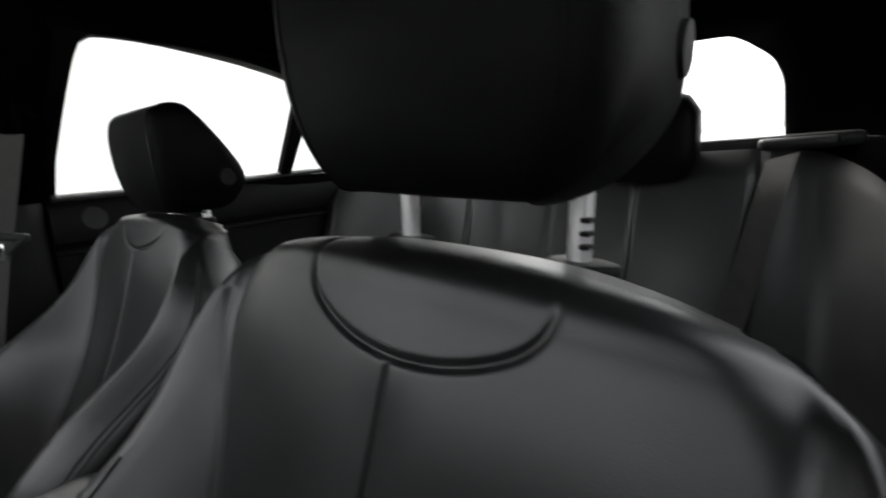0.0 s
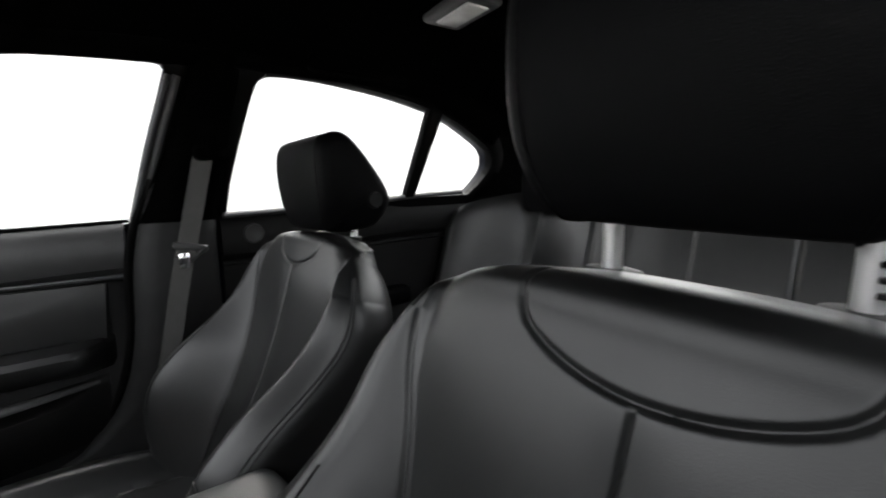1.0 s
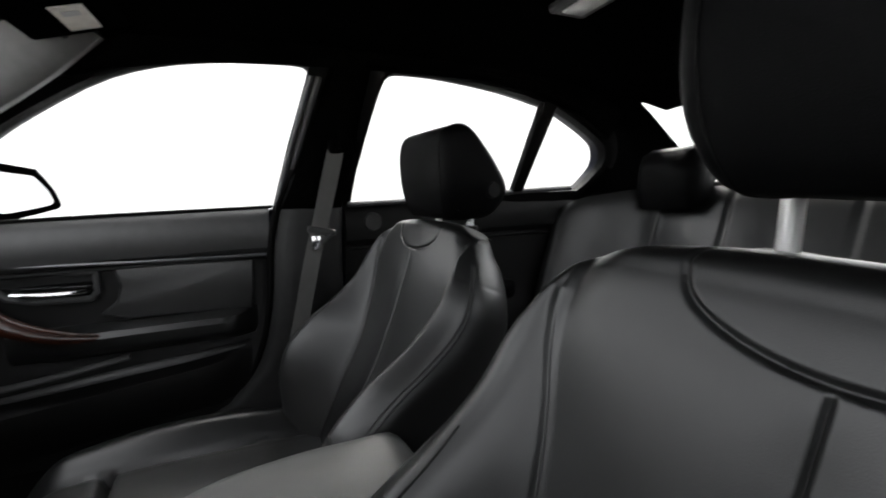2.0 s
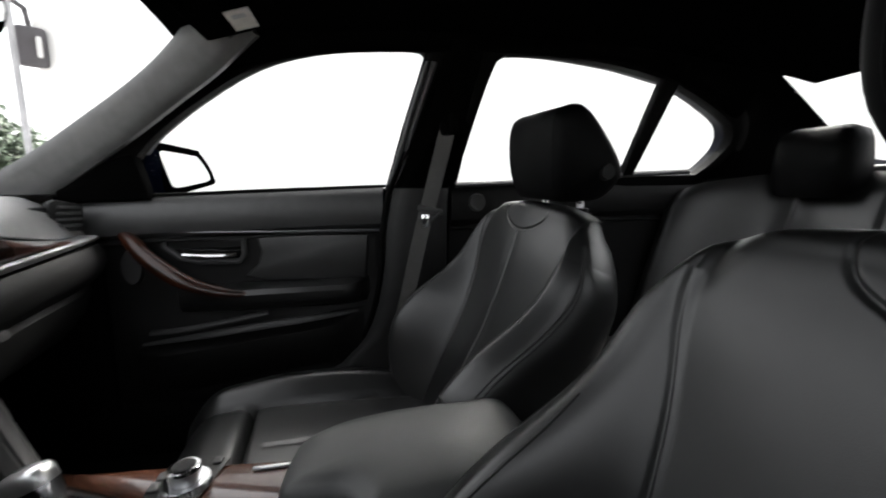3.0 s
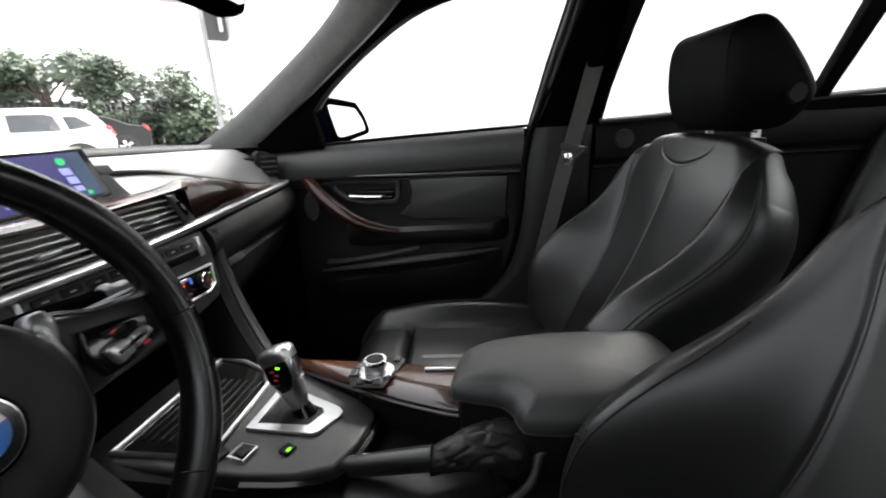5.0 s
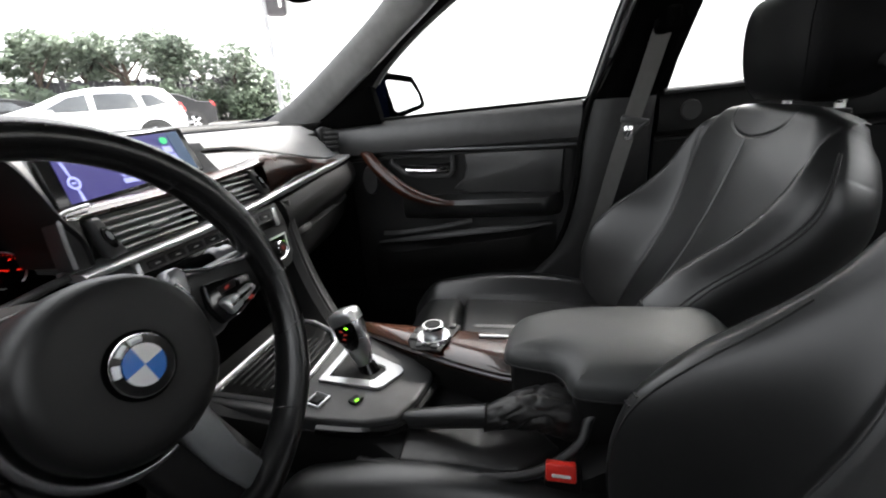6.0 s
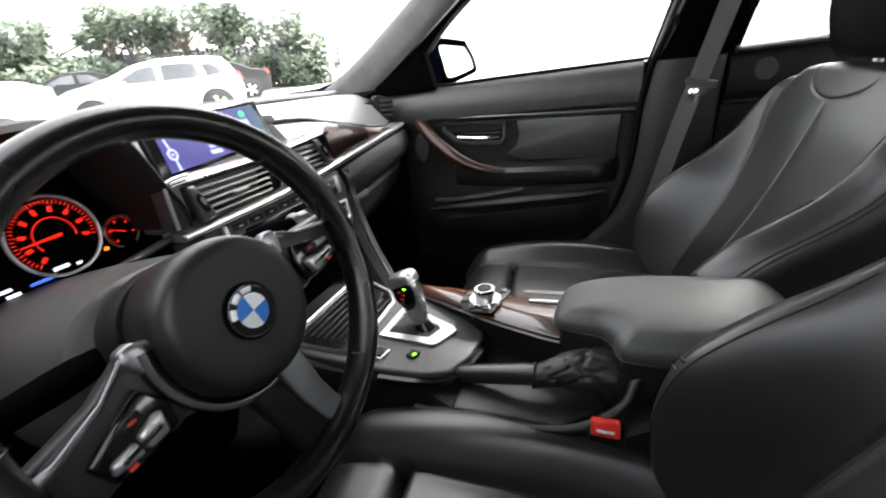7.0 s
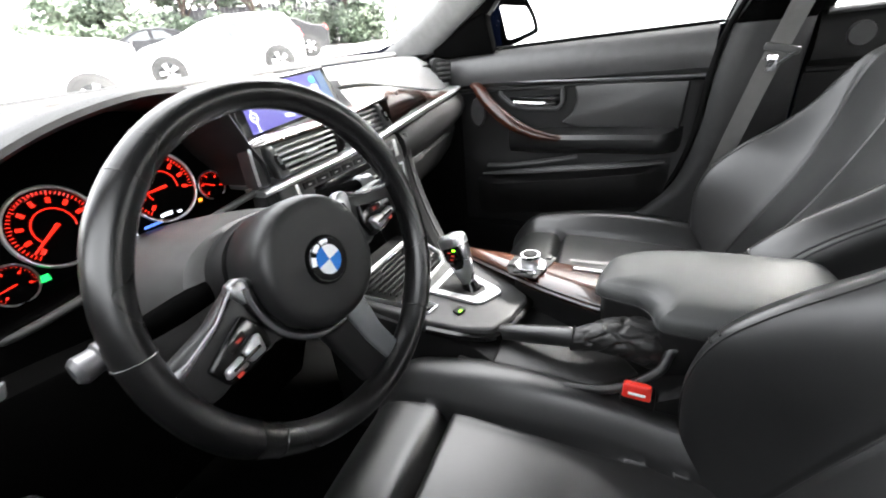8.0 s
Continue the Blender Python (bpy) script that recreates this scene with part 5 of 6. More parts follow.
# ---- steering wheel ----
def steering_wheel():
    c = Vector((-0.372, 1.261, 0.831))
    w = thing("steering_wheel", c, "black leather three-spoke steering wheel with silver spokes", "steering wheel")
    m = Matrix.Translation(c) @ pose(0, 0, 0, 0, 0, -4.4) @ pose(0, 0, 0, 74.2, 0, 0)   # local x right, y up in the wheel, z to the driver
    P = lambda x, y, z: m @ Vector((x, y, z))
    ct, st_ = math.cos(radians(11)), math.sin(radians(11))              # the wheel is turned a little to the left
    T = lambda x, y, z: P(x * ct - y * st_, x * st_ + y * ct, z)
    R = 0.155
    bm = bmesh.new()
    rings = []
    N, K = 120, 16
    for i in range(N):
        a = i * math.tau / N
        grip = 0.0015 * math.exp(-((math.degrees(a) % 180 - 35) / 14) ** 2) + 0.0015 * math.exp(-((math.degrees(a) % 180 - 145) / 14) ** 2)
        rr = 0.0140 + grip
        ring_ = []
        for k in range(K):
            b = k * math.tau / K
            rad = R + rr * math.cos(b) * 0.95
            ring_.append(bm.verts.new(P(rad * math.cos(a), rad * math.sin(a), rr * math.sin(b) * 1.12)))
        rings.append(ring_)
    for i in range(N):
        a, b = rings[i], rings[(i + 1) % N]
        for k in range(K):
            bm.faces.new((a[k], a[(k + 1) % K], b[(k + 1) % K], b[k]))
    rim = part("rim", bm, RIM_LEATHER, w, "worn black leather rim")
    for deg in (48, 132, 178, 2, 228, 312):
        a = radians(deg)
        pts = [P((R + 0.0136 * math.cos(b)) * math.cos(a), (R + 0.0136 * math.cos(b)) * math.sin(a), 0.0160 * math.sin(b)) for b in [k * math.tau / 20 for k in range(20)]]
        part("rim_seam", tube(pts, 0.0008, 5, True), RIM_LEATHER, rim)
    # airbag cover: a rounded cushion
    rings = []
    for z, k in ((-0.050, 0.84), (-0.042, 0.93), (-0.010, 0.985), (0.006, 1.0), (0.0135, 0.985), (0.0185, 0.95), (0.0215, 0.90), (0.0225, 0.80), (0.0225, 0.60), (0.0218, 0.46), (0.0222, 0.38), (0.0235, 0.20)):
        row = []
        for i in range(56):
            a = i * math.tau / 56
            sx, sy = math.cos(a), math.sin(a)
            rx = 0.0615
            ry = 0.0615
            row.append(P(rx * k * math.copysign(abs(sx) ** 0.94, sx), ry * k * math.copysign(abs(sy) ** 0.94, sy), z))
        rings.append(row)
    hub = loft("airbag_cover", rings, HUB_SKIN, w, "smooth black airbag cover", True, 60)
    # round badge: plain quarters
    def disc(r, h, mname, nm, lab="", a0=0, a1=360):
        n = max(6, int((a1 - a0) / 8))
        poly = [(r * math.cos(radians(a0 + (a1 - a0) * k / n)), r * math.sin(radians(a0 + (a1 - a0) * k / n))) for k in range(n + (0 if a1 - a0 == 360 else 1))]
        if a1 - a0 < 360:
            poly.append((0, 0))
        return part(nm, prism(poly, lambda a, b, z: T(a, b, z), 0.0225, 0.0235 + h, 0), mname, hub, lab)
    disc(0.0225, 0.0010, MATT_BLACK, "badge_seat")
    disc(0.0202, 0.0022, CHROME, "badge_rim", "chrome badge rim")
    disc(0.0194, 0.0030, PIANO, "badge_disc", "round black badge")
    for a0 in (62, 98, 140):
        pts = [T(0.0166 * math.cos(radians(a0 + 26 * k / 6)), 0.0166 * math.sin(radians(a0 + 26 * k / 6)), 0.0268) for k in range(7)]
        part("badge_bar", tube(pts, 0.0024, 6), BADGE_WHITE, hub, "plain chrome bar")
    disc(0.0135, 0.0036, BADGE_WHITE, "badge_field", "white badge quarter", 0, 90)
    disc(0.0135, 0.0036, BADGE_BLUE, "badge_field", "blue badge quarter", 90, 180)
    disc(0.0135, 0.0036, BADGE_WHITE, "badge_field", "white badge quarter", 180, 270)
    disc(0.0135, 0.0036, BADGE_BLUE, "badge_field", "blue badge quarter", 270, 360)
    # side spokes with switches
    for s in (-1, 1):
        f_ = lambda q: [(s * a, b) for a, b in q]
        sp = part("side_spoke", prism(f_([(0.050, 0.026), (0.068, 0.030), (0.100, 0.017), (0.150, 0.010), (0.150, -0.030), (0.128, -0.034), (0.100, -0.030), (0.078, -0.034), (0.055, -0.030)]), lambda a, b, z: T(a, b, z - 0.08 * max(0, abs(a) - 0.06)), -0.022, 0.0, 0.006, 3), STACK, w, "black side spoke")
        part("spoke_trim", prism(f_([(0.068, 0.033), (0.074, 0.0315), (0.099, 0.0175), (0.132, 0.0095), (0.143, 0.0105), (0.146, 0.0005), (0.130, 0.0045), (0.100, 0.0135), (0.076, 0.0265)]), T, -0.003, 0.0030, 0.0012, 2), ARC_CHROME, sp, "dark satin spoke trim")
        part("spoke_corner", prism(f_([(0.0600, 0.028), (0.066, 0.0345), (0.075, 0.0335), (0.0785, 0.026), (0.0745, 0.0155), (0.0690, 0.0060), (0.0655, 0.0125)]), T, -0.010, 0.0042, 0.003, 3), TRIM_SATIN, sp, "bright satin corner beside the cover")
        arc = [(0.0680 * math.cos(radians(g)), 0.0680 * math.sin(radians(g))) for g in range(160, 266, 7)]
        part("spoke_arc", tube([T(-s * a, b, -0.002) for a, b in arc], [0.0085 - 0.0045 * k / (len(arc) - 1) for k in range(len(arc))], 10, flat=0.8), ARC_CHROME, sp, "dark chrome edge round the cover")
        pad_ = [(0.082, 0.010), (0.074, -0.008), (0.077, -0.027), (0.098, -0.030), (0.122, -0.027), (0.127, -0.006), (0.100, 0.004)]
        part("switch_pad", prism(f_(pad_), T, -0.002, 0.006, 0.003, 3), PIANO, sp, "black switch pad")
        part("rocker", prism(f_([(0.082, -0.009), (0.088, -0.008), (0.101, -0.012), (0.101, -0.0235), (0.086, -0.0245)]), T, 0.004, 0.0115, 0.0025, 3), SATIN, sp, "satin rocker switch")
        part("rocker", prism(f_([(0.103, -0.0125), (0.119, -0.0130), (0.122, -0.0205), (0.103, -0.0235)]), T, 0.004, 0.0105, 0.0025, 3), SATIN, sp, "satin rocker switch")
        part("rocker_gap", prism(f_([(0.088, -0.0155), (0.115, -0.0160), (0.115, -0.0185), (0.088, -0.0185)]), T, 0.008, 0.0118, 0.0006), PIANO, sp)
        part("switch_key", prism(f_([(0.090, 0.001), (0.108, -0.002), (0.106, -0.008), (0.090, -0.005)]), T, 0.004, 0.0078, 0.001), PLASTIC, sp)
        for a, b in ((0.097, -0.003), (0.112, -0.0245)):
            part("switch_mark", prism(f_([(a - 0.0025, b - 0.001), (a + 0.0025, b - 0.001), (a + 0.0025, b + 0.001), (a - 0.0025, b + 0.001)]), T, 0.006, 0.0083, 0), LED_DIM, sp)
    # lower spoke: a dark web with a satin plate
    lg = part("lower_spoke", prism([(-0.032, -0.058), (0.030, -0.058), (0.028, -0.110), (0.034, -0.148), (-0.022, -0.148), (-0.026, -0.110)], T, -0.022, -0.004, 0.005, 3), PLASTIC, w, "black lower spoke")
    part("spoke_plate", prism([(-0.002, -0.066), (0.028, -0.062), (0.027, -0.108), (0.033, -0.142), (0.010, -0.146), (0.002, -0.110)], T, -0.006, 0.001, 0.003, 3), SPOKE_GREY, lg, "satin spoke plate")
    # column: a dark neck, then a widening shroud
    def oval(z, rx, up, down):
        return [P(rx * math.copysign(abs(math.cos(a)) ** 0.8, math.cos(a)), (up if math.sin(a) > 0 else down) * math.copysign(abs(math.sin(a)) ** 0.8, math.sin(a)) - 0.004, z) for a in [i * math.tau / 44 for i in range(44)]]
    col = tagged(loft("steering_column", [oval(-0.072, 0.076, 0.055, 0.066), oval(-0.076, 0.083, 0.060, 0.072), (oval(-0.095, 0.088, 0.062, 0.076)), oval(-0.14, 0.094, 0.066, 0.082), oval(-0.20, 0.100, 0.070, 0.090), oval(-0.30, 0.105, 0.074, 0.10)], COLUMN_GREY), "grey steering column shroud behind the wheel", "steering column")
    loft("column_neck", [oval(-0.045, 0.060, 0.058, 0.060), oval(-0.056, 0.063, 0.060, 0.062), oval(-0.066, 0.064, 0.056, 0.062), oval(-0.090, 0.064, 0.056, 0.062)], PLASTIC, col, "black neck of the column")
    for s in (-1, 1):
        up = 0.036 if s > 0 else 0.007
        st = part("control_stalk", tube([P(s * 0.05, up, -0.080), P(s * 0.095, up, -0.068), P(s * 0.125, up, -0.063), P(s * 0.152, up - 0.001, -0.060)], [0.011, 0.012, 0.0105, 0.0085], 14), MATT_BLACK, col, "black control stalk")
        part("stalk_tip", tube([P(s * 0.150, up - 0.001, -0.060), P(s * 0.154, up - 0.001, -0.060), P(s * 0.158, up - 0.001, -0.060), P(s * 0.160, up - 0.001, -0.060), P(s * 0.172, up - 0.002, -0.059), P(s * 0.176, up - 0.002, -0.059)], [0.0100, 0.0125, 0.0125, 0.0100, 0.0112, 0.008], 16), SATIN_DARK, st, "dark silver stalk tip")


TRIM_SATIN = mat("spoke_satin", (0.36, 0.36, 0.37), 0.35, metal=0.9)
ARC_CHROME = mat("dark_satin_chrome", (0.22, 0.22, 0.23), 0.25, metal=1.0)
HUB_SKIN = mat("airbag_cover_skin", (0.008, 0.008, 0.008), 0.42, spec=0.4, bump=0.2, bscale=1400)
SPOKE_GREY = mat("satin_grey_spoke", (0.22, 0.23, 0.24), 0.34, metal=0.6)
COLUMN_GREY = mat("column_plastic", (0.06, 0.059, 0.058), 0.42, bump=0.2, bscale=1300)
RIM_LEATHER = mat("wheel_rim_leather", (0.0045, 0.0045, 0.0045), 0.27, spec=0.6, bump=0.12, bscale=1300)
BADGE_WHITE = mat("badge_white", (0.75, 0.77, 0.78), 0.2, coat=0.5, var=0.02)
BADGE_BLUE = mat("badge_blue", (0.02, 0.16, 0.55), 0.2, coat=0.5, var=0.03)
steering_wheel()

# lower dash on the driver's side, with its satin strip and light switch
low = thing("driver_lower_dash", (-0.55, 1.5, 0.7), "black lower dashboard panel beside the steering column", "dashboard panel")
part("knee_panel", prism([(-0.735, 0.78), (-0.60, 0.775), (-0.52, 0.765), (-0.42, 0.750), (-0.30, 0.755), (-0.222, 0.775), (-0.212, 0.62), (-0.25, 0.52), (-0.735, 0.50)], lambda a, b, h: (a, 1.50 - h + (0.78 - b) * 0.12, b), 0.0, 0.05, 0.008), MATT_BLACK, low)
part("satin_strip", prism([(-0.735, 0.752), (-0.56, 0.772), (-0.555, 0.786), (-0.735, 0.772)], lambda a, b, h: (a, 1.452 - h, b), 0.0, 0.006, 0.002), SATIN, low, "satin trim strip")
part("wood_end", prism([(-0.735, 0.776), (-0.575, 0.788), (-0.60, 0.81), (-0.735, 0.82)], lambda a, b, h: (a, 1.470 - h, b), 0.0, 0.01, 0.003), WOOD, low, "burl wood end piece")
part("switch_surround", tube(smooth_path([(-0.735, 1.462, 0.66), (-0.62, 1.462, 0.672), (-0.585, 1.465, 0.66), (-0.60, 1.47, 0.63), (-0.735, 1.48, 0.60)], 5), 0.004, 8), PLASTIC_GREY, low)
bm = bmesh.new()
bmesh.ops.create_cone(bm, cap_ends=True, segments=24, radius1=0.017, radius2=0.015, depth=0.016, matrix=Matrix.Translation((-0.665, 1.452, 0.70)) @ pose(0, 0, 0, 90, 0, 0))
part("light_switch", bm, PLASTIC_GREY, low, "round light switch")


# ---- centre console ----
STRIP_WOOD = mat("strip_walnut", (0.008, 0.0036, 0.0024), 0.24, coat=0.8, spec=0.5, scale=70, color2=(0.060, 0.022, 0.012), streak=(1, 0.35, 1))


STRIP_LEFT = [(0, 0.126), (0.12, 0.108), (0.43, 0.058), (0.7, 0.015), (1.0, -0.020)]     # left edge of the wood strip along its length


def console():
    d = thing("centre_console", (0, 1.1, 0.4), "black centre console with burl wood and satin trim", "car console")
    # tunnel body
    rings = []
    for y, xl, xr, z in ((1.52, -0.15, 0.15, 0.60), (1.40, -0.135, 0.135, 0.575), (1.30, -0.128, 0.128, 0.560), (1.22, -0.125, 0.125, 0.548), (1.16, -0.145, 0.122, 0.535), (1.05, -0.150, 0.115, 0.530), (0.96, -0.150, 0.11, 0.540), (0.90, -0.130, 0.11, 0.56), (0.60, -0.115, 0.11, 0.57), (0.30, -0.11, 0.11, 0.55)):
        rings.append([(xl, y, 0.26), (xl, y, z - 0.03), (xl + 0.006, y, z - 0.012), (xl + 0.018, y, z - 0.006), (0, y, z - 0.006), (xr - 0.018, y, z - 0.006), (xr - 0.006, y, z - 0.012), (xr, y, z - 0.03), (xr, y, 0.26)])
    loft("tunnel_body", rings, PLASTIC, d, "black tunnel trim")
    # shifter deck
    deck = [(-0.124, 1.49), (-0.122, 1.30), (-0.114, 1.235), (-0.096, 1.192), (-0.05, 1.174), (0.008, 1.165), (0.024, 1.170), (0.055, 1.215), (0.105, 1.31), (0.130, 1.49)]
    slope = lambda y: 0.566 + (y - 1.2) * 0.07
    part("shifter_deck", prism(deck, lambda a, b, h: (a, b, slope(b) + h), -0.03, 0.0, 0.006, 3), PLASTIC_GREY, d, "black grained shifter deck")
    part("deck_edge", tube(smooth_path([(a, b, slope(b) - 0.016) for a, b in around(deck[1:8], 0.002)], 5), 0.008, 8), PIANO, d)
    # open tray ahead of the selector
    tray = [(-0.100, 1.360), (0.062, 1.366), (0.098, 1.390), (0.122, 1.440), (0.122, 1.482), (-0.104, 1.482)]
    part("tray_well", prism(tray, lambda a, b, h: (a, b, slope(b) + h), 0.0, 0.0015, 0), PIANO, d, "dark storage tray")
    for k in range(8):
        part("tray_rib", box((-0.005, 1.376 + 0.013 * k, slope(1.376 + 0.013 * k) + 0.003), (0.150, 0.004, 0.003), 0.001, 1), PLASTIC, d)
    part("tray_frame", tube([(a, b, slope(b) + 0.003) for a, b in around(tray, 0.004)], 0.0045, 8, True), SATIN, d, "satin tray frame")
    # selector surround
    sur = [(-0.046, 1.338), (0.052, 1.334), (0.060, 1.326), (0.016, 1.222), (0.006, 1.213), (-0.004, 1.214), (-0.040, 1.232), (-0.046, 1.240)]
    inn = [(-0.034, 1.326), (0.040, 1.323), (0.010, 1.246), (0.0, 1.240), (-0.030, 1.252)]
    sheet("selector_surround", sur, [inn], lambda a, b, h: (a, b, slope(b) + h + 0.001), 0.005, SATIN, d, "satin silver selector surround")
    part("selector_boot", prism(inn, lambda a, b, h: (a, b, slope(b) + h), 0.0, 0.003, 0), PLASTIC, d)
    # buttons on the deck
    for a, b, w in ((-0.096, 1.345, 0.020), (-0.088, 1.318, 0.016), (-0.076, 1.262, 0.018)):
        part("deck_button", box((a, b, slope(b) + 0.003), (w, 0.016, 0.006), 0.002, 2, (0, 0, -20)), PLASTIC, d, "black push button")
    part("button_frame", tube([(a, b, slope(b) + 0.004) for a, b in ((-0.104, 1.308), (-0.098, 1.332), (-0.074, 1.326), (-0.078, 1.304))], 0.0022, 6, True), SATIN, d)
    part("button_lamp", box((-0.080, 1.258, slope(1.258) + 0.006), (0.0060, 0.0042, 0.002), 0, 1, (0, 0, -20)), LED_GREEN, d, "green lamp")
    # wood strip on the passenger side
    rings = []
    for j in range(25):
        t = j / 24
        y = 1.36 - 0.325 * t
        xl = soft(STRIP_LEFT, t, 0.08)
        xr = lerp([(0, 0.136), (0.35, 0.122), (1.0, 0.092)], t)
        z = 0.590 + 0.010 * t
        rings.append([(xl, y, z - 0.022), (xl - 0.001, y, z - 0.006), (xl + 0.006, y, z), ((xl + xr) / 2, y, z + 0.004), (xr - 0.006, y, z), (xr, y, z - 0.008), (xr, y, z - 0.04)])
    loft("wood_strip", rings, STRIP_WOOD, d, "glossy dark burl wood strip")
    part("strip_edge", tube([(soft(STRIP_LEFT, j / 24, 0.08) - 0.002, 1.36 - 0.325 * j / 24, 0.577 + 0.010 * j / 24) for j in range(25)], 0.0026, 6), SATIN_DARK, d, "satin edge line")
    part("strip_wall", prism([(1.20, 0.585), (1.03, 0.595), (1.03, 0.52), (1.20, 0.52)], lambda a, b, h: (lerp([(1.03, -0.020), (1.13, 0.016), (1.20, 0.047)], a) + h, a, b), 0.0, 0.03, 0.003), PLASTIC, d)
    part("lid_slot", box((0.075, 1.070, 0.6035), (0.006, 0.050, 0.004), 0.001, 1), SATIN, d)
    # handbrake recess rim
    part("recess_rim", tube(smooth_path([(-0.135, 1.24, 0.520), (-0.148, 1.17, 0.528), (-0.148, 1.08, 0.530), (-0.140, 1.00, 0.540), (-0.110, 0.945, 0.562), (-0.085, 0.925, 0.590), (-0.085, 0.86, 0.600)], 6), 0.0065, 10), STACK, d, "raised recess rim")
    return d


tunnel = console()


LEVER_METAL = mat("lever_metal", (0.55, 0.55, 0.56), 0.28, metal=1.0)
CAP_CHROME = mat("brushed_cap_chrome", (0.92, 0.92, 0.93), 0.34, metal=1.0, var=0.03)


def selector():
    d = thing("gear_selector", (0.0, 1.28, 0.57), "silver and black electronic gear selector lever", "gear lever")
    a, b = Vector((0.002, 1.272, 0.572)), Vector((0.018, 1.312, 0.668))
    ax = (b - a).normalized()
    sx = Vector((1, 0, 0)) - ax * ax.x
    sx.normalize()
    sy = ax.cross(sx)
    rings = []
    for t, w, h in ((0.0, 0.012, 0.012), (0.12, 0.011, 0.012), (0.3, 0.014, 0.017), (0.5, 0.017, 0.022), (0.7, 0.0190, 0.026), (0.86, 0.0190, 0.027), (0.95, 0.0170, 0.025), (1.0, 0.012, 0.018)):
        c = a.lerp(b, t)
        rings.append([c + sx * w * math.copysign(abs(math.cos(k)) ** 0.7, math.cos(k)) + sy * h * math.copysign(abs(math.sin(k)) ** 0.7, math.sin(k)) for k in [i * math.tau / 24 for i in range(24)]])
    loft("lever", rings, LEVER_METAL, d, "dark satin lever", True, 60)
    part("lever_foot", tube([a - ax * 0.006, a + ax * 0.012], [0.019, 0.014], 16), PIANO, d)
    # glossy black face turned to the driver
    face = []
    for t, w in ((0.42, 0.50), (0.50, 0.75), (0.60, 0.95), (0.72, 1.0), (0.84, 0.9)):
        c = a.lerp(b, t)
        k = lerp([(0.34, 0.0160), (0.46, 0.0180), (0.56, 0.0195), (1.0, 0.0195)], t)
        face.append([c - sx * (k + 0.0006) + sy * h * w for h in (-0.020, -0.010, 0.0, 0.010, 0.020)])
    face = [[q - sx * (0.002 if 0 < i < 4 else -0.004) for i, q in enumerate(row)] for row in face]
    v, f = skin(face)
    n = len(v)
    v += [q + sx * 0.004 for q in v]
    f += [tuple(n + k for k in q[::-1]) for q in f]
    fc = finish("shift_face", v, f, PIANO, d, "gloss black shift pattern face")
    for t, h, m, w in ((0.78, -0.008, LED_GREEN, 0.003), (0.76, 0.003, LED_DIM, 0.0025), (0.69, -0.002, LED_DIM, 0.003), (0.63, 0.003, LED_DIM, 0.0025)):
        c = a.lerp(b, t) - sx * 0.0222 + sy * h
        part("shift_mark", box(c, (0.0012, 0.006, w), 0, 1), m, fc)
    # chrome cap and parking button
    rings = []
    for t, k in ((0.84, 0.98), (0.92, 1.0), (0.98, 0.98), (1.03, 0.84), (1.055, 0.55), (1.06, 0.2)):
        c = a.lerp(b, t)
        rings.append([c + sx * 0.0200 * k * math.copysign(abs(math.cos(q)) ** 0.7, math.cos(q)) + sy * 0.0275 * k * math.copysign(abs(math.sin(q)) ** 0.7, math.sin(q)) for q in [i * math.tau / 24 for i in range(24)]])
    cap = loft("cap", rings, CAP_CHROME, d, "bright chrome cap", True, 60)
    part("park_button", box(a.lerp(b, 1.05), (0.014, 0.012, 0.003), 0.001, 1, (-22, 0, 0)), SATIN_DARK, cap)


selector()


def rotary():
    d = thing("rotary_controller", (0.045, 1.175, 0.60), "chrome rotary controller knob with black buttons", "control knob")
    c = Vector((0.062, 1.172, 0.599))
    def ringdisc(r0, r1, z0, z1, m, nm, lab=""):
        bm = bmesh.new()
        bmesh.ops.create_cone(bm, cap_ends=True, segments=40, radius1=r0, radius2=r1, depth=z1 - z0, matrix=Matrix.Translation(c + Vector((0, 0, (z0 + z1) / 2))))
        bmesh.ops.bevel(bm, geom=[e for e in bm.edges if e.calc_face_angle(0) > 0.7], offset=0.0012, segments=2, affect="EDGES")
        return part(nm, bm, m, d, lab)
    part("button_plate", prism([(-0.040, -0.020), (0.045, -0.040), (0.055, -0.020), (0.050, 0.035), (-0.01, 0.045), (-0.038, 0.030)], lambda a, b, h: (c.x + a, c.y + b, c.z + h), 0.0, 0.004, 0.002), PLASTIC, d, "black button plate")
    ringdisc(0.0315, 0.028, 0.003, 0.010, CHROME, "base_ring", "chrome base ring")
    ringdisc(0.018, 0.0185, 0.010, 0.026, SATIN, "knob_side", "satin knurled knob")
    ringdisc(0.0195, 0.018, 0.024, 0.030, CHROME, "knob_rim", "chrome knob rim")
    ringdisc(0.0140, 0.0135, 0.0295, 0.0315, PLASTIC, "knob_top", "black knob top")
    for a, b, w in ((-0.002, 0.036, 0.018), (0.018, 0.034, 0.016), (-0.028, 0.018, 0.012), (0.040, 0.020, 0.012), (0.040, -0.026, 0.014), (-0.030, -0.008, 0.010)):
        part("menu_button", box(c + Vector((a, b, 0.005)), (w, 0.012, 0.006), 0.002, 2), PLASTIC_GREY, d)


rotary()


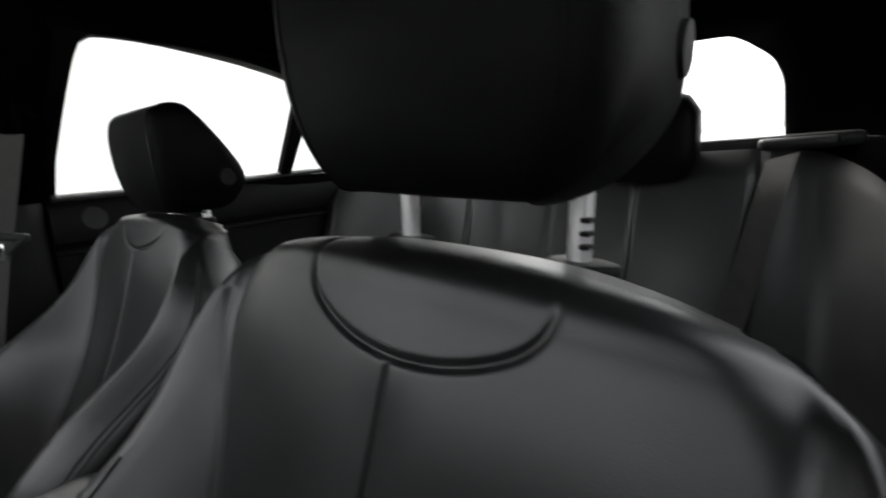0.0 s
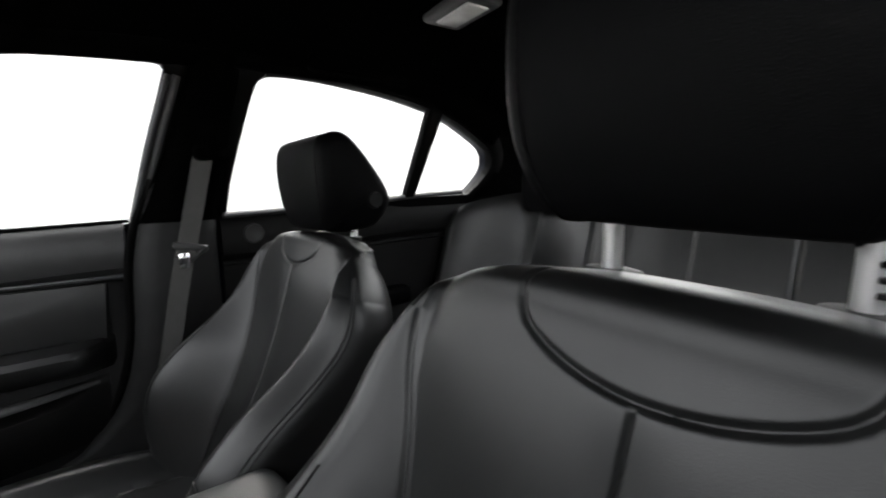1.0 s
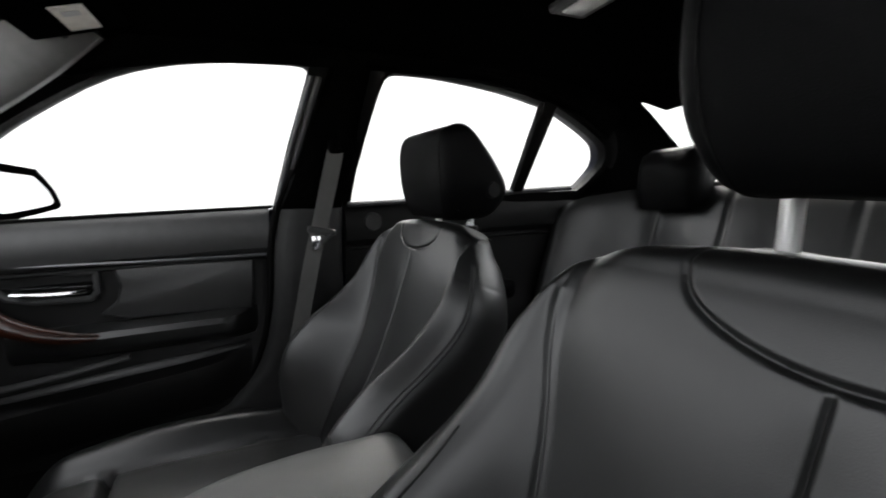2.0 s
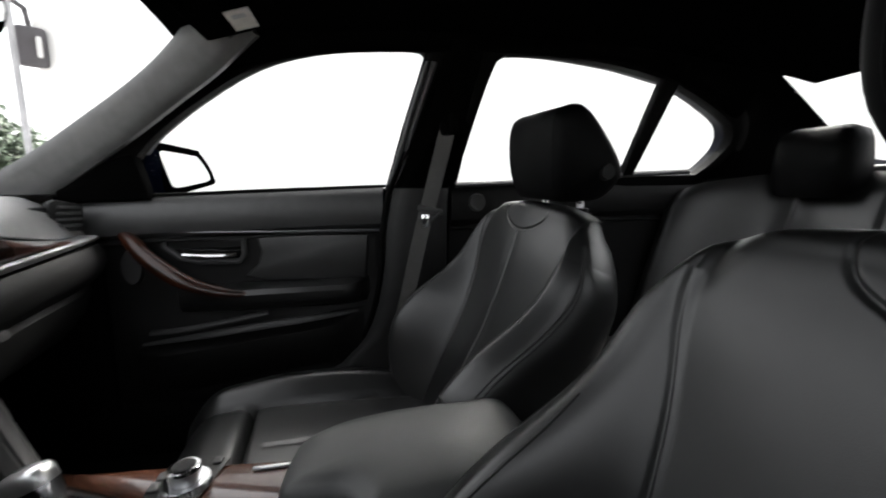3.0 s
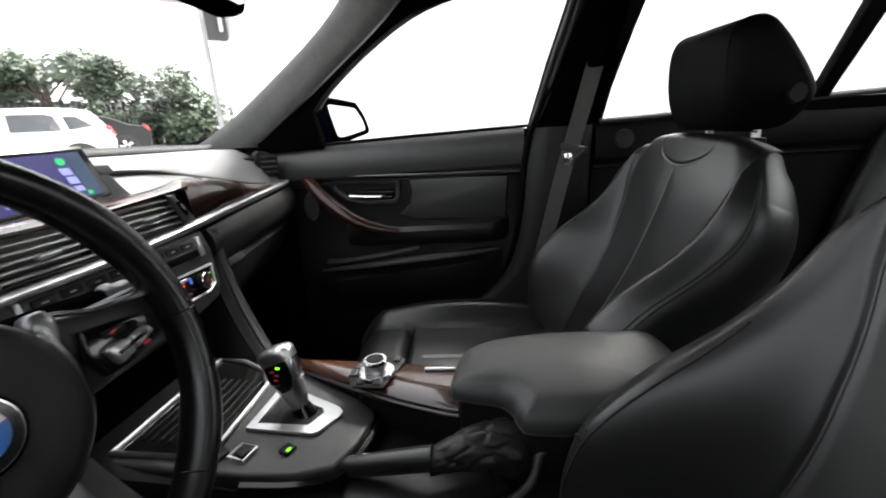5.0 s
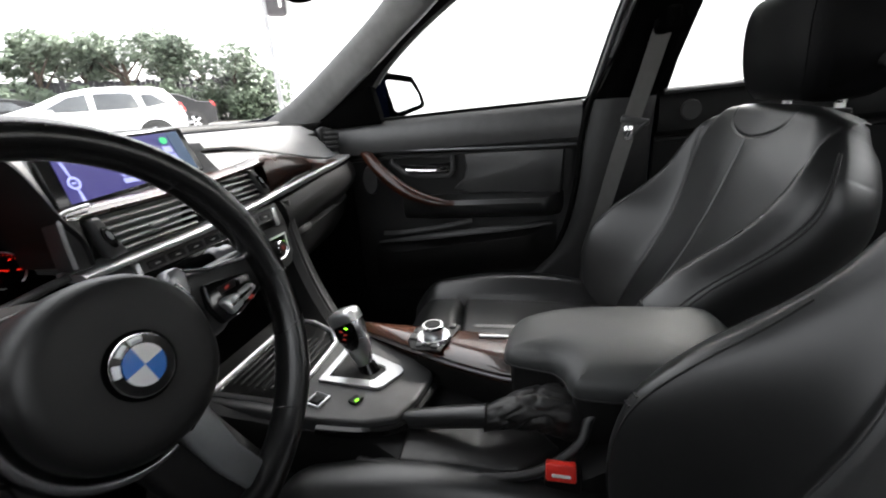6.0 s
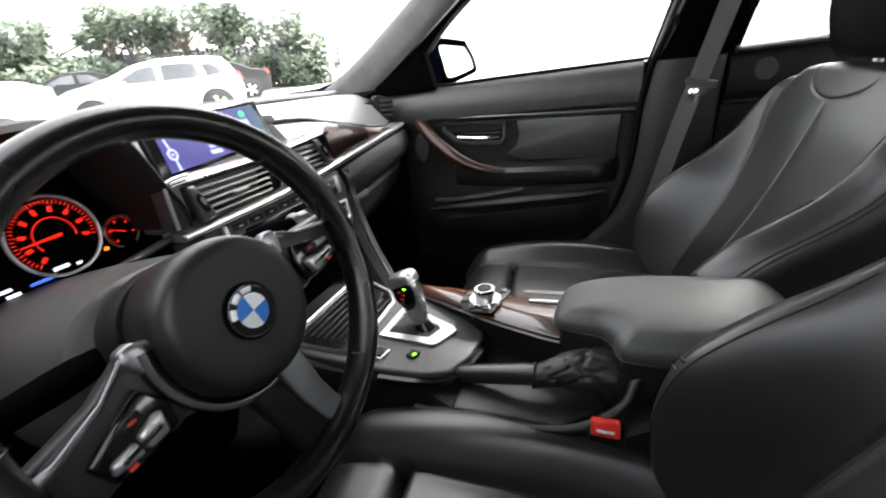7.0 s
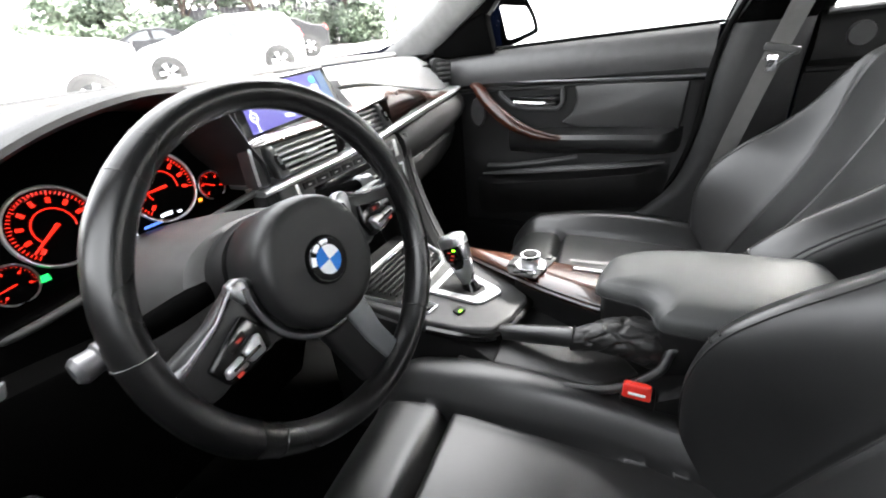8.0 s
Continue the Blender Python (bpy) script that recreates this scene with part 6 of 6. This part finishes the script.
def armrest(d):
    """The padded lid: a rounded outline with a hollow for the handbrake."""
    out = [(0.040, 1.038), (-0.016, 1.044), (-0.034, 1.034), (-0.042, 1.005), (-0.048, 0.978), (-0.064, 0.962), (-0.088, 0.955), (-0.099, 0.938), (-0.099, 0.86), (-0.096, 0.79), (-0.085, 0.735), (0.085, 0.735), (0.106, 0.80), (0.110, 0.90), (0.100, 0.975), (0.076, 1.022)]
    pts = [Vector((q.x, q.y)) for q in smooth_path([(a, b, 0) for a, b in out], 6, True)]
    mid = Vector((0.01, 0.885))
    fall = lambda z, y: z - max(0.0, (z - 0.620) / 0.05) * (0.06 * (y - 0.86) + 0.5 * max(0.0, y - 0.94) ** 2)
    rings = []
    for inset, z in ((0.008, 0.619), (0.002, 0.620), (0.0, 0.624), (0.0, 0.636), (0.002, 0.643), (0.006, 0.649), (0.011, 0.6530), (0.016, 0.6555)):
        rings.append([(a, b, z) for a, b in around([tuple(q) for q in pts], -inset)])
    last = rings[-1]
    for k, z in ((0.94, 0.6600), (0.88, 0.6622), (0.80, 0.6640), (0.70, 0.6655), (0.55, 0.6670), (0.35, 0.6685), (0.12, 0.6695)):
        even = ease((1 - k) / 0.45)                   # the outline's hollow dies out towards the middle
        row = []
        for x, y, _ in last:
            g = math.atan2((y - mid.y) / 0.115, (x - mid.x) / 0.070)
            ox, oy = mid.x + (x - mid.x) * k, mid.y + (y - mid.y) * k
            ex, ey = mid.x + 0.070 * k * math.cos(g), mid.y + 0.115 * k * math.sin(g)
            row.append((ox + (ex - ox) * even, oy + (ey - oy) * even, z))
        rings.append(row)
    rings = [[(x, y, fall(z, y)) for x, y, z in row] for row in rings]
    pad = loft("armrest_pad", rings, ARM_LEATHER, d, "smooth black leather armrest pad", True, 60)
    low = around(out, -0.008)
    part("armrest_box", prism(low, lambda a, b, h: (a, b, h), 0.53, 0.617, 0.004), PLASTIC, d, "black storage box")
    part("pad_seam", tube([(q.x + (q.x - mid.x) * 0.002, q.y, 0.6225) for q in pts], 0.0012, 5, True), LEATHER_SEAM, pad)


ARM_LEATHER = mat("armrest_leather", (0.040, 0.0415, 0.041), 0.46, spec=0.6, bump=0.1, bscale=1100, var=0.08)
armrest(tunnel)


def handbrake():
    d = thing("handbrake", (-0.08, 1.07, 0.55), "black leather handbrake lever with wrinkled gaiter", "handbrake")
    a, b = Vector((-0.078, 1.190, 0.548)), Vector((-0.086, 1.062, 0.575))
    pts = [a.lerp(b, t) for t in (0, 0.04, 0.1, 0.3, 0.6, 0.9, 1.0)]
    part("grip", tube(pts, [0.010, 0.0125, 0.0135, 0.0145, 0.0155, 0.0160, 0.0155], 16), LEATHER, d, "black leather grip")
    part("release_button", tube([a + (a - b).normalized() * 0.010, a], [0.006, 0.0085], 12), SATIN_DARK, d)
    part("grip_seam", tube([b + Vector((0.0165 * math.cos(k), 0.003 * math.sin(k), 0.0165 * math.sin(k))) for k in [i * math.tau / 20 for i in range(20)]], 0.0012, 5, True), LEATHER_SEAM, d)
    # gaiter with folds
    rings = []
    for j in range(57):
        t = j / 56
        c = Vector((-0.086 + 0.024 * t, 1.066 - 0.130 * t, 0.570 + 0.016 * math.sin(math.pi * min(1, t * 1.0)) - 0.004 * t))
        w = lerp([(0, 0.017), (0.2, 0.023), (0.5, 0.031), (0.85, 0.038), (1, 0.028)], t)
        h = lerp([(0, 0.017), (0.2, 0.022), (0.5, 0.030), (0.85, 0.036), (1, 0.028)], t)
        row = []
        for k in range(72):
            g = k * math.tau / 72
            q = Vector((math.cos(g) * 1.6 + 1.3 * t, math.sin(g) * 1.6, t * 4.5 - 0.8 * math.sin(g)))
            soft_in = ease(t * 5) * ease((1.02 - t) * 6)
            fold = 1 - soft_in * (0.34 * (0.5 - min(0.5, 1.7 * abs(noise.noise(q)))) + 0.06 * (0.5 - min(0.5, 2.0 * abs(noise.noise(q * 2.0))))) + 0.06 * noise.noise(q * 0.7)
            row.append(c + Vector((w * math.cos(g) * fold, 0.3 * h * math.sin(g) * -0.2, h * math.sin(g) * fold)))
        rings.append(row)
    loft("gaiter", rings, GAITER, d, "wrinkled black leather gaiter", True, 70)
    tray = [(-0.140, 1.180), (-0.060, 1.185), (-0.050, 1.00), (-0.090, 0.965), (-0.135, 1.02)]
    part("gaiter_skirt", prism(tray, lambda p, q, h: (p, q, 0.526 + h), 0.0, 0.010, 0.006, 3), GAITER, d, "leather skirt round the lever")


GAITER = mat("gaiter_leather", (0.014, 0.0135, 0.013), 0.45, bump=0.25, bscale=900, var=0.25)
handbrake()


def buckle(x, y, z, group="belt buckles"):
    d = thing("belt_buckle", (x, y, z), "red push button belt buckle beside the seat", "belt buckle", group)
    part("buckle_body", box((x + 0.004, y - 0.002, z - 0.035), (0.024, 0.044, 0.070), 0.004), PLASTIC, d, "black buckle body")
    part("release_button", box((x - 0.002, y, z + 0.004), (0.014, 0.036, 0.022), 0.003, 2, (0, 20, 0)), RED, d, "red release button")
    part("button_bar", box((x - 0.010, y, z + 0.004), (0.002, 0.022, 0.004), 0.0005, 1, (0, 20, 0)), BADGE_WHITE, d)


buckle(-0.140, 0.968, 0.546)

# ---- roof things ----
mirror = thing("rear_view_mirror", (0, 1.30, 1.18), "black rear-view mirror on the windscreen", "mirror")
mo = [(-0.150, -0.026), (-0.12, -0.038), (0.0, -0.034), (0.085, -0.030), (0.108, -0.022), (0.114, 0.0), (0.104, 0.026), (0.0, 0.036), (-0.13, 0.034), (-0.15, 0.015)]
mp = lambda a, b, h: (-0.037 + a - 0.12 * h, 1.285 + h + 0.10 * a - 0.11 * b, 1.158 + b)
part("housing", prism(mo, mp, -0.002, 0.030, 0.008, 3), MATT_BLACK, mirror, "black mirror housing")
part("mirror_glass", prism(around(mo, -0.013), mp, -0.004, -0.0025, 0), MIRROR, mirror, "mirror glass")
part("mirror_stem", tube([(-0.03, 1.31, 1.19), (-0.03, 1.36, 1.235), (-0.03, 1.40, 1.245)], 0.012, 10), PLASTIC, mirror)

# sun visor with its printed card
for side in (1, -1):
    vis = thing("sun_visor", (side * 0.34, 1.17, 1.30), "black cloth sun visor folded to the roof", "sun visor", "sun visors")
    part("visor_board", box((side * 0.33, 1.165, 1.297), (0.36, 0.155, 0.018), 0.008, 3, (-16, 0, 0)), HEADLINER, vis)
    if side > 0:
        cd = part("warning_card", box((0.425, 1.148, 1.2860), (0.090, 0.045, 0.002), 0, 1, (-16, 0, 0)), BEIGE_CARD, vis, "cream warning card")
        part("card_print", box((0.405, 1.148, 1.2845), (0.016, 0.024, 0.001), 0, 1, (-16, 0, 0)), STITCH_GREY, cd)
    part("visor_hinge", tube([(side * 0.50, 1.19, 1.285), (side * 0.53, 1.20, 1.283)], 0.007, 10), PLASTIC, vis)


def grab_handle(side):
    d = thing("grab_handle", (side * 0.56, 0.4, 1.30), "black folded grab handle above the rear door", "grab handle", "grab handles")
    part("handle_bar", tube(smooth_path([(side * 0.545, 0.49, 1.312), (side * 0.530, 0.47, 1.300), (side * 0.528, 0.36, 1.299), (side * 0.533, 0.25, 1.292), (side * 0.55, 0.23, 1.300)], 6), 0.008, 10, flat=0.6), MATT_BLACK, d)


grab_handle(1)
lamp = thing("reading_lamp", (0.20, 0.305, 1.35), "rear reading lamp unit in the headliner, unlit", "lamp")
part("lamp_body", box((0.20, 0.305, 1.352), (0.14, 0.09, 0.022), 0.008, 3), PLASTIC_GREY, lamp)
LENS = mat("lamp_lens", (0.7, 0.7, 0.68), 0.25)
part("lamp_lens", box((0.20, 0.305, 1.341), (0.10, 0.05, 0.008), 0.003), LENS, lamp, "pale lamp lens")


# ---- outside ----
CONCRETE = mat("pale_concrete", (0.50, 0.49, 0.48), 0.9, var=0.12, scale=1.5)
WHITE_WALL = mat("white_fill_surface", (0.82, 0.82, 0.80), 0.8, var=0.03, scale=2)
CAR_WHITE = mat("white_car_paint", (0.80, 0.80, 0.80), 0.25, coat=1.0, var=0.02)
CAR_BLACK = mat("black_car_paint", (0.010, 0.010, 0.012), 0.35, spec=0.3)
CAR_GLASS = mat("dark_car_window", (0.05, 0.055, 0.06), 0.05, coat=0.5)
TYRE = mat("tyre_rubber", (0.02, 0.02, 0.02), 0.8)
RIM_METAL = mat("wheel_alloy", (0.45, 0.45, 0.47), 0.3, metal=0.8)
TAIL_RED = mat("tail_lamp_red", (0.6, 0.02, 0.02), 0.2, coat=1.0)
# leaf green lifted in colour for the veiling glare of the windscreen
FOLIAGE = mat("hedge_leaves", (0.060, 0.085, 0.055), 0.6, scale=3, color2=(0.115, 0.150, 0.100))
FENCE = mat("dark_timber_fence", (0.060, 0.058, 0.066), 0.85, var=0.3, scale=4)
BARK = mat("bark", (0.06, 0.045, 0.035), 0.9, scale=12)
LAMP_GREY = mat("lamp_housing_grey", (0.09, 0.085, 0.09), 0.6, spec=0.2)
# dark post and beam, coloured pale as the glare washes them out
POST_PALED = mat("glare_paled_post", (0.32, 0.32, 0.33), 0.5)


def rise(x, y):
    """The yard climbs gently away from the car."""
    return 0.057 * min(56.0, max(0.0, math.hypot(x, y - 1) - 4.0))


rows = []
for j in range(61):
    r = 0.0 if j == 0 else 1.0 * 1.14 ** j - 0.9
    rows.append([(r * math.cos(k * math.tau / 48), 1 + r * math.sin(k * math.tau / 48), rise(r * math.cos(k * math.tau / 48), 1 + r * math.sin(k * math.tau / 48))) for k in range(48)])
v, f = skin(rows, True)
tagged(finish("ground", v, f, CONCRETE), "pale sunlit concrete yard", "ground", kind="structure")
# white wall added on the passenger side to whiten its windows, a thin-framed opening ahead
PX, PY = 5.08, 4.55
tagged(part("wall_white_fill", box((PX + 0.42, PY - 7.0, 2.6), (0.2, 14.0, 5.2), 0.02), WHITE_WALL), "added plain white wall that fills the passenger windows", "wall", kind="structure")
tagged(part("door_post", box((PX, PY, 2.6), (0.05, 0.05, 5.2), 0.006), POST_PALED), "thin upright post of an opening, paled for window glare", "post", kind="structure")
tagged(part("door_lintel", box((PX - 0.643 * 3.6, PY + 0.766 * 3.6, 2.72), (7.2, 0.05, 0.05), 0.006, 2, (0, 0, math.degrees(math.atan2(0.766, -0.643)))), POST_PALED), "thin beam across an opening, paled for window glare", "beam", kind="structure")


box_lamp = thing("hanging_lamp", (PX + 0.28, PY, 2.75), "grey box lamp hanging from the beam of the opening", "lamp")
part("lamp_body", box((PX + 0.28, PY, 2.55), (0.24, 0.26, 0.42), 0.04, 3, (0, -6, 35)), LAMP_GREY, box_lamp)
part("lamp_lens", box((PX + 0.20, PY - 0.12, 2.53), (0.14, 0.05, 0.22), 0.02, 2, (0, -6, 35)), LENS, box_lamp, "pale lamp lens")
part("lamp_arm", tube([(PX + 0.28, PY, 2.75), (PX + 0.24, PY, 2.95), (PX, PY, 2.98)], 0.03, 8), LAMP_GREY, box_lamp)


def bearing(az, d, z=0.0):
    """A place by its direction from the driver's window, in degrees to the right of ahead, and its distance."""
    x, y = -0.6 + d * math.sin(radians(az)), 1.0 + d * math.cos(radians(az))
    return Vector((x, y, rise(x, y) + z))


def parked_car(at, heading, length, height, roof, glass, paint, label, tail=None):
    """A parked car: side outlines in thousandths of its length, widened into a body. It heads along +x before it is turned."""
    d = thing("parked_car", at, label, "car", "parked cars")
    m = Matrix.Translation(at) @ pose(0, 0, 0, 0, 0, heading)
    P = lambda x, y, z: m @ Vector((x * length, y, z * height))
    half = 0.88
    rings = []
    n = 9
    for k in range(n):
        u = -1 + 2 * k / (n - 1)
        row = []
        for x, z in roof:
            tuck = 1 - 0.16 * max(0, (z - 0.60) / 0.4)
            yy = half * tuck * math.copysign(abs(u) ** 0.8, u)
            soft = 1 - 0.05 * abs(u) ** 4
            row.append(P(x * (1 - 0.03 * abs(u) ** 3), yy, 0.14 + (z - 0.14) * soft))
        rings.append(row)
    loft("body", rings, paint, d, "smooth painted body")
    for g in glass:
        for sgn in (-1, 1):
            part("side_window", prism(g, lambda a, b, h: P(a, sgn * (half * (1 - 0.16 * max(0, (b - 0.60) / 0.4)) + h), b * 0.955), 0.0, 0.012, 0.004), CAR_GLASS, d, "dark side window")
    for x in (-0.315, 0.305):
        for sgn in (-1, 1):
            c = P(x, sgn * 0.80, 0)
            q = pose(0, 0, 0, 0, 0, heading)
            place = lambda a, b, h: c + (q @ Vector((a, sgn * h, b + 0.32)))
            circle = lambda r: [(r * math.cos(i * math.tau / 28), r * math.sin(i * math.tau / 28)) for i in range(28)]
            part("wheel_arch", prism(circle(0.385), place, -0.1, 0.092, 0.004), TYRE, d)
            w = part("wheel", prism(circle(0.32), place, -0.10, 0.105, 0.02), TYRE, d, "black tyre")
            part("wheel_disc", prism(circle(0.215), place, 0.09, 0.112, 0.006), PIANO, w)
            for i in range(5):
                g0 = i * math.tau / 5
                sp = [(0.05 * math.cos(g0 - 0.7), 0.05 * math.sin(g0 - 0.7)), (0.215 * math.cos(g0 - 0.25), 0.215 * math.sin(g0 - 0.25)), (0.215 * math.cos(g0 + 0.25), 0.215 * math.sin(g0 + 0.25)), (0.05 * math.cos(g0 + 0.7), 0.05 * math.sin(g0 + 0.7))]
                part("spoke", prism(sp, place, 0.105, 0.118, 0.004), RIM_METAL, w)
    for sgn in (-1, 1):
        part("tail_lamp", prism([(-0.490, 0.56), (-0.455, 0.62), (-0.445, 0.72), (-0.472, 0.70)], lambda a, b, h: P(a, sgn * (0.70 + h), b), 0.0, 0.15, 0.01), TAIL_RED, d, "red tail lamp")
    part("door_mirror", box(P(0.14, -0.98, 0.63), (0.16, 0.12, 0.12), 0.03, 3), paint, d)
    part("door_mirror", box(P(0.14, 0.98, 0.63), (0.16, 0.12, 0.12), 0.03, 3), paint, d)
    return d


HATCH = [(-0.49, 0.22), (-0.497, 0.50), (-0.480, 0.66), (-0.445, 0.82), (-0.405, 0.95), (-0.34, 0.985), (-0.20, 1.0), (-0.05, 0.985), (0.07, 0.92), (0.20, 0.76), (0.30, 0.68), (0.40, 0.62), (0.475, 0.52), (0.495, 0.40), (0.49, 0.20), (0.40, 0.14), (-0.40, 0.14)]
HATCH_GLASS = [[(-0.03, 0.67), (0.165, 0.67), (0.14, 0.74), (0.05, 0.88), (-0.03, 0.92)], [(-0.26, 0.68), (-0.06, 0.67), (-0.06, 0.92), (-0.20, 0.93), (-0.24, 0.90)], [(-0.40, 0.74), (-0.29, 0.69), (-0.275, 0.89), (-0.33, 0.89)]]
SEDAN = [(-0.49, 0.22), (-0.497, 0.55), (-0.47, 0.70), (-0.36, 0.75), (-0.25, 0.92), (-0.12, 1.0), (0.0, 0.99), (0.10, 0.91), (0.22, 0.74), (0.40, 0.64), (0.48, 0.54), (0.495, 0.40), (0.49, 0.20), (0.40, 0.14), (-0.40, 0.14)]
SEDAN_GLASS = [[(-0.02, 0.70), (0.18, 0.71), (0.07, 0.90), (-0.02, 0.94)], [(-0.22, 0.72), (-0.05, 0.70), (-0.05, 0.94), (-0.14, 0.92)]]
WAGON = [(-0.49, 0.22), (-0.497, 0.55), (-0.485, 0.80), (-0.45, 0.97), (-0.30, 1.0), (0.0, 0.99), (0.10, 0.93), (0.19, 0.70), (0.42, 0.64), (0.49, 0.58), (0.498, 0.40), (0.49, 0.22), (0.40, 0.16), (-0.40, 0.16)]
WAGON_GLASS = [[(-0.02, 0.68), (0.15, 0.68), (0.08, 0.88), (-0.02, 0.92)], [(-0.22, 0.68), (-0.05, 0.68), (-0.05, 0.92), (-0.22, 0.92)], [(-0.42, 0.70), (-0.25, 0.68), (-0.25, 0.91), (-0.40, 0.90)]]
parked_car(bearing(38.7, 13.6), 180 - 39, 4.15, 1.50, HATCH, HATCH_GLASS, CAR_WHITE, "white hatchback parked across the yard")
parked_car(bearing(43.8, 19.0), 180 - 43, 4.5, 1.42, SEDAN, SEDAN_GLASS, CAR_BLACK, "black saloon parked behind the white hatchback")
parked_car(bearing(17.3, 10.0), -18, 4.5, 1.85, WAGON, WAGON_GLASS, CAR_WHITE, "white off-roader parked across the yard")
parked_car(bearing(32.0, 23.0), 150, 4.4, 1.40, SEDAN, SEDAN_GLASS, CAR_BLACK, "dark saloon parked by the hedge")


def leaf_mass(name, blobs, count, size, seed, label, category):
    """Many small leaves scattered through rounded clumps."""
    rng = random.Random(seed)
    verts, faces = [], []
    total = sum(b[3] for b in blobs)
    for x, y, z, r in blobs:
        for _ in range(int(count * r / total)):
            q = Vector((rng.gauss(0, 1), rng.gauss(0, 1), rng.gauss(0, 1)))
            q = q.normalized() * r * (0.55 + 0.5 * rng.random())
            c = Vector((x, y, z)) + Vector((q.x, q.y, q.z * 0.8))
            a = Vector((rng.gauss(0, 1), rng.gauss(0, 1), rng.gauss(0, 1))).normalized()
            b = a.orthogonal().normalized()
            s = size * (0.6 + 0.8 * rng.random())
            i = len(verts)
            verts += [c - a * s, c + b * s * 0.55, c + a * s, c - b * s * 0.55]
            faces.append((i, i + 1, i + 2, i + 3))
    me = bpy.data.meshes.new(name)
    me.from_pydata([tuple(q) for q in verts], [], faces)
    me.materials.append(FOLIAGE)
    return me


rng = random.Random(4)
blobs = []
for k in range(120):
    p = bearing(22 + 36 * rng.random(), 23.8 + 1.6 * rng.random())
    blobs.append((p.x, p.y, p.z + 0.2 + 1.3 * rng.random() ** 1.5, 0.45 + 0.45 * rng.random()))
tagged(new("hedge", leaf_mass("hedge", blobs, 20000, 0.12, 1, "", "")), "dense dark green hedge along the yard", "hedge", kind="stuff")


# dark board fence behind the hedge
fence = thing("fence", bearing(42, 26.3), "dark weathered board fence along the yard", "fence")
a_, b_ = bearing(26, 27.5), bearing(57, 25.8)
turn_ = math.degrees(math.atan2(b_.y - a_.y, b_.x - a_.x))
for k in range(72):
    q = a_.lerp(b_, (k + 0.5) / 72)
    hh = 2.05 + 0.06 * math.sin(k * 2.3)
    part("board", box((q.x, q.y, rise(q.x, q.y) + hh / 2), ((b_ - a_).length / 72 - 0.012, 0.05, hh), 0.006, 1, (0, 0, turn_)), FENCE, fence)


def tree(at, height, seed):
    d = thing("tree", at, "broad leafy green tree behind the hedge", "tree", "yard trees")
    rg = random.Random(seed)
    top = at + Vector((0, 0, height))
    part("trunk", tube([at, at.lerp(top, 0.3) + Vector((0.1, 0, 0)), at.lerp(top, 0.7)], [0.16, 0.12, 0.05], 10), BARK, d, "brown trunk")
    bl = []
    for k in range(7):
        a = rg.random() * math.tau
        e = at.lerp(top, 0.62 + 0.3 * rg.random()) + Vector((math.cos(a), math.sin(a), 0)) * (0.6 + 1.0 * rg.random())
        part("limb", tube([at.lerp(top, 0.35 + 0.3 * rg.random()), e], [0.05, 0.015], 7), BARK, d)
        bl.append((*e, 0.5 + 0.45 * rg.random()))
    me = leaf_mass("crown", bl, 2300, 0.13, seed, "", "")
    c = new("crown", me)
    c.parent = d
    c.matrix_parent_inverse = d.matrix_basis.inverted()
    c["label"] = "uneven green crown"


for k, (az, dist, hh) in enumerate(((31.5, 26, 3.2), (36, 25.5, 4.0), (39.5, 26, 3.6), (43, 25, 4.1), (46.5, 26, 3.7), (50, 25.5, 3.9), (53, 25, 3.0), (26, 26, 2.9))):
    tree(bearing(az, dist), hh, 20 + k)
